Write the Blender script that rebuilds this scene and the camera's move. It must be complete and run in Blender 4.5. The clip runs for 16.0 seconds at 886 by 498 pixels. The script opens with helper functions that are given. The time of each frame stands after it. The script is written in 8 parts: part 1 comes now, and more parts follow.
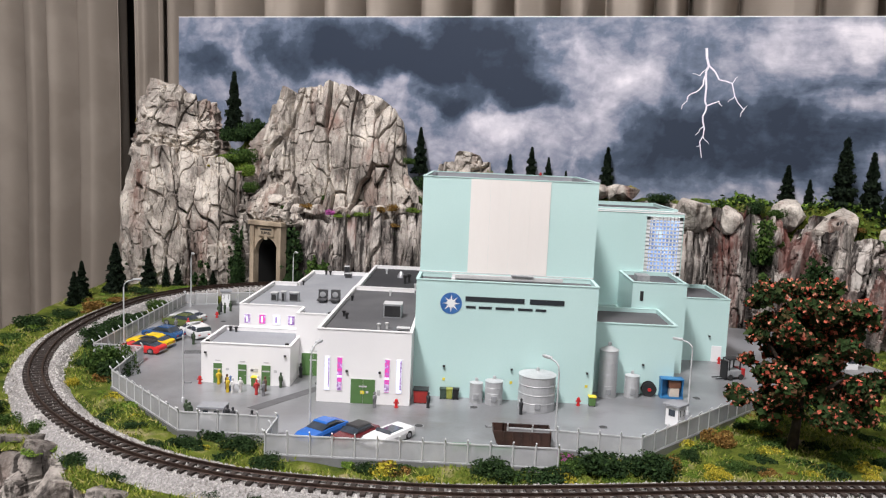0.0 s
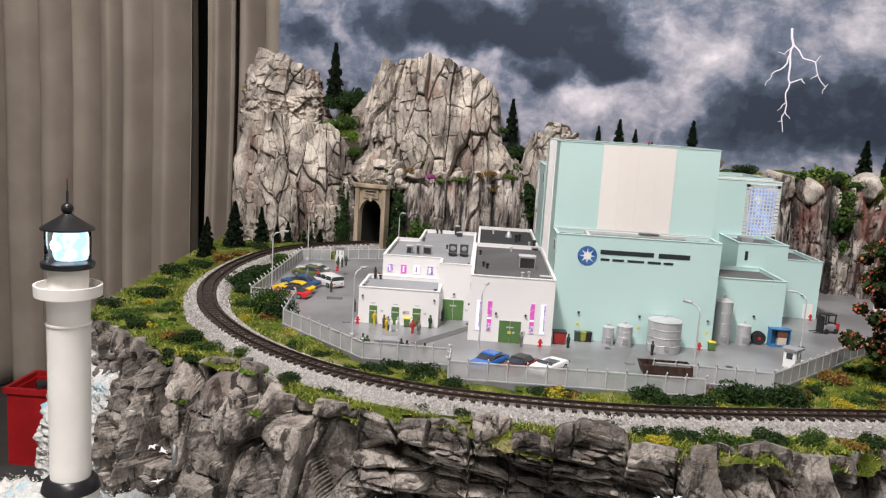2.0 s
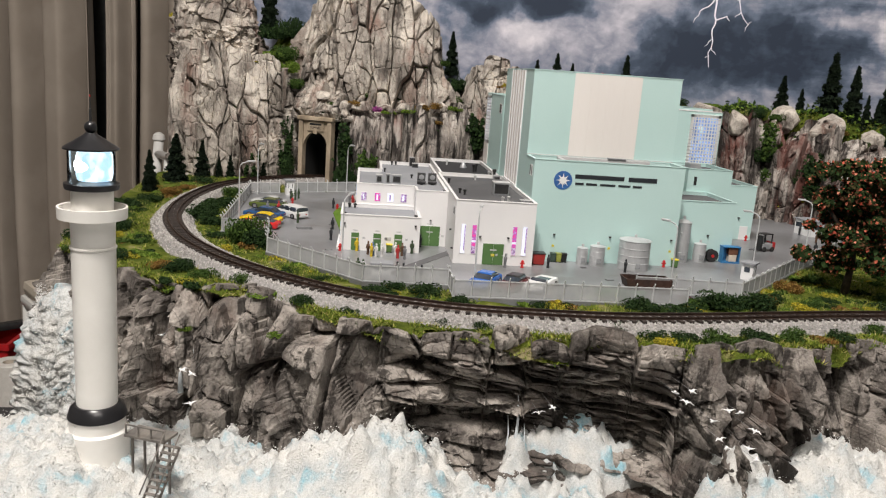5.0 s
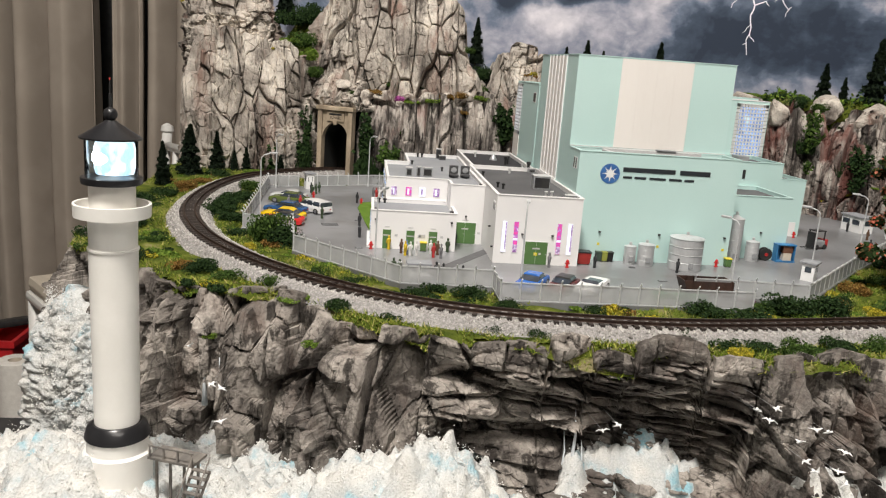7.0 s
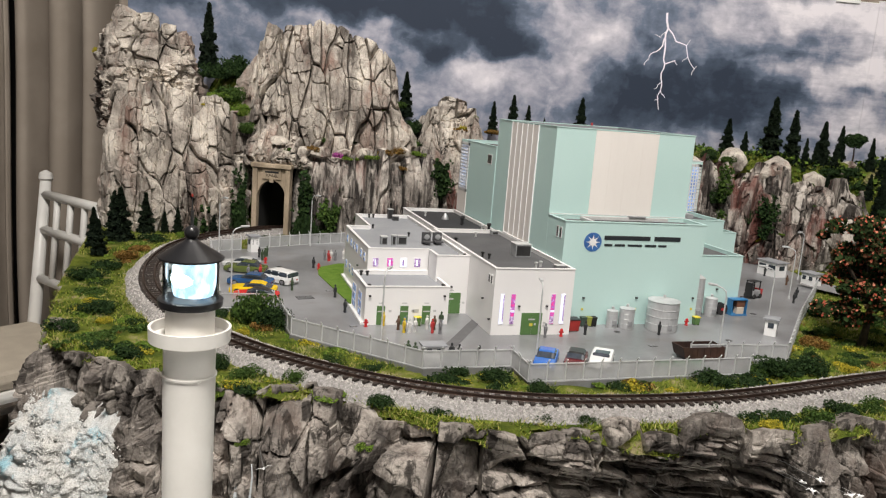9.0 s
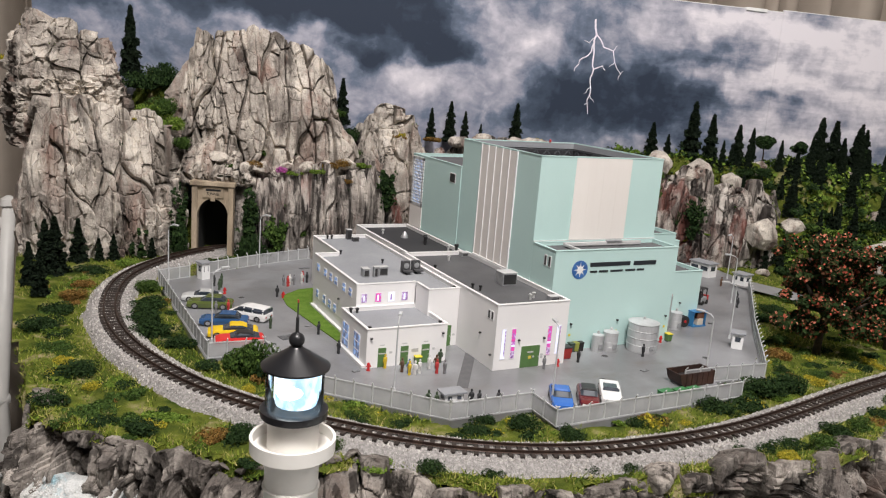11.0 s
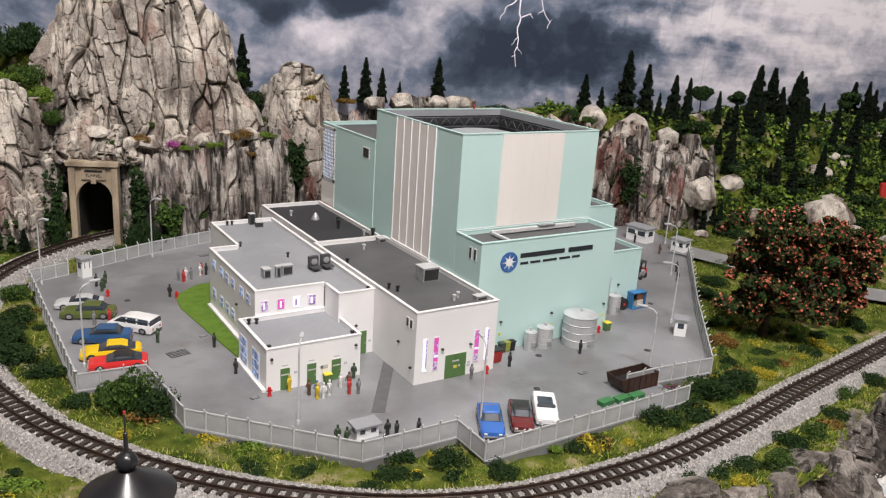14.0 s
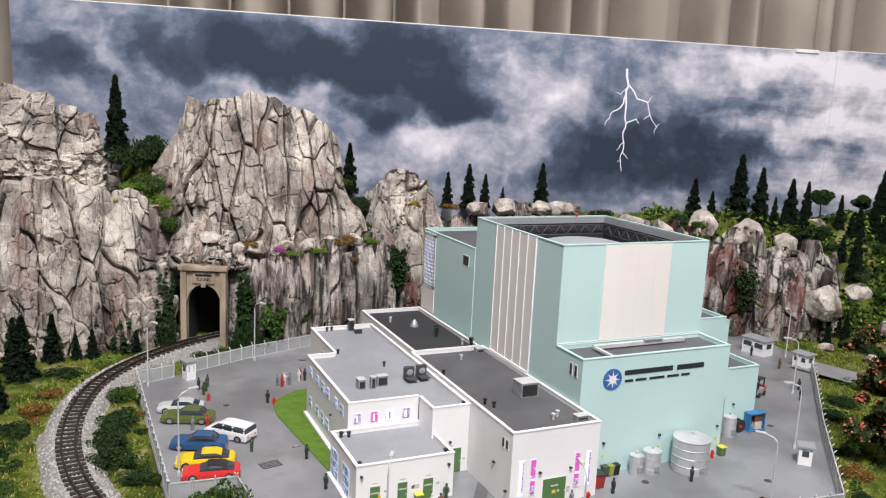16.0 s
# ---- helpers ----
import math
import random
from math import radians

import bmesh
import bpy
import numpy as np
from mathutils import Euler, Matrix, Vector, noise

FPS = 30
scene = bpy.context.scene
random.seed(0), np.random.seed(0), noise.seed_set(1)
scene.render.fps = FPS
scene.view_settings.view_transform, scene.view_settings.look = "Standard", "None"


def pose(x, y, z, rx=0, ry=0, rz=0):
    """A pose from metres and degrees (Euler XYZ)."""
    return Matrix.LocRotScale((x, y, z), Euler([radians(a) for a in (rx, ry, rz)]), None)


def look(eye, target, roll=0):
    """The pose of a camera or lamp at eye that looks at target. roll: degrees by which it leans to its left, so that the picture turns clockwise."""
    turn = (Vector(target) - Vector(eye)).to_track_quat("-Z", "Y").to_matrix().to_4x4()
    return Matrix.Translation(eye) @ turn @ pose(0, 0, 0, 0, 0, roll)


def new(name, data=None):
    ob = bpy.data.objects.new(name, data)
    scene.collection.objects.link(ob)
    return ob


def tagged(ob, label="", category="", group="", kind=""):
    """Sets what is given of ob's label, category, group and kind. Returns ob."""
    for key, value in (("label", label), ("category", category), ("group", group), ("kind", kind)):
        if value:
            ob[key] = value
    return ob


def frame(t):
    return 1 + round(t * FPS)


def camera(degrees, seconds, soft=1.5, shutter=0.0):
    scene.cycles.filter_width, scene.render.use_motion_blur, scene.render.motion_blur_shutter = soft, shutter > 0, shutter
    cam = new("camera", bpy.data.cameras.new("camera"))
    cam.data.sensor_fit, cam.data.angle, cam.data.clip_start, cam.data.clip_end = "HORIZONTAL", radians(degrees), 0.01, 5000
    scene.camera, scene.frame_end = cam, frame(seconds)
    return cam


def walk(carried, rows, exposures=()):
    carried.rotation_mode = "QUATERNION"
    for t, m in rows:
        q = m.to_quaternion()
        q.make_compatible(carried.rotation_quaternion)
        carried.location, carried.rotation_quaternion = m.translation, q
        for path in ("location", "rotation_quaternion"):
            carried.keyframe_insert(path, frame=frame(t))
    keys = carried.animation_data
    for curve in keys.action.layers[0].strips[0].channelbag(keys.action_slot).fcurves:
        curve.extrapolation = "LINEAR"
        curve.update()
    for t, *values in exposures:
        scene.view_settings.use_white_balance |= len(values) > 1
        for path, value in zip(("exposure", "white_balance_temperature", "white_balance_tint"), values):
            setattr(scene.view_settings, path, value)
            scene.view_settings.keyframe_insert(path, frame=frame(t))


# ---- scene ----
# Plan numbers are in decimetres (the place is a scale model); D turns them into metres.
D = 0.1

cam = camera(58.1, 16.0, 1.2)
PATH = [
    (0, (-0.0011, 0.0208, 0.3263), (-0.0349, 1.0124, 0.2019), 2.42),
    (0.5, (-0.0056, 0.0417, 0.3104), (-0.1126, 1.0262, 0.1713), 1.67),
    (1, (-0.0420, 0.0205, 0.2949), (-0.1738, 1.0001, 0.1437), 1.60),
    (1.5, (-0.1089, -0.0543, 0.3027), (-0.1988, 0.9296, 0.1485), 2.71),
    (2, (-0.1776, -0.1100, 0.3036), (-0.2251, 0.8768, 0.1486), 3.50),
    (2.5, (-0.1901, -0.0952, 0.2998), (-0.2294, 0.8908, 0.1377), 3.58),
    (3, (-0.1774, -0.0509, 0.2908), (-0.2198, 0.9337, 0.1213), 3.43),
    (3.5, (-0.1878, -0.0547, 0.2958), (-0.2320, 0.9284, 0.1182), 3.12),
    (4, (-0.2392, -0.0946, 0.2870), (-0.2233, 0.8866, 0.0943), 3.54),
    (4.5, (-0.2945, -0.1282, 0.2797), (-0.2176, 0.8468, 0.0713), 3.96),
    (4.7, (-0.3087, -0.1392, 0.2768), (-0.2165, 0.8332, 0.0625), 4.04),
    (6.8, (-0.3900, -0.0797, 0.2493), (-0.2620, 0.8889, 0.0360), 4.25),
    (7, (-0.3697, -0.0530, 0.2588), (-0.2666, 0.9163, 0.0353), 4.14),
    (7.5, (-0.4251, -0.0440, 0.2549), (-0.2999, 0.9295, 0.0638), 5.05),
    (8, (-0.5138, -0.0632, 0.2816), (-0.3138, 0.9000, 0.1018), 5.02),
    (10.3, (-0.6716, 0.1047, 0.3414), (-0.2789, 1.0039, 0.1482), 4.77),
    (10.5, (-0.7114, 0.0972, 0.3531), (-0.2897, 0.9836, 0.1620), 4.77),
    (11, (-0.7476, 0.1100, 0.3937), (-0.2941, 0.9759, 0.1827), 4.54),
    (11.5, (-0.7207, 0.1525, 0.4123), (-0.2572, 1.0051, 0.1712), 3.40),
    (12, (-0.6701, 0.1959, 0.4333), (-0.1884, 1.0300, 0.1647), 2.03),
    (12.5, (-0.6313, 0.2141, 0.4373), (-0.1466, 1.0431, 0.1582), 1.75),
    (13, (-0.6016, 0.2250, 0.4277), (-0.1222, 1.0540, 0.1398), 1.74),
    (13.5, (-0.6241, 0.2375, 0.4361), (-0.1445, 1.0657, 0.1463), 1.99),
    (14, (-0.6486, 0.2391, 0.4421), (-0.1303, 1.0453, 0.1568), 3.83),
    (14.5, (-0.6546, 0.2348, 0.4515), (-0.1172, 1.0387, 0.1966), 4.10),
    (15, (-0.6303, 0.2540, 0.4868), (-0.1293, 1.0971, 0.2917), 3.34),
    (15.5, (-0.6094, 0.2669, 0.4897), (-0.1576, 1.1429, 0.3209), 2.63),
    (16, (-0.6248, 0.2613, 0.4563), (-0.2167, 1.1570, 0.2802), 2.78),
]
walk(cam, [(t, look(eye, target, roll)) for t, eye, target, roll in PATH], (
    (0, 0.05, 6250, 10), (0.5, 0.11, 6350, 10), (1, 0.07, 6400, 10), (1.5, 0.02, 6500, 10), (2.5, 0.0, 6500, 10), (3.5, -0.03, 6550, 10), (4.5, -0.17, 6640, 8), (7, -0.02, 6750, 6), (7.5, 0.02, 6780, 5), (8, -0.10, 6780, 5),
    (10.5, -0.11, 6520, 9), (12, -0.16, 6520, 9), (13, -0.18, 6550, 10), (13.6, -0.12, 6550, 10), (14.5, -0.12, 6530, 10), (15.0, -0.05, 6420, 10), (15.5, 0.05, 6320, 10), (16, 0.08, 6250, 10)))

# ---- light ----
world = bpy.data.worlds.new("world")
scene.world = world
world.use_nodes = True
world.node_tree.nodes["Background"].inputs[0].default_value = (0.9, 0.95, 1.0, 1)
world.node_tree.nodes["Background"].inputs[1].default_value = 0.004
scene.view_settings.exposure = 0.0


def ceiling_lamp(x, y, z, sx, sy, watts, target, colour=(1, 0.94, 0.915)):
    """A rectangular area lamp just under the hall's ceiling."""
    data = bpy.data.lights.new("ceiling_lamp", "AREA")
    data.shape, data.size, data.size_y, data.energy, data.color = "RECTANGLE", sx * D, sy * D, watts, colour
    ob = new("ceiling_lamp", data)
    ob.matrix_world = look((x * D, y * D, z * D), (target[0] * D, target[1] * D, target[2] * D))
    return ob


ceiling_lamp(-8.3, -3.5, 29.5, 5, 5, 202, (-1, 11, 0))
# Two broad unseen fills, added; the front one brightens upright faces.
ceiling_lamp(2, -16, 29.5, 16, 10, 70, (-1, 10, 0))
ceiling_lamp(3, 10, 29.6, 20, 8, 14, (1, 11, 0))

# ---- materials ----


def mat(name, c1, c2=None, scale=60.0, rough=0.6, metal=0.0, bump=0.0, fine=400.0, grain=0.25, spec=0.5, vary=0.0, stretch=None, emit=0.0, alpha=1.0, c3=None):
    """A surface with colour variation at two scales, fine relief and, with vary, a shift from piece to piece."""
    m = bpy.data.materials.new(name)
    m.use_nodes = True
    nt = m.node_tree
    n, l = nt.nodes, nt.links
    b = n["Principled BSDF"]
    c2 = c2 or tuple(v * 0.8 for v in c1)
    tc = n.new("ShaderNodeTexCoord")
    mp = n.new("ShaderNodeMapping")
    l.new(tc.outputs["Object"], mp.inputs[0])
    if stretch:
        mp.inputs["Scale"].default_value = stretch
    big = n.new("ShaderNodeTexNoise")
    big.inputs["Scale"].default_value, big.inputs["Detail"].default_value = scale, 4
    small = n.new("ShaderNodeTexNoise")
    small.inputs["Scale"].default_value, small.inputs["Detail"].default_value = fine, 3
    l.new(mp.outputs[0], big.inputs["Vector"])
    l.new(mp.outputs[0], small.inputs["Vector"])
    ramp = n.new("ShaderNodeValToRGB")
    e = ramp.color_ramp.elements
    e[0].position, e[1].position = 0.37, 0.58
    e[0].color, e[1].color = (*c1, 1), (*c2, 1)
    if c3:
        x = e.new(0.70)
        x.color = (*c3, 1)
    l.new(big.outputs["Fac"], ramp.inputs[0])
    mix = n.new("ShaderNodeMix")
    mix.data_type, mix.blend_type = "RGBA", "OVERLAY"
    mix.inputs["Factor"].default_value = grain
    l.new(ramp.outputs[0], mix.inputs[6])
    l.new(small.outputs["Fac"], mix.inputs[7])
    out = mix.outputs[2]
    if vary:
        oi = n.new("ShaderNodeObjectInfo")
        hs = n.new("ShaderNodeHueSaturation")
        mr = n.new("ShaderNodeMapRange")
        mr.inputs[3].default_value, mr.inputs[4].default_value = 1 - vary, 1 + vary
        l.new(oi.outputs["Random"], mr.inputs[0])
        l.new(mr.outputs[0], hs.inputs["Value"])
        l.new(out, hs.inputs["Color"])
        out = hs.outputs[0]
    l.new(out, b.inputs["Base Color"])
    b.inputs["Roughness"].default_value, b.inputs["Metallic"].default_value = rough, metal
    b.inputs["Specular IOR Level"].default_value = spec
    b.inputs["Alpha"].default_value = alpha
    if bump:
        bp = n.new("ShaderNodeBump")
        bp.inputs["Strength"].default_value, bp.inputs["Distance"].default_value = bump, 0.002
        l.new(small.outputs["Fac"], bp.inputs["Height"])
        l.new(bp.outputs[0], b.inputs["Normal"])
    if emit:
        l.new(out, b.inputs["Emission Color"])
        b.inputs["Emission Strength"].default_value = emit
    return m


def rock_mat(name, light, mid, dark, stain, streak=1.0):
    """Cast and washed plaster rock: pale faces, a dark wash in irregular seams, rusty and grey streaks."""
    m = mat(name, light, mid, 18, 0.85, bump=0.9, fine=330, grain=0.45, spec=0.2)
    nt = m.node_tree
    n, l = nt.nodes, nt.links
    b = n["Principled BSDF"]
    src = b.inputs["Base Color"].links[0].from_socket
    tc = [x for x in n if x.bl_idname == "ShaderNodeTexCoord"][0]

    def layer(prev, colour, scale, lo, hi, stretch, amount, detail=6):
        mp = n.new("ShaderNodeMapping")
        mp.inputs["Scale"].default_value = stretch
        l.new(tc.outputs["Object"], mp.inputs[0])
        t = n.new("ShaderNodeTexNoise")
        t.inputs["Scale"].default_value, t.inputs["Detail"].default_value = scale, detail
        t.inputs["Roughness"].default_value = 0.65
        l.new(mp.outputs[0], t.inputs["Vector"])
        mr = n.new("ShaderNodeMapRange")
        mr.inputs[1].default_value, mr.inputs[2].default_value = lo, hi
        mr.inputs[4].default_value = amount
        l.new(t.outputs["Fac"], mr.inputs[0])
        mx = n.new("ShaderNodeMix")
        mx.data_type = "RGBA"
        l.new(mr.outputs[0], mx.inputs["Factor"])
        l.new(prev, mx.inputs[6])
        mx.inputs[7].default_value = (*colour, 1)
        return mx.outputs[2]

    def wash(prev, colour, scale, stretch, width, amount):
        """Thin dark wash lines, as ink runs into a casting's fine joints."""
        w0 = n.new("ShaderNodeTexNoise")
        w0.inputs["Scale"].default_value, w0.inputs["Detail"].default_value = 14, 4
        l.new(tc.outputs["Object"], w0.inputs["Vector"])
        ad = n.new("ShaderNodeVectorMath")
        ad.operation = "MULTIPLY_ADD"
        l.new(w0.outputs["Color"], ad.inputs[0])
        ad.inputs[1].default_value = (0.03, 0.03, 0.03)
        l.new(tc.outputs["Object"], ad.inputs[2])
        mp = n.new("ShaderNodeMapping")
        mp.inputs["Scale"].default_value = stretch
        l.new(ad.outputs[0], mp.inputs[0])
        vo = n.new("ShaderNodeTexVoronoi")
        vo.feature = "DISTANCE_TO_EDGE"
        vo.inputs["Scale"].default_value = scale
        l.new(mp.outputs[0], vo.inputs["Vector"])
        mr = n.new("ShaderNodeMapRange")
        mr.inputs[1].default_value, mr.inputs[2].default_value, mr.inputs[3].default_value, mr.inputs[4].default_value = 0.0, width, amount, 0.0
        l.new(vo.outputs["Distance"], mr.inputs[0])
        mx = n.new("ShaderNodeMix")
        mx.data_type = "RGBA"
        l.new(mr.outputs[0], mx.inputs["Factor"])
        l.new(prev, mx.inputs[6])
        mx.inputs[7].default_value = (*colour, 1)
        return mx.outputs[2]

    s = layer(src, stain, 14, 0.55, 0.68, (1, 1, 0.16), 0.75)
    s = layer(s, dark, 17, 0.52, 0.64, (1, 1, 0.2), 0.85 * max(streak, 0.5))
    s = layer(s, stain, 55, 0.54, 0.72, (1, 1, 0.3), 0.5)
    s = layer(s, dark, 75, 0.57, 0.70, (1, 1, 0.55), 0.7)
    s = layer(s, dark, 130, 0.60, 0.75, (1, 1, 0.3), 0.5)
    if streak > 1:
        s = layer(s, dark, 45, 0.50, 0.60, (1, 1, 0.07), 0.8)
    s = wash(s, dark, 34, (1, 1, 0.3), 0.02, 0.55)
    l.new(s, b.inputs["Base Color"])
    return m




def stained(m, layers):
    """Stains and wear over a surface: colour, scale, from, to, stretch and amount for each."""
    n, l = m.node_tree.nodes, m.node_tree.links
    b = n["Principled BSDF"]
    src = b.inputs["Base Color"].links[0].from_socket
    tc = [x for x in n if x.bl_idname == "ShaderNodeTexCoord"][0]
    for colour, scale, lo, hi, stretch, amount in layers:
        mp, t, mr, mx = n.new("ShaderNodeMapping"), n.new("ShaderNodeTexNoise"), n.new("ShaderNodeMapRange"), n.new("ShaderNodeMix")
        mp.inputs["Scale"].default_value = stretch
        t.inputs["Scale"].default_value, t.inputs["Detail"].default_value, t.inputs["Roughness"].default_value = scale, 7, 0.62
        mr.inputs[1].default_value, mr.inputs[2].default_value, mr.inputs[4].default_value = lo, hi, amount
        mx.data_type = "RGBA"
        mx.inputs[7].default_value = (*colour, 1)
        l.new(tc.outputs["Object"], mp.inputs[0])
        l.new(mp.outputs[0], t.inputs["Vector"])
        l.new(t.outputs["Fac"], mr.inputs[0])
        l.new(mr.outputs[0], mx.inputs["Factor"])
        l.new(src, mx.inputs[6])
        src = mx.outputs[2]
    l.new(src, b.inputs["Base Color"])
    return m


M_CONCRETE = stained(mat("concrete", (0.26, 0.265, 0.28), (0.175, 0.178, 0.185), 8, 0.32, bump=0.1, grain=0.12), (((0.105, 0.10, 0.095), 7, 0.52, 0.72, (1, 1, 1), 0.75), ((0.13, 0.11, 0.09), 16, 0.58, 0.74, (0.5, 1.4, 1), 0.6), ((0.34, 0.34, 0.36), 11, 0.60, 0.72, (1, 0.6, 1), 0.4)))
M_TEAL = mat("teal_panel", (0.53, 0.72, 0.695), (0.50, 0.69, 0.665), 6, 0.5, grain=0.05)
M_WHITE = mat("white_panel", (0.86, 0.85, 0.84), (0.80, 0.79, 0.79), 8, 0.5, grain=0.05)
M_ROOF = mat("roof_felt", (0.105, 0.105, 0.11), (0.08, 0.08, 0.085), 12, 0.8, grain=0.2)
M_ROOF_LIGHT = mat("roof_grey", (0.30, 0.31, 0.33), (0.26, 0.27, 0.29), 12, 0.7, grain=0.15)
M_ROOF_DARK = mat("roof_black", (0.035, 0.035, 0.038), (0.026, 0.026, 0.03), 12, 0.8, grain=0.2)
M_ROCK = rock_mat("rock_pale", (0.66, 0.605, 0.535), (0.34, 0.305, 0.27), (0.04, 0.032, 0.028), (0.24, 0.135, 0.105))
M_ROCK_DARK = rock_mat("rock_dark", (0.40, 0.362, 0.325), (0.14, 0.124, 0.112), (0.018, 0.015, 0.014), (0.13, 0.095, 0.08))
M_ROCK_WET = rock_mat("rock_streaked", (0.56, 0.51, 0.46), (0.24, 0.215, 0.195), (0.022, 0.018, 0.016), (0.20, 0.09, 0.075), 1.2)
stained(M_ROCK_DARK, (((0.46, 0.42, 0.375), 26, 0.54, 0.66, (1, 1, 0.6), 0.6), ((0.02, 0.017, 0.015), 42, 0.555, 0.605, (1, 1, 0.32), 0.85), ((0.025, 0.02, 0.018), 38, 0.57, 0.62, (0.4, 0.4, 1.3), 0.7), ((0.17, 0.11, 0.085), 8, 0.58, 0.70, (1, 1, 0.5), 0.5)))
stained(M_ROCK, (((0.19, 0.085, 0.06), 6, 0.57, 0.68, (1, 1, 0.22), 0.6), ((0.10, 0.085, 0.07), 9, 0.60, 0.68, (1, 1, 0.3), 0.6), ((0.74, 0.69, 0.62), 22, 0.60, 0.70, (1, 1, 0.5), 0.6)))
stained(M_ROCK_WET, (((0.018, 0.015, 0.014), 30, 0.50, 0.56, (1, 1, 0.06), 0.9), ((0.66, 0.61, 0.56), 36, 0.57, 0.63, (1, 1, 0.08), 0.75), ((0.20, 0.07, 0.055), 9, 0.57, 0.64, (1, 1, 0.1), 0.7)))
M_GRASS = mat("scatter_grass", (0.036, 0.058, 0.009), (0.12, 0.14, 0.022), 26, 0.95, bump=1.0, fine=500, grain=0.6, spec=0.1, c3=(0.28, 0.24, 0.13))
stained(M_GRASS, (((0.30, 0.25, 0.15), 13, 0.57, 0.67, (1, 1, 1), 0.75), ((0.018, 0.034, 0.007), 9, 0.56, 0.66, (1, 1, 1), 0.6)))
M_BALLAST = mat("ballast", (0.40, 0.38, 0.37), (0.26, 0.25, 0.24), 300, 0.9, bump=1.0, fine=700, grain=0.6, spec=0.2)
M_FOAM = mat("sea_foam", (0.66, 0.65, 0.62), (0.55, 0.57, 0.57), 30, 0.6, bump=1.0, fine=520, grain=0.5, c3=(0.30, 0.52, 0.60))
M_CURTAIN = mat("curtain_cloth", (0.385, 0.335, 0.285), (0.33, 0.285, 0.24), 5, 0.9, bump=0.2, fine=900, grain=0.15, spec=0.2)
M_DARK = mat("black_plastic", (0.02, 0.02, 0.022), (0.03, 0.03, 0.03), 60, 0.4)
M_FLOOR = mat("hall_floor", (0.05, 0.045, 0.045), (0.07, 0.065, 0.06), 8, 0.6)
M_HALL = mat("hall_wall", (0.26, 0.25, 0.24), (0.22, 0.21, 0.2), 3, 0.9)
M_LH_WHITE = mat("lighthouse_paint", (0.90, 0.88, 0.84), (0.82, 0.80, 0.76), 14, 0.45, grain=0.08)

# ---- mesh helpers ----


def box(bm, x0, x1, y0, y1, z0, z1, bevel=0.0):
    v = [bm.verts.new(p) for p in ((x0, y0, z0), (x1, y0, z0), (x1, y1, z0), (x0, y1, z0), (x0, y0, z1), (x1, y0, z1), (x1, y1, z1), (x0, y1, z1))]
    fs = [bm.faces.new([v[i] for i in q]) for q in ((3, 2, 1, 0), (4, 5, 6, 7), (0, 1, 5, 4), (1, 2, 6, 5), (2, 3, 7, 6), (3, 0, 4, 7))]
    if bevel:
        es = list({e for f in fs for e in f.edges})
        bmesh.ops.bevel(bm, geom=es, offset=bevel, segments=2, affect="EDGES", profile=0.6)
    return bm


def lathe(bm, rings, n=24, cx=0.0, cy=0.0, cap=True, smooth=True):
    """A turned body: rings of (radius, z)."""
    def ring(r, z):
        return [bm.verts.new((cx + r * math.cos(2 * math.pi * i / n), cy + r * math.sin(2 * math.pi * i / n), z)) for i in range(n)]

    before, last = None, None
    for (r0, z0), (r1, z1) in zip(rings, rings[1:]):
        ang = math.atan2(z1 - z0, r1 - r0)
        # a crease where the outline turns sharply
        a = last if last is not None and abs((ang - before + math.pi) % (2 * math.pi) - math.pi) < 0.6 else ring(r0, z0)
        b = ring(r1, z1)
        for i in range(n):
            f = bm.faces.new((a[i], a[(i + 1) % n], b[(i + 1) % n], b[i]))
            f.smooth = smooth
        before, last = ang, b
    if cap:
        bm.faces.new(ring(*rings[0])[::-1])
        bm.faces.new(ring(*rings[-1]))
    return bm


def tube(bm, pts, r, n=8):
    """A round bar along points."""
    pts = [Vector(p) for p in pts]
    loops = []
    for i, p in enumerate(pts):
        d = (pts[min(i + 1, len(pts) - 1)] - pts[max(i - 1, 0)]).normalized()
        a = d.cross(Vector((0.31, 0.17, 0.93))).normalized()
        b = d.cross(a)
        rr = r[i] if isinstance(r, (list, tuple)) else r
        loops.append([bm.verts.new(p + rr * (a * math.cos(2 * math.pi * k / n) + b * math.sin(2 * math.pi * k / n))) for k in range(n)])
    for a, b in zip(loops, loops[1:]):
        for k in range(n):
            f = bm.faces.new((a[k], a[(k + 1) % n], b[(k + 1) % n], b[k]))
            f.smooth = True
    bm.faces.new(loops[0][::-1])
    bm.faces.new(loops[-1])
    bmesh.ops.recalc_face_normals(bm, faces=bm.faces[:]) if len(bm.faces) < 400 else None
    return bm


def prism(bm, poly, z0, z1):
    """An upright body over a counter-clockwise outline."""
    a = [bm.verts.new((x, y, z0)) for x, y in poly]
    b = [bm.verts.new((x, y, z1)) for x, y in poly]
    k = len(poly)
    bm.faces.new(a[::-1])
    bm.faces.new(b)
    for i in range(k):
        bm.faces.new((a[i], a[(i + 1) % k], b[(i + 1) % k], b[i]))
    return bm


def to_mesh(name, bm, mats):
    for v in bm.verts:
        v.co *= D
    me = bpy.data.meshes.new(name)
    bm.to_mesh(me)
    bm.free()
    for m in mats if isinstance(mats, (list, tuple)) else [mats]:
        me.materials.append(m)
    return me


def place(ob, x=0, y=0, z=0, rz=0, rx=0, ry=0):
    ob.matrix_basis = pose(x * D, y * D, z * D, rx, ry, rz)
    return ob


def at(x, y, z=0.0, rz=0.0, rx=0.0, ry=0.0):
    return pose(x * D, y * D, z * D, rx, ry, rz)


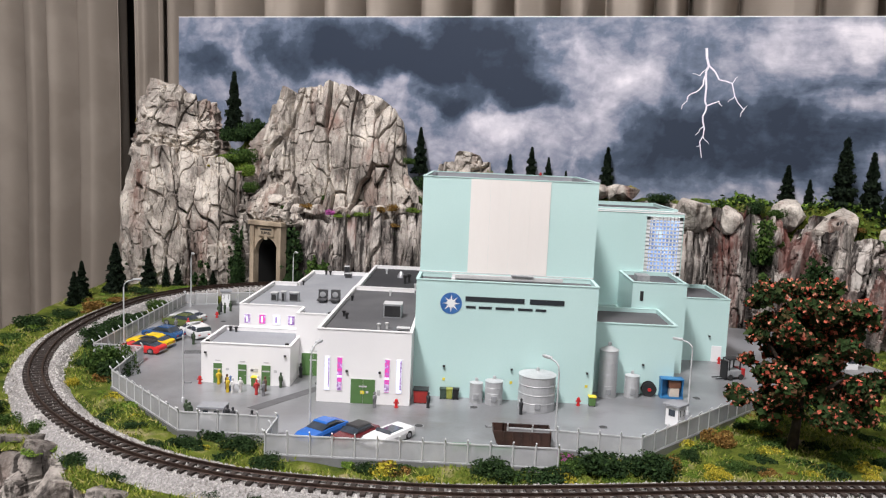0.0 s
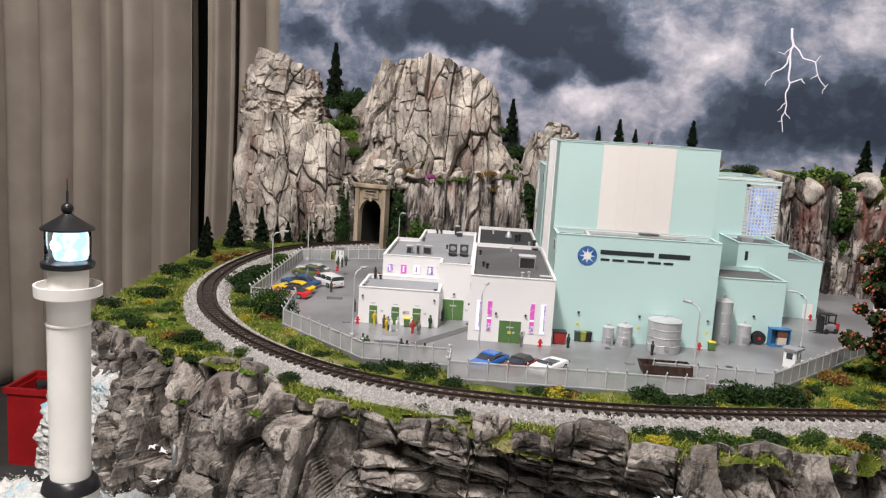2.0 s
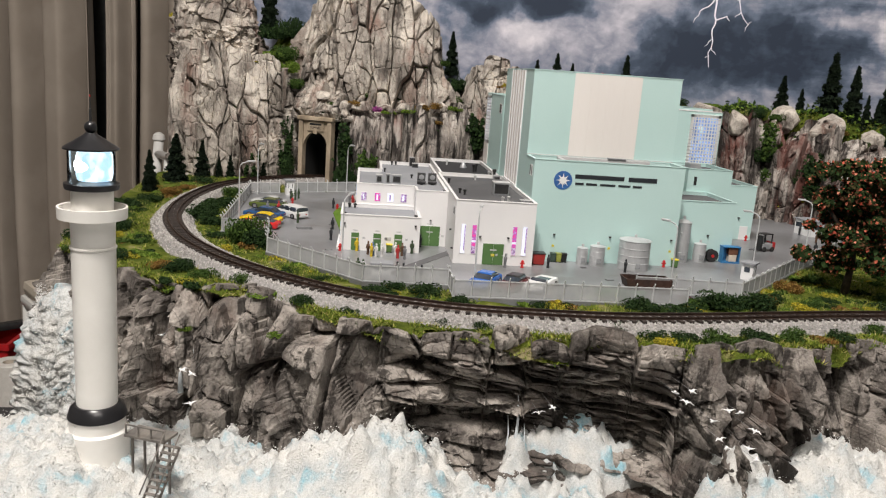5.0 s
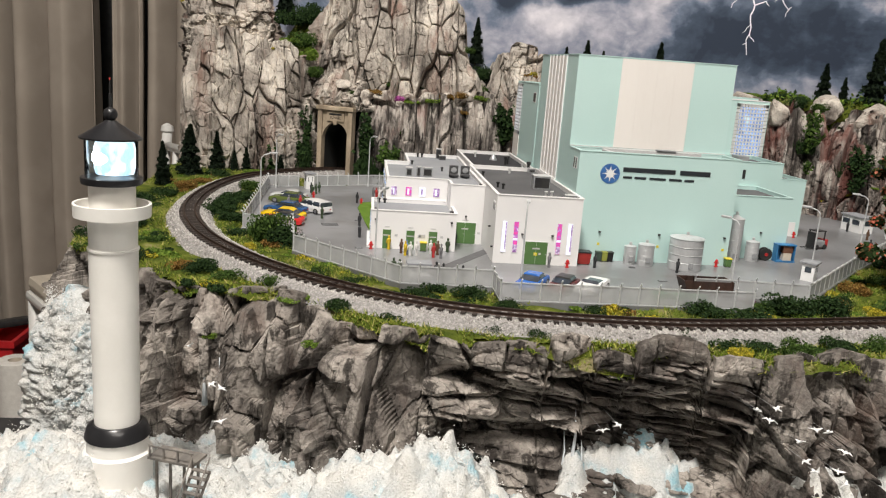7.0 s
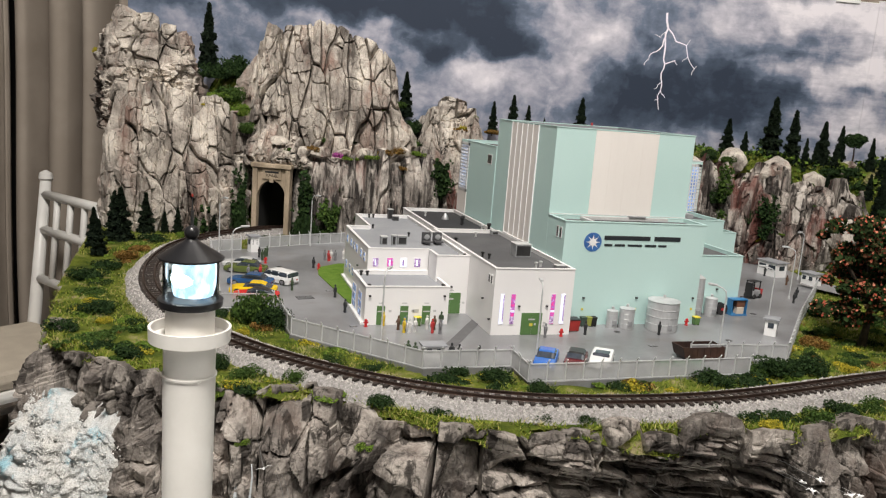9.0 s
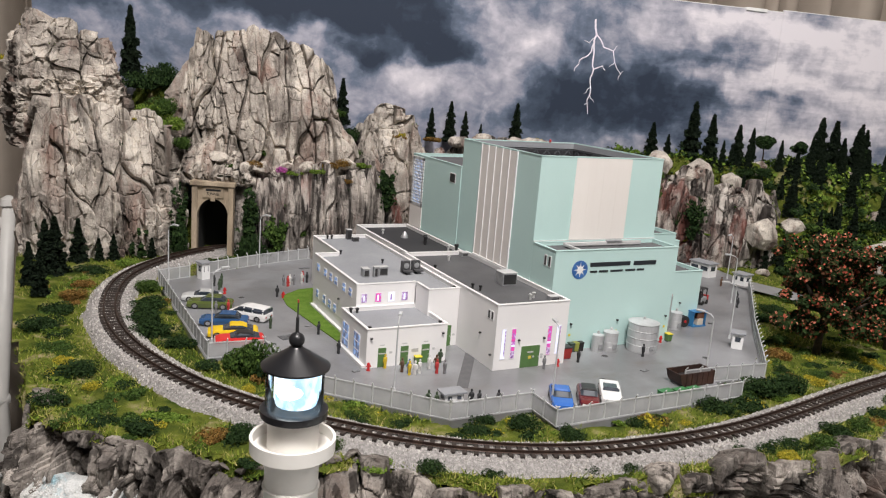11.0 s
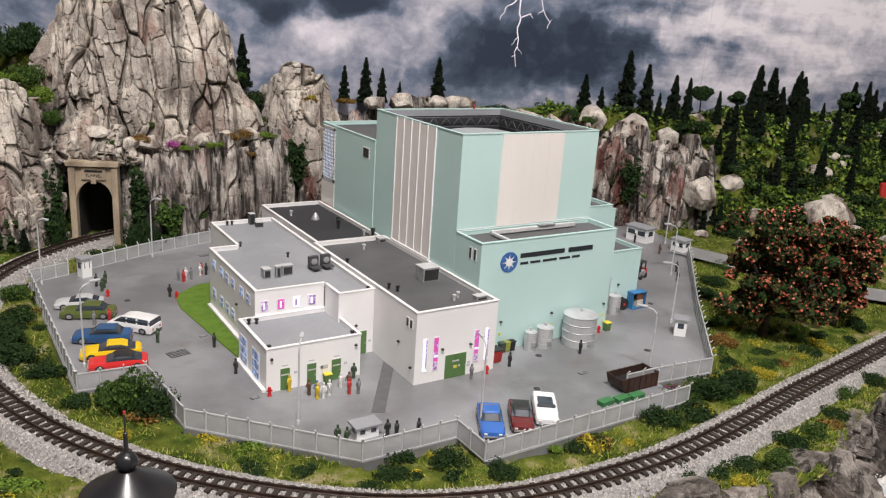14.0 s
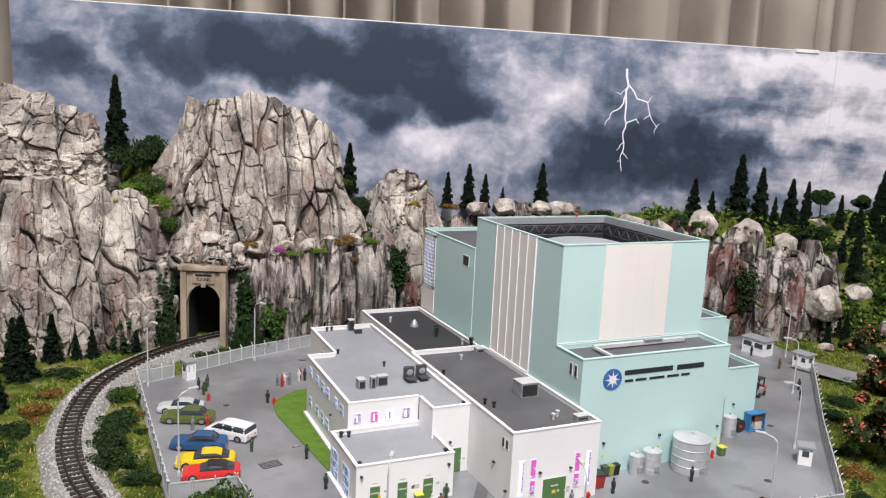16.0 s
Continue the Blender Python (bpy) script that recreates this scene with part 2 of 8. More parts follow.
def thing(name, label, category, x=0, y=0, z=0, rz=0, group="", kind=""):
    """An empty at the base of a thing; its parts are in its own coordinates."""
    ob = tagged(new(name), label, category, group, kind)
    ob.empty_display_size = 0.01
    return place(ob, x, y, z, rz)


def part(name, bm, mats, parent, label=""):
    ob = new(name, to_mesh(name, bm, mats))
    ob.parent = parent
    return tagged(ob, label)


def solo(name, bm, mats, label, category, x=0, y=0, z=0, rz=0, group="", kind=""):
    ob = tagged(new(name, to_mesh(name, bm, mats)), label, category, group, kind)
    return place(ob, x, y, z, rz)


def B():
    return bmesh.new()


def grid_mesh(name, pos, mats, smooth=True, flip=False):
    """A mesh from an array of places (rows, columns, 3), in decimetres."""
    r, c = pos.shape[:2]
    i = np.arange(r * c).reshape(r, c)
    q = np.stack([i[:-1, :-1], i[:-1, 1:], i[1:, 1:], i[1:, :-1]], -1).reshape(-1, 4)
    if flip:
        q = q[:, ::-1]
    me = bpy.data.meshes.new(name)
    me.from_pydata((pos.reshape(-1, 3) * D).tolist(), [], q.tolist())
    me.polygons.foreach_set("use_smooth", np.full(len(q), smooth))
    for m in mats if isinstance(mats, (list, tuple)) else [mats]:
        me.materials.append(m)
    return me


# ---- noise fields ----


def _hash(i, j, k, seed):
    h = np.sin(i * 127.1 + j * 311.7 + k * 74.7 + seed * 53.3) * 43758.5453
    return h - np.floor(h)


def vnoise(x, y, seed=0):
    """Smooth value noise, 0 to 1."""
    i, j = np.floor(x), np.floor(y)
    fx, fy = x - i, y - j
    fx, fy = fx * fx * (3 - 2 * fx), fy * fy * (3 - 2 * fy)
    a, b = _hash(i, j, 0, seed), _hash(i + 1, j, 0, seed)
    c, d = _hash(i, j + 1, 0, seed), _hash(i + 1, j + 1, 0, seed)
    return (a * (1 - fx) + b * fx) * (1 - fy) + (c * (1 - fx) + d * fx) * fy


def fbm(x, y, seed=0, octaves=4):
    s, a, t = 0.0, 0.5, 0.0
    for o in range(octaves):
        s, t = s + a * vnoise(x * 2**o, y * 2**o, seed + o), t + a
        a *= 0.5
    return s / t


def strips(x, row, seed):
    """Cuts a line into strips of uneven width: the strip's number, the offset from its middle and the distance to its edge."""
    i0 = np.floor(x)
    f1, f2 = np.full(x.shape, 9.0), np.full(x.shape, 9.0)
    off, num = np.zeros(x.shape), np.zeros(x.shape)
    for di in (-1, 0, 1):
        i = i0 + di
        e = x - (i + 0.5 + 0.8 * (_hash(i, row, 1, seed) - 0.5))
        near = np.abs(e) < f1
        f2 = np.where(near, f1, np.minimum(f2, np.abs(e)))
        f1 = np.where(near, np.abs(e), f1)
        off, num = np.where(near, e, off), np.where(near, i, num)
    return num, off, f2 - f1


def facets(u, v, seed, slope=1.0, power=1.6):
    """Broken planes: each cell of an irregular net is a tilted flat; gives its height and the distance to the nearest crack."""
    i0, j0 = np.floor(u), np.floor(v)
    f1, f2 = np.full(u.shape, 9.0), np.full(u.shape, 9.0)
    du, dv, ci, cj = (np.zeros(u.shape) for _ in range(4))
    for di in (-1, 0, 1):
        for dj in (-1, 0, 1):
            i, j = i0 + di, j0 + dj
            ex = u - (i + 0.5 + 0.66 * (_hash(i, j, 1, seed) - 0.5))
            ey = v - (j + 0.5 + 0.9 * (_hash(i, j, 2, seed) - 0.5))
            d = (np.abs(ex) ** power + np.abs(ey) ** power) ** (1.6 / power)
            near = d < f1
            f2 = np.where(near, f1, np.minimum(f2, d))
            f1 = np.where(near, d, f1)
            du, dv = np.where(near, ex, du), np.where(near, ey, dv)
            ci, cj = np.where(near, i, ci), np.where(near, j, cj)
    h = _hash(ci, cj, 3, seed) - 0.5 + slope * ((_hash(ci, cj, 4, seed) - 0.5) * 1.5 * du + (_hash(ci, cj, 5, seed) - 0.42) * 1.3 * dv)
    return h, f2 - f1


def rock_relief(u, v, seed, cu, cv, amp):
    """Relief of a rock face. u, v in decimetres along and up; cu, cv the block's size: tall blocks make columns, wide ones ledges."""
    wu = u + 0.30 * cu * (fbm(u / cu * 0.4, v / cv * 0.6, seed + 7, 2) - 0.5) + 0.07 * v * math.sin(seed * 1.7)
    wv = v + 0.30 * cv * (fbm(u / cu * 0.7, v / cv * 0.4, seed + 8, 2) - 0.5) + 0.10 * u * math.cos(seed * 2.3)
    h0, e0 = facets(wu / cu / 0.95, wv / cv / 2.2, seed, 0.75, 3.0)
    h1, e1 = facets(wu / cu * 1.5, wv / cv * 1.15, seed + 2, 0.9, 3.2)
    h2, e2 = facets(wu / cu * 3.6 + 0.2 * wv, wv / cv * 2.9, seed + 4, 1.2, 2.4)
    broken = smooth(0.40, 0.60, fbm(u / cu * 0.45, v / cv * 0.45, seed + 13, 2))
    shut = smooth(0.38, 0.62, fbm(u / cu * 1.1, v / cv * 1.1, seed + 15, 2))
    r = 1.15 * h0 + 0.56 * h1 + (0.12 + 0.34 * broken) * h2
    r = r - 0.8 * np.exp(-((e0 / 0.035) ** 2)) - 0.36 * (0.15 + 0.85 * shut) * np.exp(-((e1 / 0.035) ** 2)) - 0.16 * broken * np.exp(-((e2 / 0.06) ** 2))
    return amp * (r + 0.16 * (fbm(u * 14, v * 9, seed + 5, 4) - 0.5) + 0.6 * (fbm(u * 0.7, v * 0.7, seed + 6, 2) - 0.5))


def smooth(a, b, x):
    t = np.clip((x - a) / (b - a), 0, 1)
    return t * t * (3 - 2 * t)


def along(line, step):
    """Points and outward normals (to the right of the way) at even steps on a smooth line through points."""
    p = np.array(line, float)
    k = np.arange(len(p))
    dense = []
    for i in range(len(p) - 1):
        p0, p1, p2, p3 = p[max(i - 1, 0)], p[i], p[i + 1], p[min(i + 2, len(p) - 1)]
        for t in np.linspace(0, 1, 24, endpoint=False):
            dense.append(0.5 * (2 * p1 + (p2 - p0) * t + (2 * p0 - 5 * p1 + 4 * p2 - p3) * t**2 + (3 * p1 - p0 - 3 * p2 + p3) * t**3))
    dense = np.array(dense + [p[-1]])
    s = np.r_[0, np.cumsum(np.hypot(*np.diff(dense, axis=0).T))]
    q = np.arange(0, s[-1], step)
    xy = np.stack([np.interp(q, s, dense[:, 0]), np.interp(q, s, dense[:, 1])], -1)
    d = np.gradient(xy, axis=0)
    d /= np.hypot(*d.T)[:, None]
    return q, xy, np.stack([d[:, 1], -d[:, 0]], -1), d


LEDGES = {}


def crag(name, label, line, top, lean, seed, material, cu=0.5, cv=0.9, amp=0.22, z0=-0.1, back=1.2, step=0.024, rows=150, taper=0.0, foot=0.0, layered=None, froth=False):
    """A rock face over a plan line (left to right as seen from the front). top: heights at even shares of the line; lean: how far the top lies back; layered: stretch of the line with hollowed ledges."""
    q, xy, nrm, _ = along(line, step)
    share = q / q[-1]
    h = np.interp(share, np.linspace(0, 1, len(top)), top)
    wq = q + 0.45 * cu * (fbm(q / cu * 0.35, h / cv * 0.6, seed + 7, 3) - 0.5) * 2 + 0.14 * h * math.sin(seed)
    num, off, edge = strips(wq / cu, np.zeros(q.shape), seed)
    jag = 0.42 * (_hash(num, 0 * num, 12, seed) - 0.5) - 0.5 * cu * off**2 - 0.12 * np.exp(-((edge / 0.1) ** 2)) + 0.12 * (fbm(q * 5, q * 0, seed + 4, 3) - 0.5)
    h = h + jag * (0.5 if foot else 1 if taper == 0 else taper)
    v = np.r_[np.linspace(0, 1, rows), 1 + np.linspace(0.02, 1, 14)]
    up = np.minimum(v, 1)[:, None]
    over = np.maximum(v - 1, 0)[:, None]
    z = z0 + (h - z0)[None] * up
    u = q[None] + 0 * z
    if froth:
        rel = amp * (2.2 * np.abs(fbm(u * 3, z * 3, seed, 4) - 0.5) + 2.0 * np.abs(fbm(u * 9, z * 9, seed + 2, 3) - 0.5))
    else:
        rel = rock_relief(u, z, seed, cu, cv, amp)
    if layered:
        a, b = layered
        m = smooth(a - 0.25, a + 0.25, u) * smooth(b + 0.25, b - 0.25, u) * smooth(1.0, 0.80, up + 0.10 * (fbm(u * 1.3, u * 0, seed + 33, 2) - 0.5))
        tilt = z + 0.10 * u + 0.16 * (fbm(u * 0.7, z * 0.7, seed + 34, 3) - 0.5)
        bed, crack = facets(u / 1.1, tilt / 0.20, seed + 31, 1.2)
        chip, gap = facets(u / 0.42, tilt / 0.085, seed + 32, 1.2)
        ledge = 0.30 * bed + 0.10 * chip - 0.13 * np.exp(-((crack / 0.10) ** 2)) - 0.04 * np.exp(-((gap / 0.1) ** 2)) + 0.03 * (fbm(u * 12, z * 16, seed + 35, 3) - 0.5)
        rel = rel * (1 - m) + m * (ledge - 0.10 - 0.50 * np.exp(-(((up - 0.52) / 0.22) ** 2)) * (0.5 + fbm(u * 1.2, z, seed, 2)))
    if foot and not froth:
        rel = (rel - 0.10) * (0.3 + 0.7 * smooth(0.0, 2.2, u)) - 0.12 * smooth(2.2, 0.0, u)
    ends = np.clip(np.minimum(share, 1 - share) / 0.06, 0, 1)[None] ** 0.5
    rel = rel * (1 - 0.7 * smooth(0.84, 1.0, up)) if foot else rel
    out = rel + foot * (1 - up) - lean * up**1.3 - back * over + 0.18 * np.sin(np.clip(up, 0, 1) * 3.1) * ends
    out = out - 0.3 * (1 - ends)
    z = z - (0.15 if foot else 0.45) * over**2 * (1 + fbm(q[None] * 3, over * 4, seed)) + 0.1 * rel * (up > 0.97)
    pos = np.stack([xy[None, :, 0] + nrm[None, :, 0] * out, xy[None, :, 1] + nrm[None, :, 1] * out, z], -1)
    # flat places on the face, where plants take hold
    flat = (out[4:-22] - out[8:-18] > 0.06) & (up[4:-22] > 0.12)
    LEDGES.setdefault(name, []).append(pos[8:-18][flat])
    return tagged(new(name, grid_mesh(name, pos, material, smooth=froth)), label, "sea foam" if froth else "rock", "", "structure")


# ---- hall ----
BD = math.radians(12.7)


def bd(s, d):
    """A place s along the painted backdrop and d in front of it."""
    return (s * math.cos(BD) - d * math.sin(BD), 18.45 - s * math.sin(BD) - d * math.cos(BD))


def hall():
    solo("floor", box(B(), -32, 32, -22, 36, -10.7, -10.5), M_FLOOR, "dark floor of the exhibition hall", "floor", kind="structure")
    solo("ceiling", box(B(), -32, 32, -22, 36, 30, 30.3), M_HALL, "plain pale ceiling of the exhibition hall", "ceiling", kind="structure")
    solo("wall_south", box(B(), -32, 32, -22.3, -22, -10.5, 30), M_HALL, "plain pale wall behind the viewer", "wall", kind="structure")
    solo("wall_north", box(B(), -32, 32, 36, 36.3, -10.5, 30), M_HALL, "plain pale wall behind the curtains", "wall", kind="structure")
    solo("wall_west", box(B(), -32.3, -32, -22, 36, -10.5, 30), M_HALL, "plain pale side wall of the hall", "wall", kind="structure")
    solo("wall_east", box(B(), 32, 32.3, -22, 36, -10.5, 30), M_HALL, "plain pale side wall of the hall", "wall", kind="structure")


hall()


def curtain(s0, s1, d, seed):
    """A pleated drape hanging from ceiling to floor."""
    rnd = np.random.RandomState(seed)
    n = int((s1 - s0) / 0.03)
    s = np.linspace(s0, s1, n)
    knots = int((s1 - s0) / 0.9) + 4
    ph = np.cumsum(0.03 * (2.6 + 5.4 * np.interp(s, np.linspace(s0, s1, knots), rnd.rand(knots)) ** 1.3))
    ph = ph + 0.55 * np.sin(ph)
    deep = 0.5 + 0.8 * np.interp(s, np.linspace(s0, s1, knots), rnd.rand(knots))
    fold = 1.9 * deep * (1 - np.abs(np.sin(ph / 2)) ** 1.2) + 0.12 * np.sin(1.37 * ph + 1) + 0.03 * np.sin(3.1 * ph) + 0.45 * np.interp(s, np.linspace(s0, s1, 17), rnd.rand(17))
    zs = np.linspace(-10.4, 29.5, 40)
    pos = np.zeros((40, n, 3))
    for k, z in enumerate(zs):
        f = fold * (1 + 0.10 * math.sin(z * 0.25 + seed))
        x, y = bd(s + 0.05 * math.sin(z * 0.4), -d - f)
        pos[k] = np.stack([x, y, np.full(n, z)], -1)
    ob = new("curtain", grid_mesh("curtain", pos, M_CURTAIN))
    so = ob.modifiers.new("cloth", "SOLIDIFY")
    so.thickness = 0.003
    return tagged(ob, "heavy taupe pleated curtain hanging behind the layout", "curtain", "curtains behind the layout")


for k, (a, b, d) in enumerate(((-31, -16.8, 9.2), (-16.15, -14.7, 9.5), (-14.8, -4, 9.2), (-8.0, 1.5, 1.6), (1.2, 11, 1.9), (10.8, 24, 2.0))):
    curtain(a, b, d, k + 3)

# ---- painted backdrop ----


def sky_print():
    """The printed storm sky: dark blue-grey cloud masses, lit gaps, a brighter end."""
    m = bpy.data.materials.new("sky_print")
    m.use_nodes = True
    n, l = m.node_tree.nodes, m.node_tree.links
    b = n["Principled BSDF"]
    tc = n.new("ShaderNodeTexCoord")

    def noise_tex(scale, detail, stretch, rough=0.6, dist=0.0, off=(0, 0, 0)):
        mp = n.new("ShaderNodeMapping")
        mp.inputs["Scale"].default_value, mp.inputs["Location"].default_value = stretch, off
        l.new(tc.outputs["Object"], mp.inputs[0])
        t = n.new("ShaderNodeTexNoise")
        t.inputs["Scale"].default_value, t.inputs["Detail"].default_value = scale, detail
        t.inputs["Roughness"].default_value, t.inputs["Distortion"].default_value = rough, dist
        l.new(mp.outputs[0], t.inputs["Vector"])
        return t.outputs["Fac"]

    def maths(op, a, c, k=None):
        x = n.new("ShaderNodeMath")
        x.operation = op
        for i, v in enumerate((a, c, k)):
            if v is None:
                continue
            if isinstance(v, (int, float)):
                x.inputs[i].default_value = v
            else:
                l.new(v, x.inputs[i])
        return x.outputs[0]

    # soft masses of light and dark at their places on the print: s, z, half-width, half-height (dm), weight
    sep = n.new("ShaderNodeSeparateXYZ")
    warp = n.new("ShaderNodeTexNoise")
    warp.inputs["Scale"].default_value, warp.inputs["Detail"].default_value = 9.0, 5
    l.new(tc.outputs["Object"], warp.inputs["Vector"])
    vm = n.new("ShaderNodeVectorMath")
    vm.operation = "MULTIPLY_ADD"
    l.new(warp.outputs["Color"], vm.inputs[0])
    vm.inputs[1].default_value = (0.20, 0.20, 0.15)
    vm.inputs[2].default_value = (-0.10, -0.10, -0.075)
    va = n.new("ShaderNodeVectorMath")
    l.new(tc.outputs["Object"], va.inputs[0])
    l.new(vm.outputs[0], va.inputs[1])
    l.new(va.outputs[0], sep.inputs[0])
    total = maths("MULTIPLY_ADD", noise_tex(7.0, 9, (1, 1, 1.5), 0.6, 0.3), 0.46, 0.445)
    total = maths("ADD", total, maths("MULTIPLY", maths("SUBTRACT", noise_tex(26.0, 7, (1, 1, 1.5), 0.65, 0.4), 0.5), 0.26))
    band = n.new("ShaderNodeMapRange")
    band.inputs[1].default_value, band.inputs[2].default_value = 0.45, 0.85
    l.new(sep.outputs[0], band.inputs[0])
    streaks = maths("MULTIPLY", maths("SUBTRACT", noise_tex(6.0, 7, (0.6, 0.6, 3.2), 0.6, 0.2, (3, 1, 2)), 0.5), 0.75)
    total = maths("ADD", total, maths("MULTIPLY", streaks, band.outputs[0]))
    puff = n.new("ShaderNodeTexVoronoi")
    puff.feature = "SMOOTH_F1"
    puff.inputs["Scale"].default_value, puff.inputs["Detail"].default_value = 15.0, 3.0
    l.new(va.outputs[0], puff.inputs["Vector"])
    total = maths("ADD", total, maths("MULTIPLY", maths("SUBTRACT", 0.42, puff.outputs["Distance"]), 0.24))
    for s, z, w, h, k in ((-6.9, 5.0, 1.1, 0.42, -0.22), (-5.2, 5.6, 0.5, 0.5, -0.18), (-3.1, 5.42, 2.0, 0.55, -0.42), (-0.4, 5.35, 1.6, 0.72, -0.46), (1.1, 4.60, 0.9, 0.30, -0.42), (-0.6, 4.2, 0.65, 0.32, -0.38), (0.6, 3.9, 0.9, 0.42, 0.16), (2.85, 4.65, 0.85, 0.75, 0.18), (1.6, 3.5, 2.4, 0.40, 0.07),
                          (-2.5, 4.7, 1.3, 0.18, 0.16), (4.3, 4.95, 0.7, 0.26, -0.14), (6.1, 3.7, 2.3, 0.75, -0.40), (4.0, 3.4, 1.1, 0.8, -0.2), (7.5, 4.86, 1.5, 0.20, -0.10), (9.7, 5.7, 2.2, 0.50, 0.34), (9.9, 4.45, 1.7, 0.40, 0.30), (11.5, 3.2, 2.4, 0.5, 0.20), (14.0, 5.0, 3.0, 1.5, 0.30), (6.6, 5.7, 1.8, 0.4, 0.08), (-5.8, 5.3, 0.35, 0.45, 0.14)):
        dx = maths("MULTIPLY", maths("SUBTRACT", sep.outputs[0], s * D), 1 / (w * D))
        dz = maths("MULTIPLY", maths("SUBTRACT", sep.outputs[2], z * D), 1 / (h * D))
        r = maths("ADD", maths("MULTIPLY", dx, dx), maths("MULTIPLY", dz, dz))
        # a flat middle and a crisp billowing edge
        g = maths("POWER", 2.718, maths("MULTIPLY", maths("POWER", r, 1.7), -0.8))
        total = maths("ADD", total, maths("MULTIPLY", g, k))
    ramp = n.new("ShaderNodeValToRGB")
    e = ramp.color_ramp.elements
    e[0].position, e[0].color = 0.20, (0.028, 0.040, 0.066, 1)
    e[1].position, e[1].color = 0.92, (0.80, 0.77, 0.82, 1)
    for p, c in ((0.38, (0.062, 0.086, 0.13, 1)), (0.52, (0.155, 0.19, 0.265, 1)), (0.66, (0.37, 0.375, 0.45, 1))):
        x = e.new(p)
        x.color = c
    l.new(total, ramp.inputs[0])
    l.new(ramp.outputs[0], b.inputs["Base Color"])
    b.inputs["Roughness"].default_value = 0.55
    b.inputs["Specular IOR Level"].default_value = 0.25
    return m


M_SKY = sky_print()
M_BOLT = mat("lightning_print", (0.95, 0.90, 0.97), (0.9, 0.86, 0.95), 30, 0.5, grain=0.0)
M_EDGE = mat("foam_board", (0.82, 0.82, 0.82), (0.78, 0.78, 0.78), 20, 0.6)


def bolt(bm, pts, w):
    """A ragged tapering stroke on the print."""
    for i, ((x0, z0), (x1, z1)) in enumerate(zip(pts, pts[1:])):
        d = Vector((x1 - x0, 0, z1 - z0)).normalized()
        nx, nz = -d.z, d.x
        a = w * (1 - 0.75 * i / len(pts))
        c = w * (1 - 0.75 * (i + 1) / len(pts))
        bm.faces.new([bm.verts.new(p) for p in ((x0 - nx * a, 0, z0 - nz * a), (x1 - nx * c, 0, z1 - nz * c), (x1 + nx * c, 0, z1 + nz * c), (x0 + nx * a, 0, z0 + nz * a))])


def backdrop():
    e = thing("backdrop", "storm-cloud sky print on stiff board standing behind the layout", "backdrop", 0, 18.45, 0, -12.7, kind="structure")
    for s0, s1, z1 in ((-7.62, 10.0, 6.2), (10.01, 24.0, 6.25)):
        part("board", box(B(), s0, s1, 0, 0.05, -1.0, z1), M_SKY, e)
        part("edge_strip", box(B(), s0, s1, -0.004, 0.054, z1, z1 + 0.02), M_EDGE, e, "white cut edge of the board")
    bm = B()
    rnd = random.Random(4)

    def ragged(points, n, j):
        """Kinks a stroke between its points."""
        out = [points[0]]
        for a, c in zip(points, points[1:]):
            for k in range(1, n + 1):
                w = j if k < n else 0
                out.append((a[0] + (c[0] - a[0]) * k / n + rnd.uniform(-w, w), a[1] + (c[1] - a[1]) * k / n + rnd.uniform(-w, w) / 2))
        return out

    bolt(bm, ragged([(4.83, 5.57), (4.90, 5.21), (4.86, 4.97), (4.88, 4.6), (4.92, 4.39), (4.86, 4.17), (4.91, 3.92), (4.84, 3.64), (4.9, 3.31)], 2, 0.03), 0.026)
    bolt(bm, ragged([(4.89, 5.23), (5.13, 4.93), (5.39, 4.86), (5.46, 4.6), (5.66, 4.33), (5.61, 4.18)], 2, 0.03), 0.017)
    bolt(bm, ragged([(4.86, 5.03), (4.75, 4.72), (4.53, 4.58), (4.42, 4.31)], 3, 0.03), 0.018)
    bolt(bm, ragged([(4.92, 4.39), (5.16, 4.49), (5.23, 4.39)], 2, 0.03), 0.016)
    for stroke in ([(4.89, 5.19), (4.74, 5.0), (4.59, 5.05)], [(5.39, 4.86), (5.49, 5.0)], [(4.89, 3.96), (4.74, 3.78)], [(4.86, 3.58), (4.78, 3.53)], [(5.46, 4.6), (5.34, 4.48)], [(4.9, 3.75), (5.02, 3.6)], [(5.66, 4.33), (5.72, 4.4)]):
        bolt(bm, ragged(stroke, 3, 0.025), 0.010)
    for v in bm.verts:
        v.co.y = -0.006
    part("lightning", bm, M_BOLT, e, "white branching lightning bolt of the print")
    part("clip", box(B(), 8.9, 9.5, -0.03, 0.09, 6.16, 6.24, 0.01), M_EDGE, e, "white clip over the board's top edge")


backdrop()

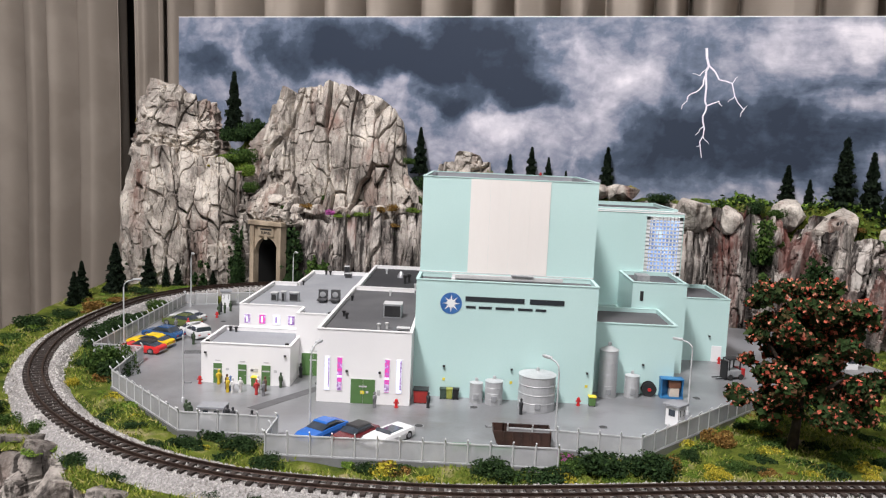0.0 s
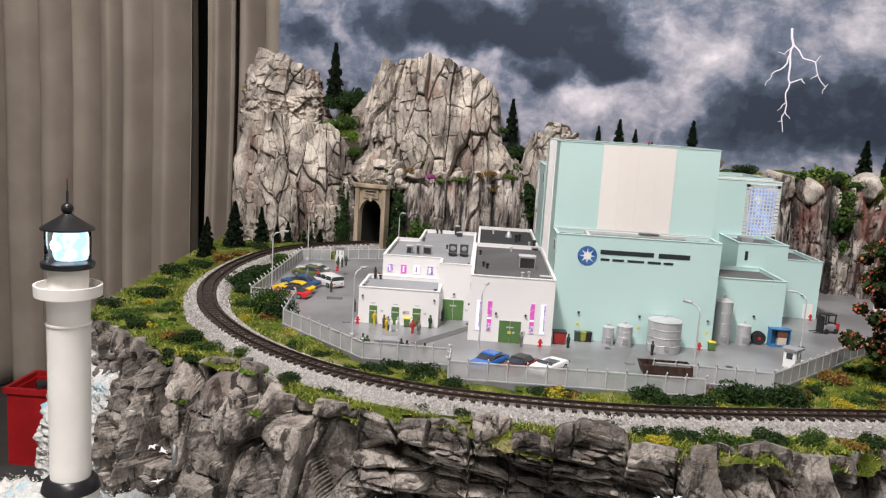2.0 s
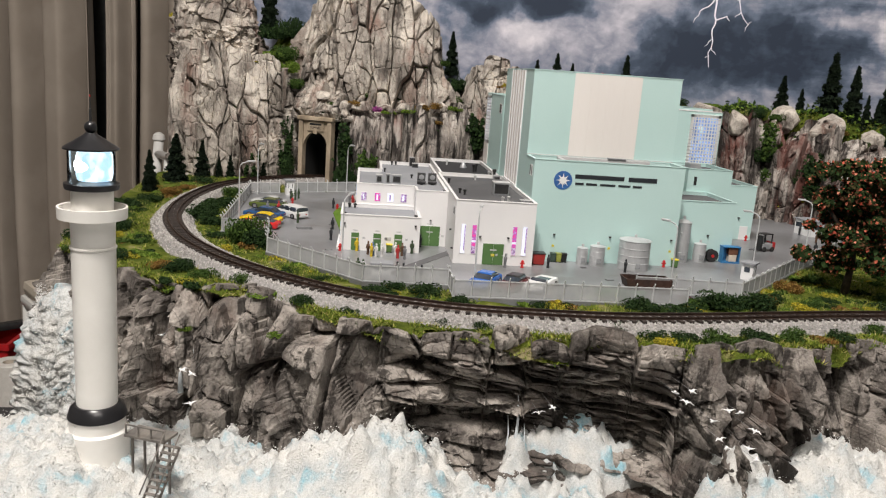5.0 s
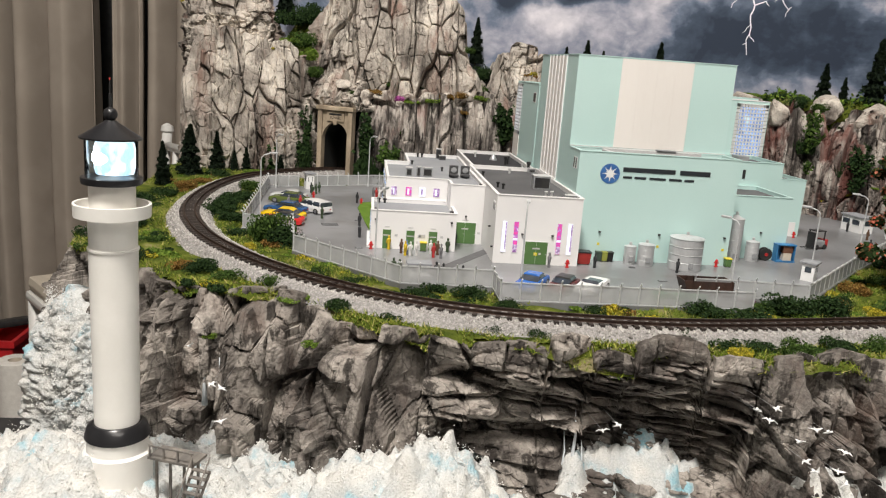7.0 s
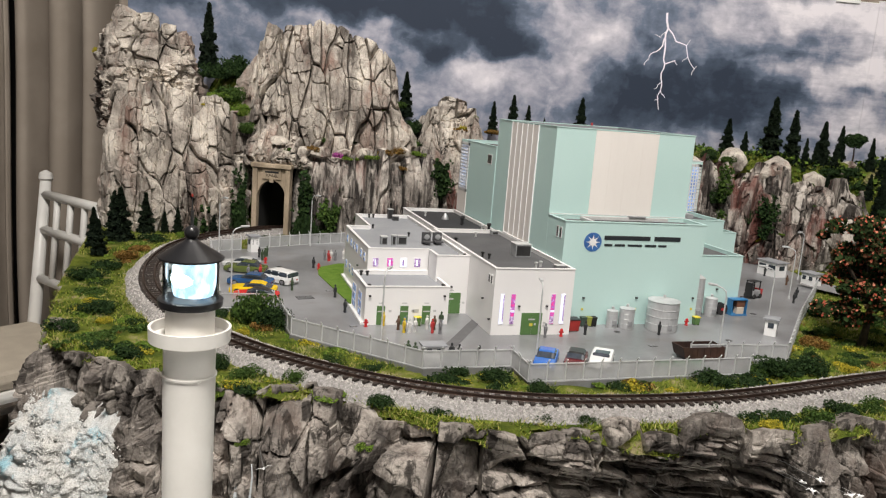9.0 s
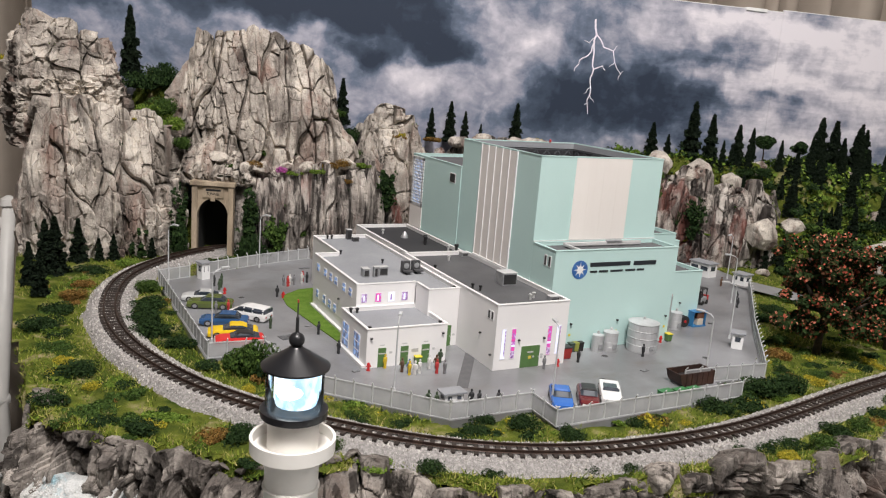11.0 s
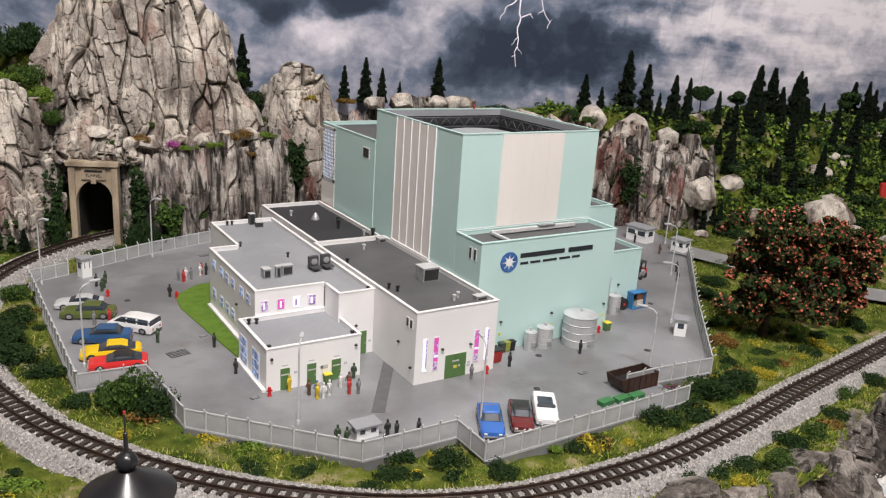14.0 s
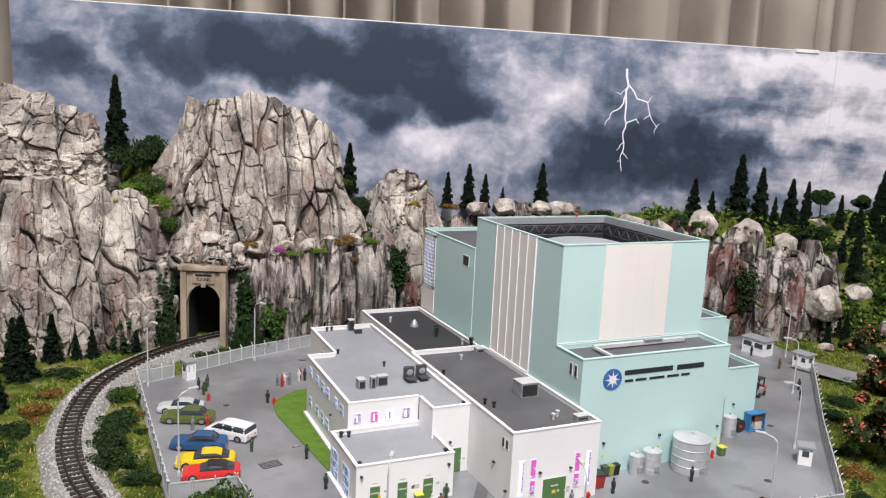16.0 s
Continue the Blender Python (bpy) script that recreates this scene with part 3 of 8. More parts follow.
# ---- ground ----
EDGE = [(-7.75, 11.6), (-7.6, 10.3), (-7.0, 9.6), (-6.3, 9.0), (-5.6, 8.35), (-4.9, 8.2), (-4.2, 7.9), (-3.7, 7.3), (-3.0, 7.0), (-2.4, 6.95), (-1.8, 6.85), (-0.9, 6.78), (-0.2, 6.75), (0.35, 6.5), (0.9, 6.5), (1.7, 6.6), (2.4, 6.95), (3.5, 7.25), (6, 7.6), (10, 8.2), (17, 9.2)]
TRACK = [(-3.5, 17.75), (-4.3, 17.1), (-5.0, 16.6), (-5.7, 15.9), (-6.25, 15.0), (-6.52, 13.7), (-6.45, 12.4), (-6.15, 11.3), (-5.7, 10.3), (-5.0, 9.3), (-4.2, 8.5), (-3.3, 7.88), (-2.3, 7.5), (-1.3, 7.36), (-0.2, 7.34), (1.0, 7.48), (2.7, 7.78), (4.6, 8.05), (7, 8.42), (12, 9.2), (17, 9.9)]
PAD = [(-5.5, 11.45), (-4.7, 11.4), (-4.62, 10.15), (-3.2, 8.72), (-2.05, 8.72), (-2.05, 8.17), (1.02, 8.22), (1.05, 8.76), (1.98, 8.68), (3.7, 10.45), (5.5, 12.2), (6.6, 13.3), (7.0, 15.6), (-2.2, 16.9), (-3.6, 16.4), (-5.0, 15.75), (-5.6, 15.5)]


def hill(x, y):
    """Height of the ground: level in front, rising to the wooded slope on the far side and to the tunnel."""
    d = (18.45 - y) * math.cos(BD) - x * math.sin(BD)
    s = x * math.cos(BD) - (y - 18.45) * math.sin(BD)
    toe = 1.05 + 3.0 * smooth(7.6, 10.4, s)
    h = 2.35 * smooth(toe, 0.7 + 0.2 * smooth(7, 10, s), d) * smooth(1.0, 2.2, s)
    h = h + 0.14 * smooth(12.5, 16.5, y) * smooth(-3.0, -4.6, x)
    return h


def outline_dist(x, y, poly):
    """Inside test for points against an outline."""
    inside = np.zeros(x.shape, bool)
    for (x0, y0), (x1, y1) in zip(poly, poly[1:] + poly[:1]):
        cut = ((y0 > y) != (y1 > y)) & (x < (x1 - x0) * (y - y0) / (y1 - y0 + 1e-9) + x0)
        inside ^= cut
    return inside


_, TR_XY, TR_N, TR_D = along(TRACK, 0.02)


def track_gap(x, y):
    """Distance to the track's middle line."""
    p = TR_XY[::8]
    out = np.full(x.shape, 99.0)
    for px, py in p:
        out = np.minimum(out, np.hypot(x - px, y - py))
    return out


RIM = [(x - 0.06 * nx, y - 0.06 * ny) for (x, y), (nx, ny) in zip(*(a[::4].tolist() for a in along(EDGE, 0.1)[1:3]))]
LAND = RIM + [(17, 16), (9, 16.9), (-7.6, 20.1), (-7.85, 17), (-7.85, 13)]


def ground():
    xs, ys = np.arange(-8.0, 17.01, 0.09), np.arange(6.3, 20.3, 0.09)
    x, y = np.meshgrid(xs, ys)
    pad = outline_dist(x, y, PAD)
    gap = track_gap(x, y)
    rough = 0.10 * (fbm(x * 1.6, y * 1.6, 3) - 0.5) + 0.05 * (fbm(x * 7, y * 7, 5) - 0.5)
    z = hill(x, y) + rough * (1 + 3 * smooth(0.3, 1.2, hill(x, y))) - 0.04
    z = np.where(pad, -0.12, z)
    z = np.where(gap < 0.45, np.minimum(z, hill(x, y) - 0.05), z)
    keep = outline_dist(x, y, LAND)
    i = np.arange(x.size).reshape(x.shape)
    ok = keep[:-1, :-1] & keep[:-1, 1:] & keep[1:, 1:] & keep[1:, :-1]
    q = np.stack([i[:-1, :-1], i[:-1, 1:], i[1:, 1:], i[1:, :-1]], -1)[ok]
    me = bpy.data.meshes.new("ground")
    me.from_pydata((np.stack([x, y, z], -1).reshape(-1, 3) * D).tolist(), [], q.tolist())
    me.polygons.foreach_set("use_smooth", np.full(len(q), True))
    me.materials.append(M_GRASS)
    tagged(new("ground", me), "scattered green and straw-coloured model grass ground", "ground", kind="structure")
    # the verge: turf that folds over the top of the cliff
    global VERGE
    q, xy, nrm, _ = along(EDGE, 0.045)
    v = np.linspace(0, 1, 14)[:, None]
    out = -0.3 + (0.25 + 0.16 * (fbm(q * 1.7, 0 * q, 71) - 0.3))[None] * v
    drop = (0.06 + 0.24 * smooth(0.4, 0.75, fbm(q * 1.1, 0 * q, 72)))[None] * smooth(0.45, 1.0, v) ** 1.6
    px, py = xy[None, :, 0] + nrm[None, :, 0] * out, xy[None, :, 1] + nrm[None, :, 1] * out
    pz = 0.10 * (fbm(px * 1.6, py * 1.6, 3) - 0.5) + 0.05 * (fbm(px * 7, py * 7, 5) - 0.5) - 0.034 - 0.05 * smooth(0.06, 0.0, v) - drop + 0.05 * (fbm(px * 11, py * 11, 73) - 0.5) * v
    pz = np.where(track_gap(px, py) < 0.48, np.minimum(pz, -0.06), pz)
    VERGE = np.stack([px, py, pz], -1)
    tagged(new("verge", grid_mesh("verge", VERGE, M_GRASS)), "green turf folding over the top of the cliff", "grass verge", kind="structure")
    solo("pavement", prism(B(), PAD, -0.2, 0.0), M_CONCRETE, "smooth grey concrete yard inside the fence", "pavement", kind="structure")


ground()

# ---- rock ----
crag("cliff", "dark grey sea cliff of slabs and hollowed ledges below the railway", EDGE, [0.0], 0.0, 11, M_ROCK_DARK, 0.55, 0.85, 0.44, foot=0.3, z0=-2.4, back=0.4, step=0.02, rows=190, layered=(7.3, 10.6))
crag("crag", "pale fissured rock wall beside the tunnel mouth", [(-7.8, 18.8), (-7.55, 17.3), (-7.1, 16.95), (-6.1, 17.1), (-5.3, 17.2), (-4.9, 17.45), (-4.7, 18.3)], [2.3, 2.75, 2.9, 2.95, 2.85, 2.6, 2.3], 0.3, 41, M_ROCK, 0.5, 0.85, 0.2, step=0.018, rows=190)
crag("crag", "pale crumbling rock tower on top of the wall", [(-7.85, 19.8), (-7.75, 18.6), (-7.3, 18.1), (-6.5, 18.0), (-5.95, 18.3), (-5.8, 19.2)], [4.2, 4.4, 4.45, 4.2, 4.3, 4.1], 0.25, 47, M_ROCK, 0.5, 0.24, 0.16, z0=2.0, back=0.9, step=0.018, rows=150)
crag("crag", "tall pale rock outcrop with vertical slabs", [(-5.3, 19.4), (-5.05, 18.2), (-4.5, 17.78), (-3.6, 17.62), (-2.6, 17.56), (-1.7, 17.46), (-1.15, 17.65), (-0.95, 18.6)], [2.5, 3.7, 4.35, 4.6, 4.5, 4.65, 4.5, 4.15, 3.5, 2.95, 2.5], 0.75, 53, M_ROCK, 0.52, 0.9, 0.26, z0=1.6, back=0.8, step=0.018, rows=190, taper=0.6)
crag("crag", "mossy rock above the tunnel mouth", [(-5.2, 18.0), (-5.0, 17.45), (-4.4, 17.15), (-3.8, 16.85), (-3.5, 17.1)], [1.9, 2.1, 2.2, 2.1, 1.95], 0.35, 57, M_ROCK, 0.3, 0.4, 0.16, z0=1.5, back=0.7)
crag("gully", "green overgrown gully between the rock masses", [(-6.2, 19.0), (-5.7, 18.2), (-5.2, 17.75), (-4.7, 17.8), (-4.4, 18.4)], [3.6, 3.5, 3.1, 2.9, 2.8], 0.8, 58, M_GRASS, 0.5, 0.5, 0.16, back=0.9)
crag("gully", "dark rock slope behind the pale pillars", [(-1.6, 19.0), (-1.2, 18.0), (-0.6, 17.7), (0.3, 17.75), (0.9, 17.9)], [2.6, 2.6, 2.4, 2.4, 2.3], 0.5, 60, M_ROCK_WET, 0.4, 0.9, 0.16, back=0.9)
crag("crag", "dark water-streaked rock face under a grassy ledge", [(-3.72, 17.9), (-3.66, 17.1), (-3.2, 16.85), (-2.2, 16.85), (-1.2, 16.8), (-0.6, 17.1), (-0.4, 17.5)], [1.7, 1.8, 1.75, 1.85, 1.95, 1.9, 1.7], 0.1, 59, M_ROCK_WET, 0.28, 1.3, 0.13, back=0.9)
crag("crag", "pale weathered rock pillars behind the plant", [(-1.3, 18.6), (-1.0, 17.8), (-0.3, 17.65), (0.5, 17.55), (0.9, 18.1)], [2.5, 3.0, 3.15, 3.0, 2.4], 0.5, 61, M_ROCK, 0.45, 0.7, 0.2, back=0.8, taper=0.5)
crag("crag", "pale rock wall behind the plant", [(0.2, 18.1), (0.7, 17.4), (2.0, 17.1), (3.2, 16.8), (4.0, 16.6)], [2.3, 2.5, 2.55, 2.5, 2.5], 0.3, 67, M_ROCK_WET, 0.4, 1.3, 0.18, back=0.7)
crag("crag", "pale streaked rock wall beside the road gate", [(3.5, 17.0), (3.8, 16.35), (4.8, 16.05), (5.7, 15.8), (6.1, 15.85), (6.4, 16.3)], [2.45, 2.55, 2.5, 2.4, 2.2, 2.0], 0.25, 71, M_ROCK_WET, 0.45, 1.4, 0.2, back=0.7)
crag("crag", "grey rock wall with boulders beside the road", [(5.9, 16.4), (6.1, 15.5), (6.7, 14.9), (7.5, 14.5), (8.3, 14.3), (9.1, 14.3), (9.5, 14.9)], [2.1, 2.2, 2.2, 2.1, 1.9, 1.6, 1.1], 0.4, 73, M_ROCK_WET, 0.55, 1.0, 0.24, back=0.8)


# ---- sea ----


def sea():
    xs, ys = np.arange(-8.7, 17, 0.04), np.arange(1.8, 9.4, 0.04)
    x, y = np.meshgrid(xs, ys)
    _, e, _, _ = along(EDGE, 0.2)
    gap = np.full(x.shape, 99.0)
    for px, py in e:
        gap = np.minimum(gap, np.hypot(x - px, y - py))
    swell = 0.5 * fbm(x * 0.8, y * 0.8, 31) + 0.45 * np.abs(fbm(x * 3, y * 3, 33) - 0.5) + 0.42 * np.abs(fbm(x * 7, y * 7, 35) - 0.5) + 0.14 * (fbm(x * 19, y * 19, 36, 2) - 0.5)
    z = -2.05 + swell + 0.55 * smooth(-5.2, -4.3, x) * np.exp(-((gap - 0.3) / 0.7) ** 2) * smooth(0.35, 0.7, fbm(x * 1.1 + 5, y * 1.1, 37))
    z = z + 0.5 * np.exp(-(((x + 6.1) / 1.0) ** 2 + ((y - 6.3) / 0.8) ** 2))
    z = z + (-2.45 - z) * smooth(7.7, 8.3, y + 0.25 * (fbm(x * 2, y * 2, 43) - 0.5)) * smooth(-5.2, -6.0, x)
    for cx, cy, rx, ry, up in ((-3.5, 6.55, 0.75, 0.45, 0.62), (-0.9, 6.3, 1.2, 0.7, -0.6), (0.7, 6.2, 0.6, 0.4, 0.1)):
        z = z + up * np.exp(-(((x - cx) / rx) ** 2 + ((y - cy) / ry) ** 2)) * (0.7 + 0.6 * fbm(x * 5, y * 5, 41))
    tagged(new("water", grid_mesh("water", np.stack([x, y, z], -1), M_FOAM)), "churning white sea foam over pale blue water", "sea", kind="structure")


sea()
crag("wave", "tall white breaking wave of sea foam beside the cliff", [(-7.62, 10.2), (-7.55, 9.75), (-7.4, 9.5), (-7.1, 9.38), (-6.8, 9.2), (-6.4, 8.85)], [-0.55, -0.42, -0.42, -0.5, -0.55, -1.3], 0.15, 91, M_FOAM, 0.3, 0.4, 0.16, z0=-2.4, back=0.4, taper=0.5, foot=0.38, froth=True)

# ---- the plant ----


def shell(bm, x0, x1, y0, y1, z0, z1, t=0.04):
    """Four upright walls with thickness."""
    box(bm, x0, x1, y0, y0 + t, z0, z1)
    box(bm, x0, x1, y1 - t, y1, z0, z1)
    box(bm, x0, x0 + t, y0 + t, y1 - t, z0, z1)
    box(bm, x1 - t, x1, y0 + t, y1 - t, z0, z1)
    return bm


def block(name, label, x0, x1, y0, y1, z1, wall, roof, z0=0.0, rim=0.05, rim_mat=None):
    e = thing(name, label, "building", x0, y0, z0)
    w, l, h, t = x1 - x0, y1 - y0, z1 - z0, 0.03
    for a, b, c, d in ((0, w, 0, t), (0, w, l - t, l), (0, t, t, l - t), (w - t, w, t, l - t)):
        part("wall", box(B(), a, b, c, d, 0, h), wall, e)
    part("roof", box(B(), 0.03, x1 - x0 - 0.03, 0.03, y1 - y0 - 0.03, z1 - z0 - rim - 0.03, z1 - z0 - rim), roof, e)
    if rim_mat:
        part("coping", shell(B(), -0.008, x1 - x0 + 0.008, -0.008, y1 - y0 + 0.008, z1 - z0, z1 - z0 + 0.012, 0.042), rim_mat, e)
    return e


HALL = block("workshop_hall", "white two-tone office hall with a dark flat roof", -1.885, -0.69, 10.015, 13.15, 0.945, M_WHITE, M_ROOF, rim_mat=M_WHITE)
REAR = block("rear_hall", "white hall with a black flat roof", -1.84, -0.75, 13.152, 15.6, 0.945, M_WHITE, M_ROOF_DARK, rim_mat=M_WHITE)


def block_outline(name, label, poly, h, wall, roof, rim=0.05):
    """A building over a counter-clockwise outline of right angles."""
    ox, oy = poly[0]
    p = [(x - ox, y - oy) for x, y in poly]
    e = thing(name, label, "building", ox, oy)
    n = len(p)
    inner = []
    for k in range(n):
        (xa, ya), (xb, yb), (xc, yc) = p[k - 1], p[k], p[(k + 1) % n]
        inner.append((xb - 0.015 * (np.sign(yb - ya) + np.sign(yc - yb)), yb + 0.015 * (np.sign(xb - xa) + np.sign(xc - xb))))
    part("roof", prism(B(), inner, h - rim - 0.03, h - rim), roof, e)
    for k in range(n):
        (x0, y0), (x1, y1) = p[k], p[(k + 1) % n]
        dx, dy = np.sign(x1 - x0), np.sign(y1 - y0)
        ix, iy = -dy * 0.03, dx * 0.03
        a, b, c, d = min(x0, x1, x0 + ix, x1 + ix), max(x0, x1, x0 + ix, x1 + ix), min(y0, y1, y0 + iy, y1 + iy), max(y0, y1, y0 + iy, y1 + iy)
        if dy:
            c, d = c + 0.0301, d - 0.0301
        part("wall", box(B(), a, b, c, d, 0, h), wall, e)
        part("coping", box(B(), a - 0.006, b + 0.006, c - 0.006, d + 0.006, h, h + 0.012 + 0.0005 * k), wall, e)
    return e


OFFICE = block_outline("office", "white two-storey office with a grey flat roof", [(-3.345, 11.58), (-2.402, 11.58), (-2.402, 11.12), (-1.89, 11.12), (-1.89, 14.95), (-2.93, 14.95), (-2.93, 13.58), (-3.345, 13.58)], 0.885, M_WHITE, M_ROOF_LIGHT)
WING = BACKWING = OFFICE
PORCH = block("entrance_building", "low white entrance building with three green doors", -3.56, -2.35, 10.56, 11.578, 0.545, M_WHITE, M_ROOF_LIGHT, rim_mat=M_WHITE)
FRONT = block("signboard_building", "teal front block with a wide signboard wall", -0.688, 1.685, 10.48, 11.1, 1.56, M_TEAL, M_ROOF, rim_mat=M_TEAL)
TOWER = block("reactor_building", "tall teal tower with white panel strips and an open roof", -0.688, 1.7, 11.104, 13.57, 2.885, M_TEAL, M_ROOF_LIGHT, rim=0.42, rim_mat=M_TEAL)
REAR_TOWER = block_outline("lattice_building", "teal rear block with lit lattice windows", [(-0.70, 13.574), (1.70, 13.574), (1.70, 13.862), (3.48, 13.862), (3.48, 15.62), (-0.70, 15.62)], 2.39, M_TEAL, M_ROOF)
EAST_TOWER = block("lattice_building", "teal east block with a lit lattice window", 1.704, 3.48, 13.4, 13.858, 2.36, M_TEAL, M_ROOF, rim_mat=M_WHITE)
LOW = block("annex", "low teal annex with a dark roof", 1.704, 2.885, 11.06, 12.24, 0.975, M_TEAL, M_ROOF, rim_mat=M_TEAL)
MID = block("annex", "teal annex with a small louvre", 2.48, 3.3, 12.25, 13.39, 1.38, M_TEAL, M_ROOF, rim_mat=M_TEAL)
FAR = block("annex", "teal side annex with a white door", 3.302, 4.24, 13.1, 14.5, 1.03, M_TEAL, M_ROOF, rim_mat=M_TEAL)
INFILL = block("annex", "teal annex wall between the blocks", 1.704, 2.478, 12.25, 13.39, 0.8, M_TEAL, M_ROOF, rim_mat=M_TEAL)

# ---- railway ----
M_RAIL = mat("rail_steel", (0.085, 0.055, 0.042), (0.055, 0.036, 0.03), 80, 0.45, 0.6, grain=0.3)
M_SLEEPER = mat("sleeper_brown", (0.045, 0.033, 0.027), (0.03, 0.023, 0.02), 120, 0.8, grain=0.3, vary=0.25)
M_STONE_DARK = mat("ballast_grain", (0.50, 0.47, 0.44), (0.30, 0.28, 0.27), 40, 0.9, grain=0.4)


def island_mat(name, colours, rough=0.9, spec=0.15, trans=0.0):
    """Many small leaves, blades or grains: each one takes its own shade."""
    m = bpy.data.materials.new(name)
    m.use_nodes = True
    n, l = m.node_tree.nodes, m.node_tree.links
    b = n["Principled BSDF"]
    g = n.new("ShaderNodeNewGeometry")
    r = n.new("ShaderNodeValToRGB")
    e = r.color_ramp.elements
    e[0].position, e[0].color = 0.0, (*colours[0], 1)
    e[1].position, e[1].color = 1.0, (*colours[-1], 1)
    for k, c in enumerate(colours[1:-1]):
        x = e.new((k + 1) / (len(colours) - 1))
        x.color = (*c, 1)
    l.new(g.outputs["Random Per Island"], r.inputs[0])
    l.new(r.outputs[0], b.inputs["Base Color"])
    b.inputs["Roughness"].default_value, b.inputs["Specular IOR Level"].default_value = rough, spec
    return m


M_GRAIN = island_mat("ballast_grains", [(0.24, 0.22, 0.21), (0.42, 0.40, 0.38), (0.62, 0.60, 0.57)])


def track_z(xy):
    return hill(xy[:, 0], xy[:, 1]) + 0.0


def sweep(profile, line_xy, line_n, z, name, material):
    """A profile (out, up) carried along the track line."""
    p = np.array(profile)
    pos = np.zeros((len(p), len(line_xy), 3))
    for k, (o, u) in enumerate(p):
        pos[k, :, 0] = line_xy[:, 0] + line_n[:, 0] * o
        pos[k, :, 1] = line_xy[:, 1] + line_n[:, 1] * o
        pos[k, :, 2] = z + u
    return grid_mesh(name, pos, material, smooth=False)


def railway():
    xy, nr, dr = TR_XY[::3], TR_N[::3], TR_D[::3]
    z = track_z(xy)
    # ballast bed with ragged shoulders
    outs = np.linspace(-0.40, 0.40, 26)
    pos = np.zeros((26, len(xy), 3))
    q = np.arange(len(xy)) * 0.06
    for k, o in enumerate(outs):
        edge = 0.05 * (fbm(q * 1.5, 0 * q + k * 0.01 + (5 if o > 0 else 0), 81) - 0.5) * abs(o) / 0.3
        oo = o + np.sign(o) * edge * 2
        pos[k, :, 0], pos[k, :, 1] = xy[:, 0] + nr[:, 0] * oo, xy[:, 1] + nr[:, 1] * oo
        pos[k, :, 2] = z + 0.05 - 0.125 * smooth(0.22, 0.42, abs(o)) + 0.014 * (fbm(q * 30, 0 * q + k * 1.3, 83, 2) - 0.5)
    tagged(new("ballast", grid_mesh("ballast", pos, M_BALLAST, flip=True)), "pale grey ballast bed under the railway track", "ballast", kind="structure")
    # loose stones
    rnd = np.random.RandomState(9)
    n = 26000
    i = rnd.randint(0, len(TR_XY) - 200, n)
    o = rnd.normal(0, 0.21, n).clip(-0.44, 0.44)
    base = np.stack([TR_XY[i, 0] + TR_N[i, 0] * o, TR_XY[i, 1] + TR_N[i, 1] * o], -1)
    zz = hill(base[:, 0], base[:, 1]) + 0.05 - 0.125 * smooth(0.22, 0.42, np.abs(o)) + 0.002
    tet = np.array([(1, 0, -0.4), (-0.5, 0.87, -0.4), (-0.5, -0.87, -0.4), (0.1, 0.1, 0.9)])
    s = rnd.uniform(0.009, 0.022, n)
    ang = rnd.uniform(0, 6.28, n)
    c, sn = np.cos(ang), np.sin(ang)
    v = np.zeros((n, 4, 3))
    for k in range(4):
        jx = tet[k] + rnd.uniform(-0.3, 0.3, (n, 3))
        v[:, k, 0] = base[:, 0] + s * (jx[:, 0] * c - jx[:, 1] * sn)
        v[:, k, 1] = base[:, 1] + s * (jx[:, 0] * sn + jx[:, 1] * c)
        v[:, k, 2] = zz + s * jx[:, 2]
    f = (np.arange(n)[:, None, None] * 4 + np.array([(0, 1, 3), (1, 2, 3), (2, 0, 3)])[None]).reshape(-1, 3)
    me = bpy.data.meshes.new("ballast_stones")
    me.from_pydata((v.reshape(-1, 3) * D).tolist(), [], f.tolist())
    me.materials.append(M_GRAIN)
    tagged(new("ballast_stones", me), "loose pale and grey ballast stones along the track", "ballast", kind="stuff")
    # rails
    e = thing("railway_track", "curved model railway track with dark sleepers and rusty rails", "railway track")
    for side in (-1, 1):
        prof = [(o_, u_ + 0.012) for o_, u_ in [(-0.013, 0.065), (-0.004, 0.07), (-0.004, 0.088), (-0.008, 0.09), (-0.008, 0.102), (0.008, 0.102), (0.008, 0.09), (0.004, 0.088), (0.004, 0.07), (0.013, 0.065)]]
        ob = new("rail", sweep([(side * 0.083 + o, u) for o, u in prof[::-1]], xy, nr, z, "rail", M_RAIL))
        ob.parent = e
    # sleepers
    bm = B()
    box(bm, -0.155, 0.155, -0.025, 0.025, 0.028, 0.079, 0.004)
    me = to_mesh("sleeper", bm, M_SLEEPER)
    rest = B()
    count = 0
    for k in range(60, len(TR_XY) - 10, 6):
        x, y = TR_XY[k]
        a = math.atan2(TR_N[k, 1], TR_N[k, 0])
        m = at(x, y, float(hill(np.array([x]), np.array([y]))[0]), math.degrees(a))
        if -6.7 < x < 5.3 and count < 300 and y < 16.6:
            ob = new("sleeper", me)
            ob.parent = e
            ob.matrix_basis = m
            count += 1
        else:
            mm = m.copy()
            mm.translation /= D
            t = B()
            box(t, -0.155, 0.155, -0.025, 0.025, 0.028, 0.079)
            for vv in t.verts:
                vv.co = mm @ vv.co
            tmp = bpy.data.meshes.new("t")
            t.to_mesh(tmp)
            rest.from_mesh(tmp)
            t.free()
            bpy.data.meshes.remove(tmp)
    ob = part("far_sleepers", rest, M_SLEEPER, e)
    ob["kind"] = "stuff"


railway()

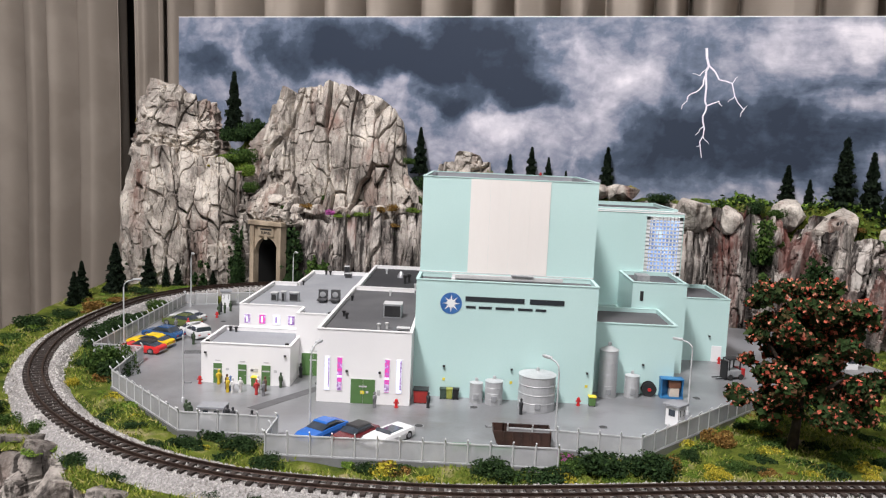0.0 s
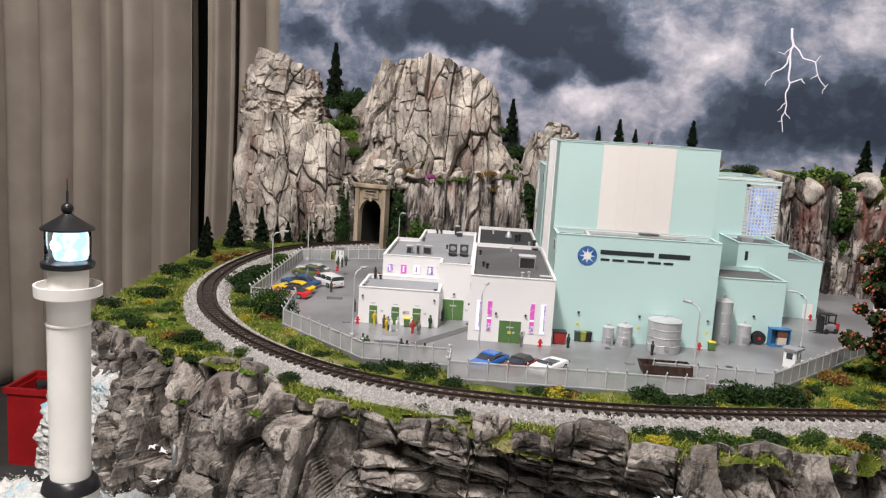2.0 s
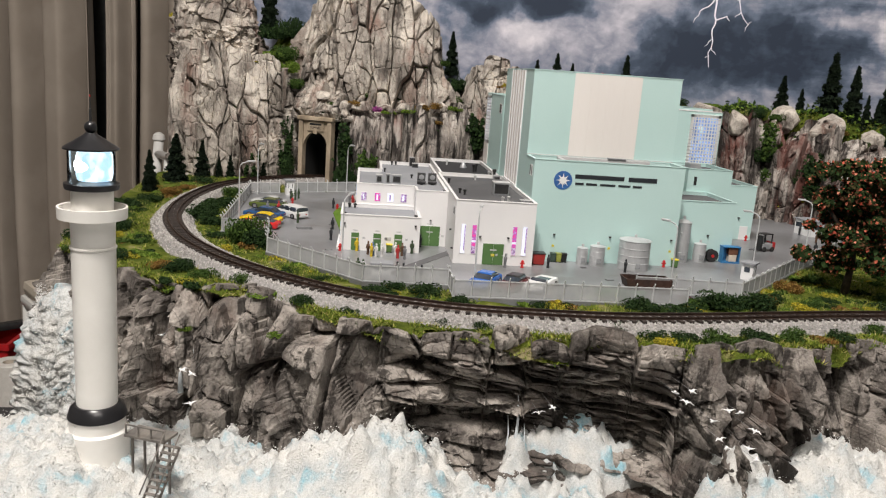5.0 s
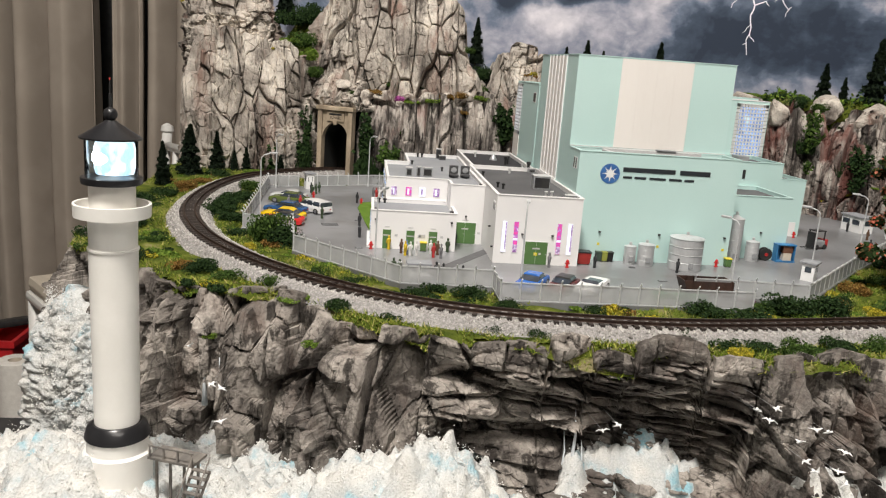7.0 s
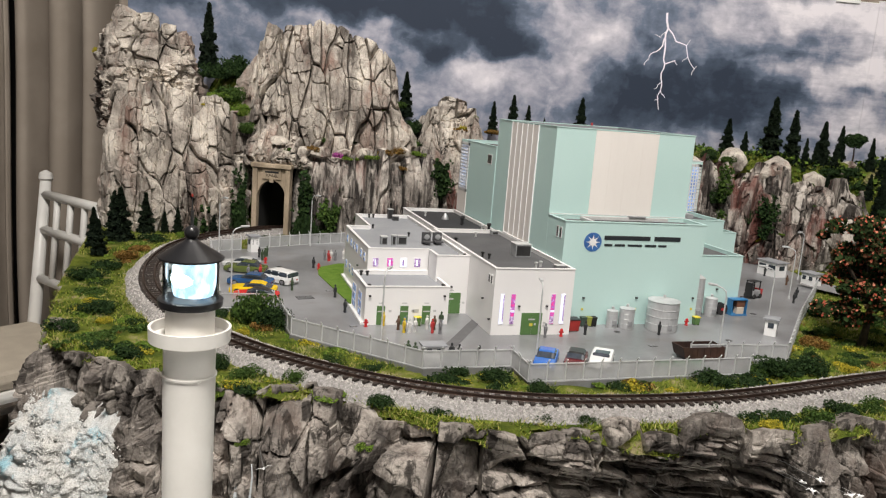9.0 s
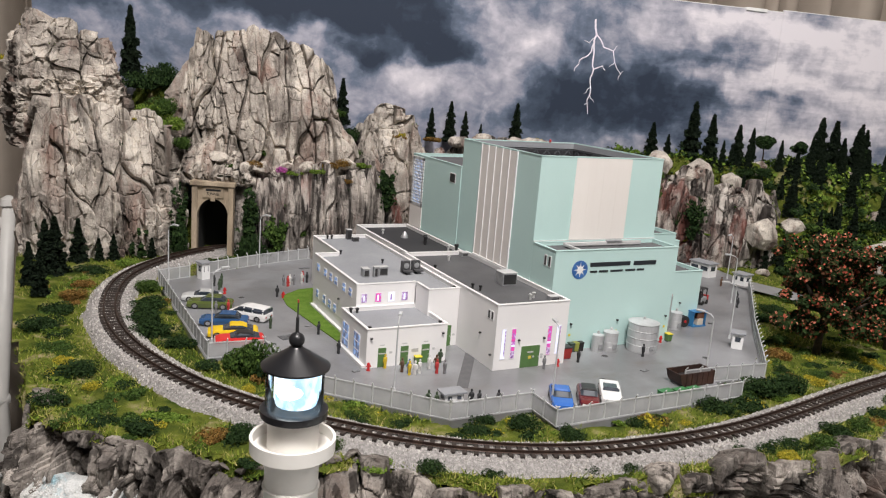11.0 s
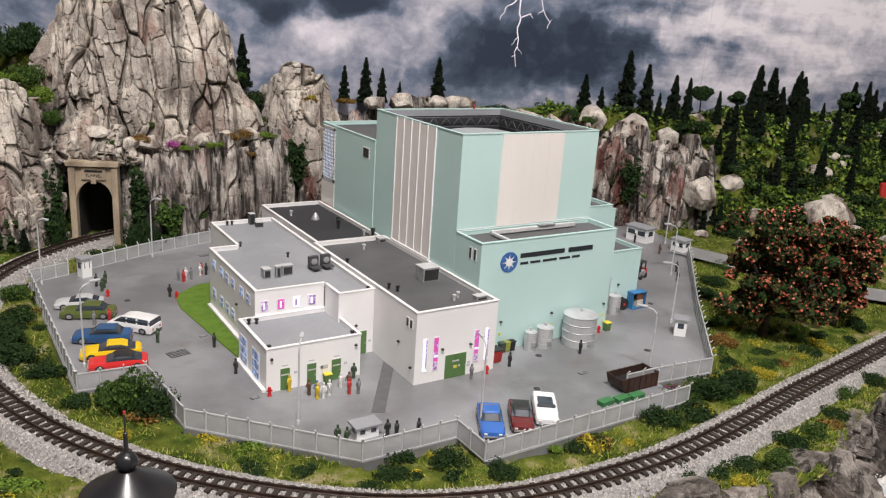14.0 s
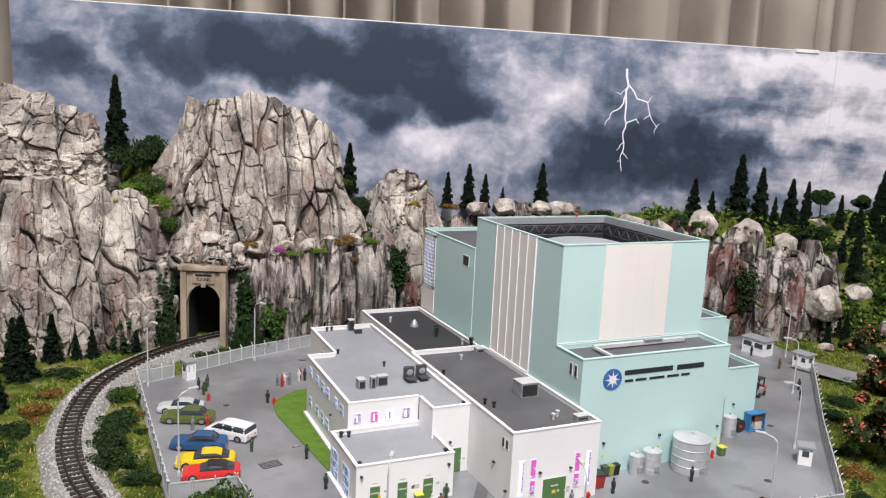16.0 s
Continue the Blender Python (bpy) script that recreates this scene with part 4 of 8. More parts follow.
# ---- tunnel mouth ----
M_PORTAL = mat("portal_concrete", (0.46, 0.37, 0.27), (0.30, 0.24, 0.17), 25, 0.85, bump=0.5, grain=0.4, stretch=(1, 1, 0.35), c3=(0.16, 0.12, 0.09))
# Near-black puts the tunnel's unlit depth into the colour; it also inks the lettering.
M_VOID = mat("tunnel_dark", (0.01, 0.01, 0.01), (0.012, 0.012, 0.012), 20, 0.9)


def word(text, size, material, parent, x, y, z, rx=90, rz=0, name="lettering", depth=0.004, align="CENTER"):
    """Raised lettering in the built-in font, as a mesh."""
    cu = bpy.data.curves.new(name, "FONT")
    cu.body, cu.size, cu.extrude, cu.align_x = text, size * D, depth * D, align
    tmp = new("tmp", cu)
    dg = bpy.context.evaluated_depsgraph_get()
    me = bpy.data.meshes.new_from_object(tmp.evaluated_get(dg))
    bpy.data.objects.remove(tmp)
    me.materials.clear()
    me.materials.append(material)
    ob = new(name, me)
    ob.parent = parent
    ob.matrix_basis = at(x, y, z, rz, rx)
    return ob


def portal():
    e = thing("tunnel_portal", "weathered tan concrete tunnel portal with a dark arch", "tunnel portal", -4.36, 16.96, 0.08, -22)
    w, h, r, zc = 0.50, 1.46, 0.375, 0.80
    bm = B()
    arch = [(-r, -0.05)] + [(-r * math.cos(math.pi * k / 16), zc + r * math.sin(math.pi * k / 16)) for k in range(17)] + [(r, -0.05)]
    outer = [(-w, -0.05), (-w, h)] + [(-w + 2 * w * k / 14, h) for k in range(1, 14)] + [(w, h), (w, -0.05)]
    outer = [(-w, -0.05)] + [(-w, zc * 0.8)] + [(-w + 2 * w * k / 14, h) for k in range(15)] + [(w, zc * 0.8), (w, -0.05)]
    k = len(arch)
    fr = [[bm.verts.new((x, yy, z)) for x, z in arch] for yy in (0, 0.14)]
    ou = [[bm.verts.new((x, yy, z)) for x, z in outer[:k]] for yy in (0, 0.16)]
    for i in range(k - 1):
        bm.faces.new((fr[0][i], fr[0][i + 1], ou[0][i + 1], ou[0][i]))
        bm.faces.new((fr[0][i + 1], fr[0][i], fr[1][i], fr[1][i + 1]))
        bm.faces.new((ou[0][i], ou[0][i + 1], ou[1][i + 1], ou[1][i]))
    bmesh.ops.recalc_face_normals(bm, faces=bm.faces[:])
    part("facade", bm, M_PORTAL, e)
    # Lining behind the arch, darkened by colour because light reaches the real surface.
    lining = B()
    a_, b_ = ([lining.verts.new((x * 1.02, yy, z)) for x, z in arch] for yy in (0.142, 0.9))
    for i in range(k - 1):
        lining.faces.new((a_[i + 1], a_[i], b_[i], b_[i + 1]))
    part("tunnel_lining", lining, M_VOID, e, "tunnel lining coloured near-black for its unlit depth")
    for x in (-0.47, 0.40):
        part("pilaster", box(B(), x - 0.03, x + 0.1, -0.05, 0.02, -0.05, 1.44, 0.01), M_PORTAL, e)
    part("cornice", box(B(), -0.54, 0.54, -0.08, 0.14, 1.44, 1.53, 0.015), M_PORTAL, e)
    part("name_panel", box(B(), -0.24, 0.26, -0.03, 0.01, 1.2, 1.42, 0.008), M_PORTAL, e)
    part("line_of_writing", box(B(), -0.17, 0.19, -0.036, -0.028, 1.335, 1.375), M_VOID, e)
    word("TUNNEL", 0.085, M_VOID, e, 0.01, -0.032, 1.25)
    part("keystone", box(B(), -0.05, 0.05, -0.04, 0.02, 1.13, 1.26, 0.01), M_PORTAL, e)
    part("darkness", box(B(), -0.5, 0.5, 0.9, 0.95, -0.1, 1.5), M_VOID, e, "unlit inside of the tunnel")
    e.matrix_basis = e.matrix_basis @ Matrix.Diagonal((0.8, 1, 0.98, 1))


portal()

# ---- fence ----
M_GALV = mat("galvanised", (0.60, 0.61, 0.62), (0.50, 0.51, 0.52), 60, 0.5, 0.1, grain=0.15)
M_NET = mat("wire_net", (0.55, 0.56, 0.57), (0.48, 0.49, 0.50), 60, 0.6, 0.0, grain=0.2, fine=3000, alpha=0.52)


def fence_meshes():
    p = B()
    lathe(p, [(0.011, 0), (0.011, 0.235)], 8)
    tube(p, [(0, 0, 0.23), (0, -0.035, 0.275)], 0.008, 6)
    return to_mesh("post", p, M_GALV)


POST_MESH = fence_meshes()


def fence(points, label="grey wire-mesh security fence with angled post tops", flip=1):
    for (x0, y0), (x1, y1) in zip(points, points[1:]):
        length = math.hypot(x1 - x0, y1 - y0)
        rz = math.degrees(math.atan2(y1 - y0, x1 - x0))
        e = thing("fence", label, "fence", x0, y0, 0, rz, group="yard fence runs")
        n = max(1, round(length / 0.24))
        st = length / n
        for k in range(n + 1):
            ob = new("post", POST_MESH)
            ob.parent = e
            ob.matrix_basis = at(k * st, 0, 0, 0 if flip > 0 else 180)
        for k in range(n):
            part("mesh_panel", box(B(), k * st + 0.013, (k + 1) * st - 0.013, -0.003, 0.003, 0.014, 0.208), M_NET, e)
        part("top_rail", box(B(), 0, length, -0.007, 0.007, 0.208, 0.222), M_GALV, e)
        part("bottom_rail", box(B(), 0, length, -0.006, 0.006, 0.002, 0.013), M_GALV, e)


fence([(-5.57, 15.48), (-5.47, 11.47), (-4.72, 11.42), (-4.6, 10.17), (-3.2, 8.75), (-2.07, 8.74), (-2.07, 8.2), (1.01, 8.24)])
fence([(0.5, 8.8), (1.05, 8.79), (1.97, 8.7), (3.69, 10.47), (5.48, 12.2), (6.0, 12.72)])
fence([(-5.57, 15.48), (-5.0, 15.7)], flip=-1)
fence([(-4.85, 15.8), (-3.6, 16.38), (-2.2, 16.85)], flip=-1)

# ---- lighthouse ----
M_BULB = mat("lamp_glow", (1, 0.98, 0.95), (1, 0.98, 0.95), 10, 0.4, grain=0, emit=9)
# Blotchy white and blue emission that imitates the lamp's glare.
M_GLARE = mat("lamp_glare", (1.0, 1.0, 1.0), (0.36, 0.50, 0.64), 90, 0.2, grain=0.2, emit=1.9, stretch=(1, 1, 0.6))
M_BLACK_GLOSS = mat("black_gloss", (0.012, 0.012, 0.014), (0.018, 0.018, 0.02), 40, 0.28, grain=0.1)


def glass(name, tint=(0.85, 0.95, 1.0), amount=0.8):
    m = bpy.data.materials.new(name)
    m.use_nodes = True
    n, l = m.node_tree.nodes, m.node_tree.links
    n.remove(n["Principled BSDF"])
    mixn, tr, gl, fr = n.new("ShaderNodeMixShader"), n.new("ShaderNodeBsdfTransparent"), n.new("ShaderNodeBsdfGlossy"), n.new("ShaderNodeFresnel")
    tr.inputs[0].default_value = (*tint, 1)
    gl.inputs["Roughness"].default_value = 0.05
    fr.inputs[0].default_value = 1.2
    l.new(fr.outputs[0], mixn.inputs[0])
    l.new(tr.outputs[0], mixn.inputs[1])
    l.new(gl.outputs[0], mixn.inputs[2])
    l.new(mixn.outputs[0], n["Material Output"].inputs[0])
    return m


M_GLASS = glass("lantern_glass")


def lighthouse():
    e = thing("lighthouse", "white lighthouse with a black cap and a lit glass lantern", "lighthouse", -5.82, 6.42, -1.75)
    o = 1.75
    part("plinth", lathe(B(), [(0.30, 0.0), (0.30, o - 1.04), (0.27, o - 1.02), (0.27, o - 0.90)], 40), M_LH_WHITE, e)
    part("base_flange", lathe(B(), [(0.27, o - 0.90), (0.285, o - 0.89), (0.26, o - 0.80), (0.215, o - 0.76), (0.2, o - 0.76)], 48), M_BLACK_GLOSS, e, "black flared collar")
    part("shaft", lathe(B(), [(0.195, o - 0.76), (0.205, o + 0.84)], 48), M_LH_WHITE, e)
    part("shaft_band", lathe(B(), [(0.20, o + 0.84), (0.215, o + 0.845), (0.215, o + 0.86), (0.20, o + 0.87)], 48), M_LH_WHITE, e)
    part("neck", lathe(B(), [(0.20, o + 0.87), (0.205, o + 1.10), (0.225, o + 1.14), (0.235, o + 1.15)], 48), M_LH_WHITE, e)
    part("gallery", lathe(B(), [(0.2, o + 1.14), (0.315, o + 1.14), (0.318, o + 1.25), (0.296, o + 1.25), (0.29, o + 1.17), (0.19, o + 1.17)], 56), M_LH_WHITE, e, "white round gallery with a parapet")
    part("watch_room", lathe(B(), [(0.19, o + 1.16), (0.19, o + 1.42)], 48), M_LH_WHITE, e)
    part("lantern_ring", lathe(B(), [(0.18, o + 1.42), (0.245, o + 1.42), (0.25, o + 1.44), (0.25, o + 1.475), (0.235, o + 1.48), (0.18, o + 1.478)], 56), M_BLACK_GLOSS, e, "black ring under the lantern")
    gl = part("lantern_glass", lathe(B(), [(0.213, o + 1.47), (0.213, o + 1.80)], 56, cap=False), M_GLASS, e, "clear cylindrical lantern glass")
    gl.visible_shadow = False
    roof = part("roof", lathe(B(), [(0.235, o + 1.80), (0.25, o + 1.795), (0.252, o + 1.81), (0.06, o + 1.935), (0.045, o + 1.95)], 56), M_BLACK_GLOSS, e, "black conical cap")
    part("ball", lathe(B(), [(0.02, o + 1.945)] + [(0.058 * math.sin(math.pi * k / 12), o + 2.0 - 0.058 * math.cos(math.pi * k / 12)) for k in range(1, 12)] + [(0.01, o + 2.06)], 24), M_BLACK_GLOSS, e)
    part("spike", lathe(B(), [(0.013, o + 2.05), (0.012, o + 2.17), (0.006, o + 2.175), (0.005, o + 2.285)], 12), M_DARK, e)
    part("spike_tip", lathe(B(), [(0.007, o + 2.28), (0.007, o + 2.3)], 10), mat("red_tip", (0.5, 0.05, 0.04)), e, "red spike tip")
    bulb = part("lamp", lathe(B(), [(0.02, o + 1.535)] + [(0.13 * math.sin(math.pi * k / 12), o + 1.64 - 0.105 * math.cos(math.pi * k / 12)) for k in range(1, 12)] + [(0.02, o + 1.745)], 24, -0.02, -0.02), M_BULB, e, "glowing white lamp")
    # Added emissive drum: gives the lamp's glare a body, no real lens known.
    part("lens", lathe(B(), [(0.15, o + 1.50), (0.165, o + 1.55), (0.165, o + 1.72), (0.15, o + 1.77)], 32, 0.02, 0.02), M_GLARE, e, "glowing drum added for the lamp's wide glare")
    bulb2 = part("reflector", lathe(B(), [(0.1, o + 1.5), (0.1, o + 1.53), (0.03, o + 1.54), (0.03, o + 1.78)], 20, 0.07, 0.07), mat("reflector_metal", (0.5, 0.6, 0.7), rough=0.2, metal=0.9), e)


lighthouse()
lh = bpy.data.lights.new("lantern_light", "POINT")
lh.energy, lh.shadow_soft_size, lh.color = 0.25, 0.008, (0.95, 0.98, 1.0)
new("lantern_light", lh).location = (-0.587, 0.64, 0.166)

# ---- fittings of the plant ----
M_DOOR = mat("door_green", (0.10, 0.20, 0.065), (0.085, 0.175, 0.055), 30, 0.5, grain=0.1)
M_MAGENTA = mat("poster_magenta", (0.75, 0.06, 0.34), (0.42, 0.12, 0.48), 220, 0.4, grain=0.2, emit=0.35, c3=(0.9, 0.75, 0.9))
M_VIOLET = mat("poster_violet", (0.16, 0.07, 0.25), (0.55, 0.40, 0.65), 260, 0.4, grain=0.2, emit=0.22, c3=(0.8, 0.8, 0.9))
M_LIT = mat("lit_pane", (0.80, 0.82, 0.98), (0.72, 0.76, 0.98), 90, 0.3, grain=0.1, emit=0.6)
M_BLUE_PANE = mat("blue_pane", (0.35, 0.55, 0.95), (0.12, 0.14, 0.25), 130, 0.2, grain=0.1, emit=0.35)
M_LATTICE_GLOW = mat("lattice_glow", (0.08, 0.14, 0.30), (0.22, 0.36, 0.65), 60, 0.3, grain=0.1, emit=0.7, c3=(0.6, 0.8, 1.0))
M_WHITE_TRIM = mat("white_trim", (0.84, 0.84, 0.84), (0.80, 0.80, 0.80), 20, 0.5, grain=0.05)
M_SIGN_BLUE = mat("sign_blue", (0.03, 0.10, 0.30), (0.05, 0.16, 0.42), 60, 0.4, grain=0.1)
M_INK = mat("sign_ink", (0.02, 0.025, 0.03), (0.02, 0.025, 0.03), 20, 0.5, grain=0)
M_YELLOW = mat("yellow_plate", (0.75, 0.62, 0.05), (0.7, 0.58, 0.05), 50, 0.5)
M_GREYBOX = mat("unit_grey", (0.36, 0.37, 0.38), (0.28, 0.29, 0.30), 80, 0.6, 0.2, grain=0.15)
M_UNIT_DARK = mat("unit_dark", (0.055, 0.055, 0.058), (0.085, 0.085, 0.09), 80, 0.5, 0.2, grain=0.2)
M_LID = mat("unit_pale", (0.55, 0.55, 0.55), (0.5, 0.5, 0.5), 60, 0.6)
M_TRUSS = mat("truss_dark", (0.10, 0.105, 0.115), (0.075, 0.08, 0.088), 60, 0.6, 0.3)
M_DOME = mat("dome_grey", (0.34, 0.37, 0.39), (0.30, 0.33, 0.35), 20, 0.6)


def local(e, x, y, z):
    """A plan place in a building's own coordinates."""
    o = e.matrix_basis.translation / D
    return x - o.x, y - o.y, z - o.z


def on_front(e, name, x0, x1, z0, z1, y, out, material, label="", parent=None, deep=0.006):
    bm = B()
    ax, ay, az = local(e, x0, y, z0)
    bx, _, bz = local(e, x1, y, z1)
    box(bm, ax, bx, ay - out, ay + deep, az, bz)
    return part(name, bm, material, parent or e, label)


def on_side(e, name, y0, y1, z0, z1, x, out, material, label="", parent=None):
    """On a wall that faces west."""
    bm = B()
    ax, ay, az = local(e, x, y0, z0)
    _, by, bz = local(e, x, y1, z1)
    box(bm, ax - out, ax + 0.006, ay, by, az, bz)
    return part(name, bm, material, parent or e, label)


def framed_front(e, name, x0, x1, z0, z1, y, pane, label=""):
    w = on_front(e, name, x0, x1, z0, z1, y, 0.006, M_WHITE_TRIM, label)
    on_front(e, "pane", x0 + 0.012, x1 - 0.012, z0 + 0.012, z1 - 0.012, y, 0.010, pane, "", w)
    return w


def framed_side(e, name, y0, y1, z0, z1, x, pane, label="", bars=0):
    w = on_side(e, name, y0, y1, z0, z1, x, 0.006, M_WHITE_TRIM, label)
    on_side(e, "pane", y0 + 0.014, y1 - 0.014, z0 + 0.014, z1 - 0.014, x, 0.010, pane, "", w)
    for k in range(bars):
        zz = z0 + (z1 - z0) * (k + 1) / (bars + 1)
        on_side(e, "glazing_bar", y0, y1, zz - 0.004, zz + 0.004, x, 0.014, M_WHITE_TRIM, "", w)
    return w


def door_front(e, x0, x1, z1, y, double=False):
    d = on_front(e, "door", x0, x1, 0.0, z1, y, 0.004, M_WHITE_TRIM, "dark green door in a white frame")
    mid = (x0 + x1) / 2
    leaves = ((x0 + 0.01, mid - 0.002), (mid + 0.002, x1 - 0.01)) if double else ((x0 + 0.01, x1 - 0.01),)
    for a, b in leaves:
        leaf = on_front(e, "leaf", a, b, 0.004, z1 - 0.01, y, 0.011, M_DOOR, "", d)
        on_front(e, "handle", b - 0.02, b - 0.008, z1 * 0.44, z1 * 0.47, y, 0.018, M_LID, "", d)
    on_front(e, "notice", mid - 0.05, mid + 0.05, z1 * 0.66, z1 * 0.72, y, 0.013, M_LID, "pale line of small writing", d)
    return d


def wall_light(e, x, z, y):
    on_front(e, "wall_light", x - 0.014, x + 0.014, z - 0.011, z + 0.011, y, 0.03, M_DARK, "small black wall light")


def plate(e, x, z, y, w=0.04, h=0.03, m=None):
    on_front(e, "plate", x - w / 2, x + w / 2, z - h / 2, z + h / 2, y, 0.005, m or M_LID, "small notice plate")


# workshop hall
Y = 10.015
for x0, x1, p in ((-1.79, -1.71, M_LIT), (-1.635, -1.55, M_MAGENTA), (-1.03, -0.945, M_MAGENTA), (-0.875, -0.79, M_LIT)):
    w = framed_front(HALL, "window", x0, x1, 0.15, 0.60, Y, p, "tall narrow lit poster window")
    if p is M_LIT:
        on_front(HALL, "poster", x0 + 0.05, x1 - 0.014, 0.2, 0.58, Y, 0.012, M_VIOLET, "", w)
    else:
        on_front(HALL, "poster", x0 + 0.014, x1 - 0.014, 0.33, 0.36, Y, 0.012, M_LIT, "", w)
        on_front(HALL, "poster", x0 + 0.014, x1 - 0.014, 0.17, 0.27, Y, 0.012, M_VIOLET, "", w)
d = door_front(HALL, -1.455, -1.125, 0.33, Y, True)
on_front(HALL, "emblem", -1.32, -1.27, 0.13, 0.17, Y, 0.013, M_YELLOW, "", d)
on_front(HALL, "emblem", -1.25, -1.22, 0.14, 0.17, Y, 0.013, M_LID, "", d)
for x in (-1.5, -1.08):
    wall_light(HALL, x, 0.42, Y)
plate(HALL, -1.09, 0.17, Y)
plate(HALL, -1.09, 0.13, Y)
for y0, y1 in ((10.10, 10.17), (10.19, 10.26)):
    framed_side(HALL, "window", y0, y1, 0.70, 0.83, -1.885, M_DARK, "small dark window in a white frame")
for y, z in ((10.4, 0.42), (10.08, 0.2)):
    on_side(HALL, "wall_light", y, y + 0.03, z, z + 0.02, -1.885, 0.03, M_DARK, "small black wall light")

# entrance building
Y = 10.56
for x0, x1 in ((-3.40, -3.265), (-3.065, -2.93), (-2.745, -2.605)):
    door_front(PORCH, x0, x1, 0.285, Y)
    plate(PORCH, (x0 + x1) / 2, 0.315, Y, 0.07, 0.012)
for x in (-3.2, -2.87, -2.55):
    plate(PORCH, x, 0.2, Y)
plate(PORCH, -2.83, 0.2, Y, 0.09, 0.05)
for x in (-3.5, -2.42):
    wall_light(PORCH, x, 0.42, Y)
for y0, y1 in ((11.24, 11.49), (10.80, 11.04)):
    framed_side(PORCH, "window", y0, y1, 0.04, 0.40, -3.56, M_BLUE_PANE, "tall blue-lit window", 2)
on_side(PORCH, "step", 10.58, 11.56, 0.0, 0.035, -3.56, 0.05, M_WHITE_TRIM, "white plinth")

# office
Y = 11.58
for x0, x1, p in ((-3.28, -3.17, M_VIOLET), (-3.06, -2.945, M_MAGENTA), (-2.85, -2.735, M_LIT), (-2.635, -2.515, M_VIOLET)):
    w = framed_front(OFFICE, "window", x0, x1, 0.60, 0.755, Y, p, "square lit poster window")
    on_front(OFFICE, "poster", x0 + 0.04, x1 - 0.05, 0.63, 0.72, Y, 0.012, M_LIT if p is not M_LIT else M_VIOLET, "", w)
for k, yc in enumerate((13.34, 12.98, 12.72, 12.47, 12.10, 11.83)):
    framed_side(OFFICE, "window", yc - 0.07, yc + 0.07, 0.64, 0.78, -3.345, M_BLUE_PANE, "small office window in a white frame", 1)
    if k < 4:
        framed_side(OFFICE, "window", yc - 0.07, yc + 0.07, 0.19, 0.34, -3.345, M_BLUE_PANE, "small office window in a white frame", 1)
on_side(OFFICE, "step", 11.6, 13.56, 0.0, 0.04, -3.345, 0.05, M_WHITE_TRIM, "white plinth")
on_side(OFFICE, "wall_light", 12.28, 12.31, 0.46, 0.48, -3.345, 0.03, M_DARK, "small black wall light")
on_side(BACKWING, "window", 14.2, 14.27, 0.55, 0.72, -2.93, 0.01, M_LID, "narrow pale window")
door_front(WING, -2.325, -1.98, 0.335, 11.12, True)
wall_light(WING, -2.15, 0.42, 11.12)
plate(WING, -2.15, 0.36, 11.12, 0.1, 0.012)
plate(WING, -1.94, 0.17, 11.12)

# signboard wall
Y = 10.48
SX, SZ = -0.225, 1.265
sg = part("sign", lathe(B(), [(0.142, 0), (0.142, 0.006)], 40), M_SIGN_BLUE, FRONT, "round blue emblem with a white star burst")
sg.matrix_basis = at(*local(FRONT, SX, Y, SZ), 0, 90)
bm = B()
for k in range(16):
    a = math.pi * k / 8
    r = 0.12 if k % 2 == 0 else 0.07
    pts = [(0.02 * math.cos(a + 1.57), 0.02 * math.sin(a + 1.57)), (r * math.cos(a), r * math.sin(a)), (0.02 * math.cos(a - 1.57), 0.02 * math.sin(a - 1.57))]
    bm.faces.new([bm.verts.new((x, y, 0.009 + 0.0002 * k)) for x, y in pts][::-1])
lathe(bm, [(0.045, 0.006), (0.045, 0.0105)], 24)
part("star", bm, M_WHITE_TRIM, sg)
for x0, x1, z0, z1 in ((-0.04, 0.73, 1.295, 1.375), (0.80, 1.25, 1.29, 1.375), (-0.03, 0.10, 1.205, 1.245), (0.14, 0.31, 1.205, 1.245), (0.36, 0.60, 1.205, 1.245), (0.65, 0.84, 1.205, 1.245), (0.88, 1.02, 1.205, 1.245)):
    # unlettered name bars, broken as the words are
    n = max(2, round((x1 - x0) / ((z1 - z0) * 0.85)))
    wd = on_front(FRONT, "writing", x0, x1, z0 + (z1 - z0) * 0.1, z1 - (z1 - z0) * 0.1, Y, 0.006, M_INK, "dark bar in place of sign writing")
for x in (-0.28, 0.61, 1.6):
    wall_light(FRONT, x, 0.42, Y)
    plate(FRONT, x, 0.24, Y, 0.035, 0.035, M_YELLOW)
for y0 in (10.58, 10.69):
    framed_side(FRONT, "louvre", y0, y0 + 0.07, 1.29, 1.46, -0.688, M_DARK, "narrow dark louvre")
part("duct", box(B(), 0.45, 1.95, 0.42, 0.47, 1.53, 1.585, 0.008), M_LID, FRONT, "pale duct along the roof")
part("duct", box(B(), 0.45, 0.5, 0.05, 0.42, 1.53, 1.57, 0.008), M_LID, FRONT, "pale duct along the roof")
part("vent", box(B(), 1.25, 1.55, 0.40, 0.46, 1.585, 1.61, 0.008), M_GREYBOX, FRONT)

# reactor building: white strips, open roof with trusses and dome
M_CREAM = mat("cream_panel", (0.84, 0.80, 0.765), (0.79, 0.75, 0.715), 8, 0.5, grain=0.06, stretch=(1, 1, 0.2))
for k in range(4):
    a = -0.035 + k * 0.272
    on_front(TOWER, "white_panel", a, a + 0.2708, 1.59, 2.875, 11.104, 0.010, M_CREAM, "white ribbed cladding panel")
on_front(TOWER, "ledge", -0.688, 1.70, 1.575, 1.588, 11.104, 0.02, M_LID, "pale ledge at the tower's foot")
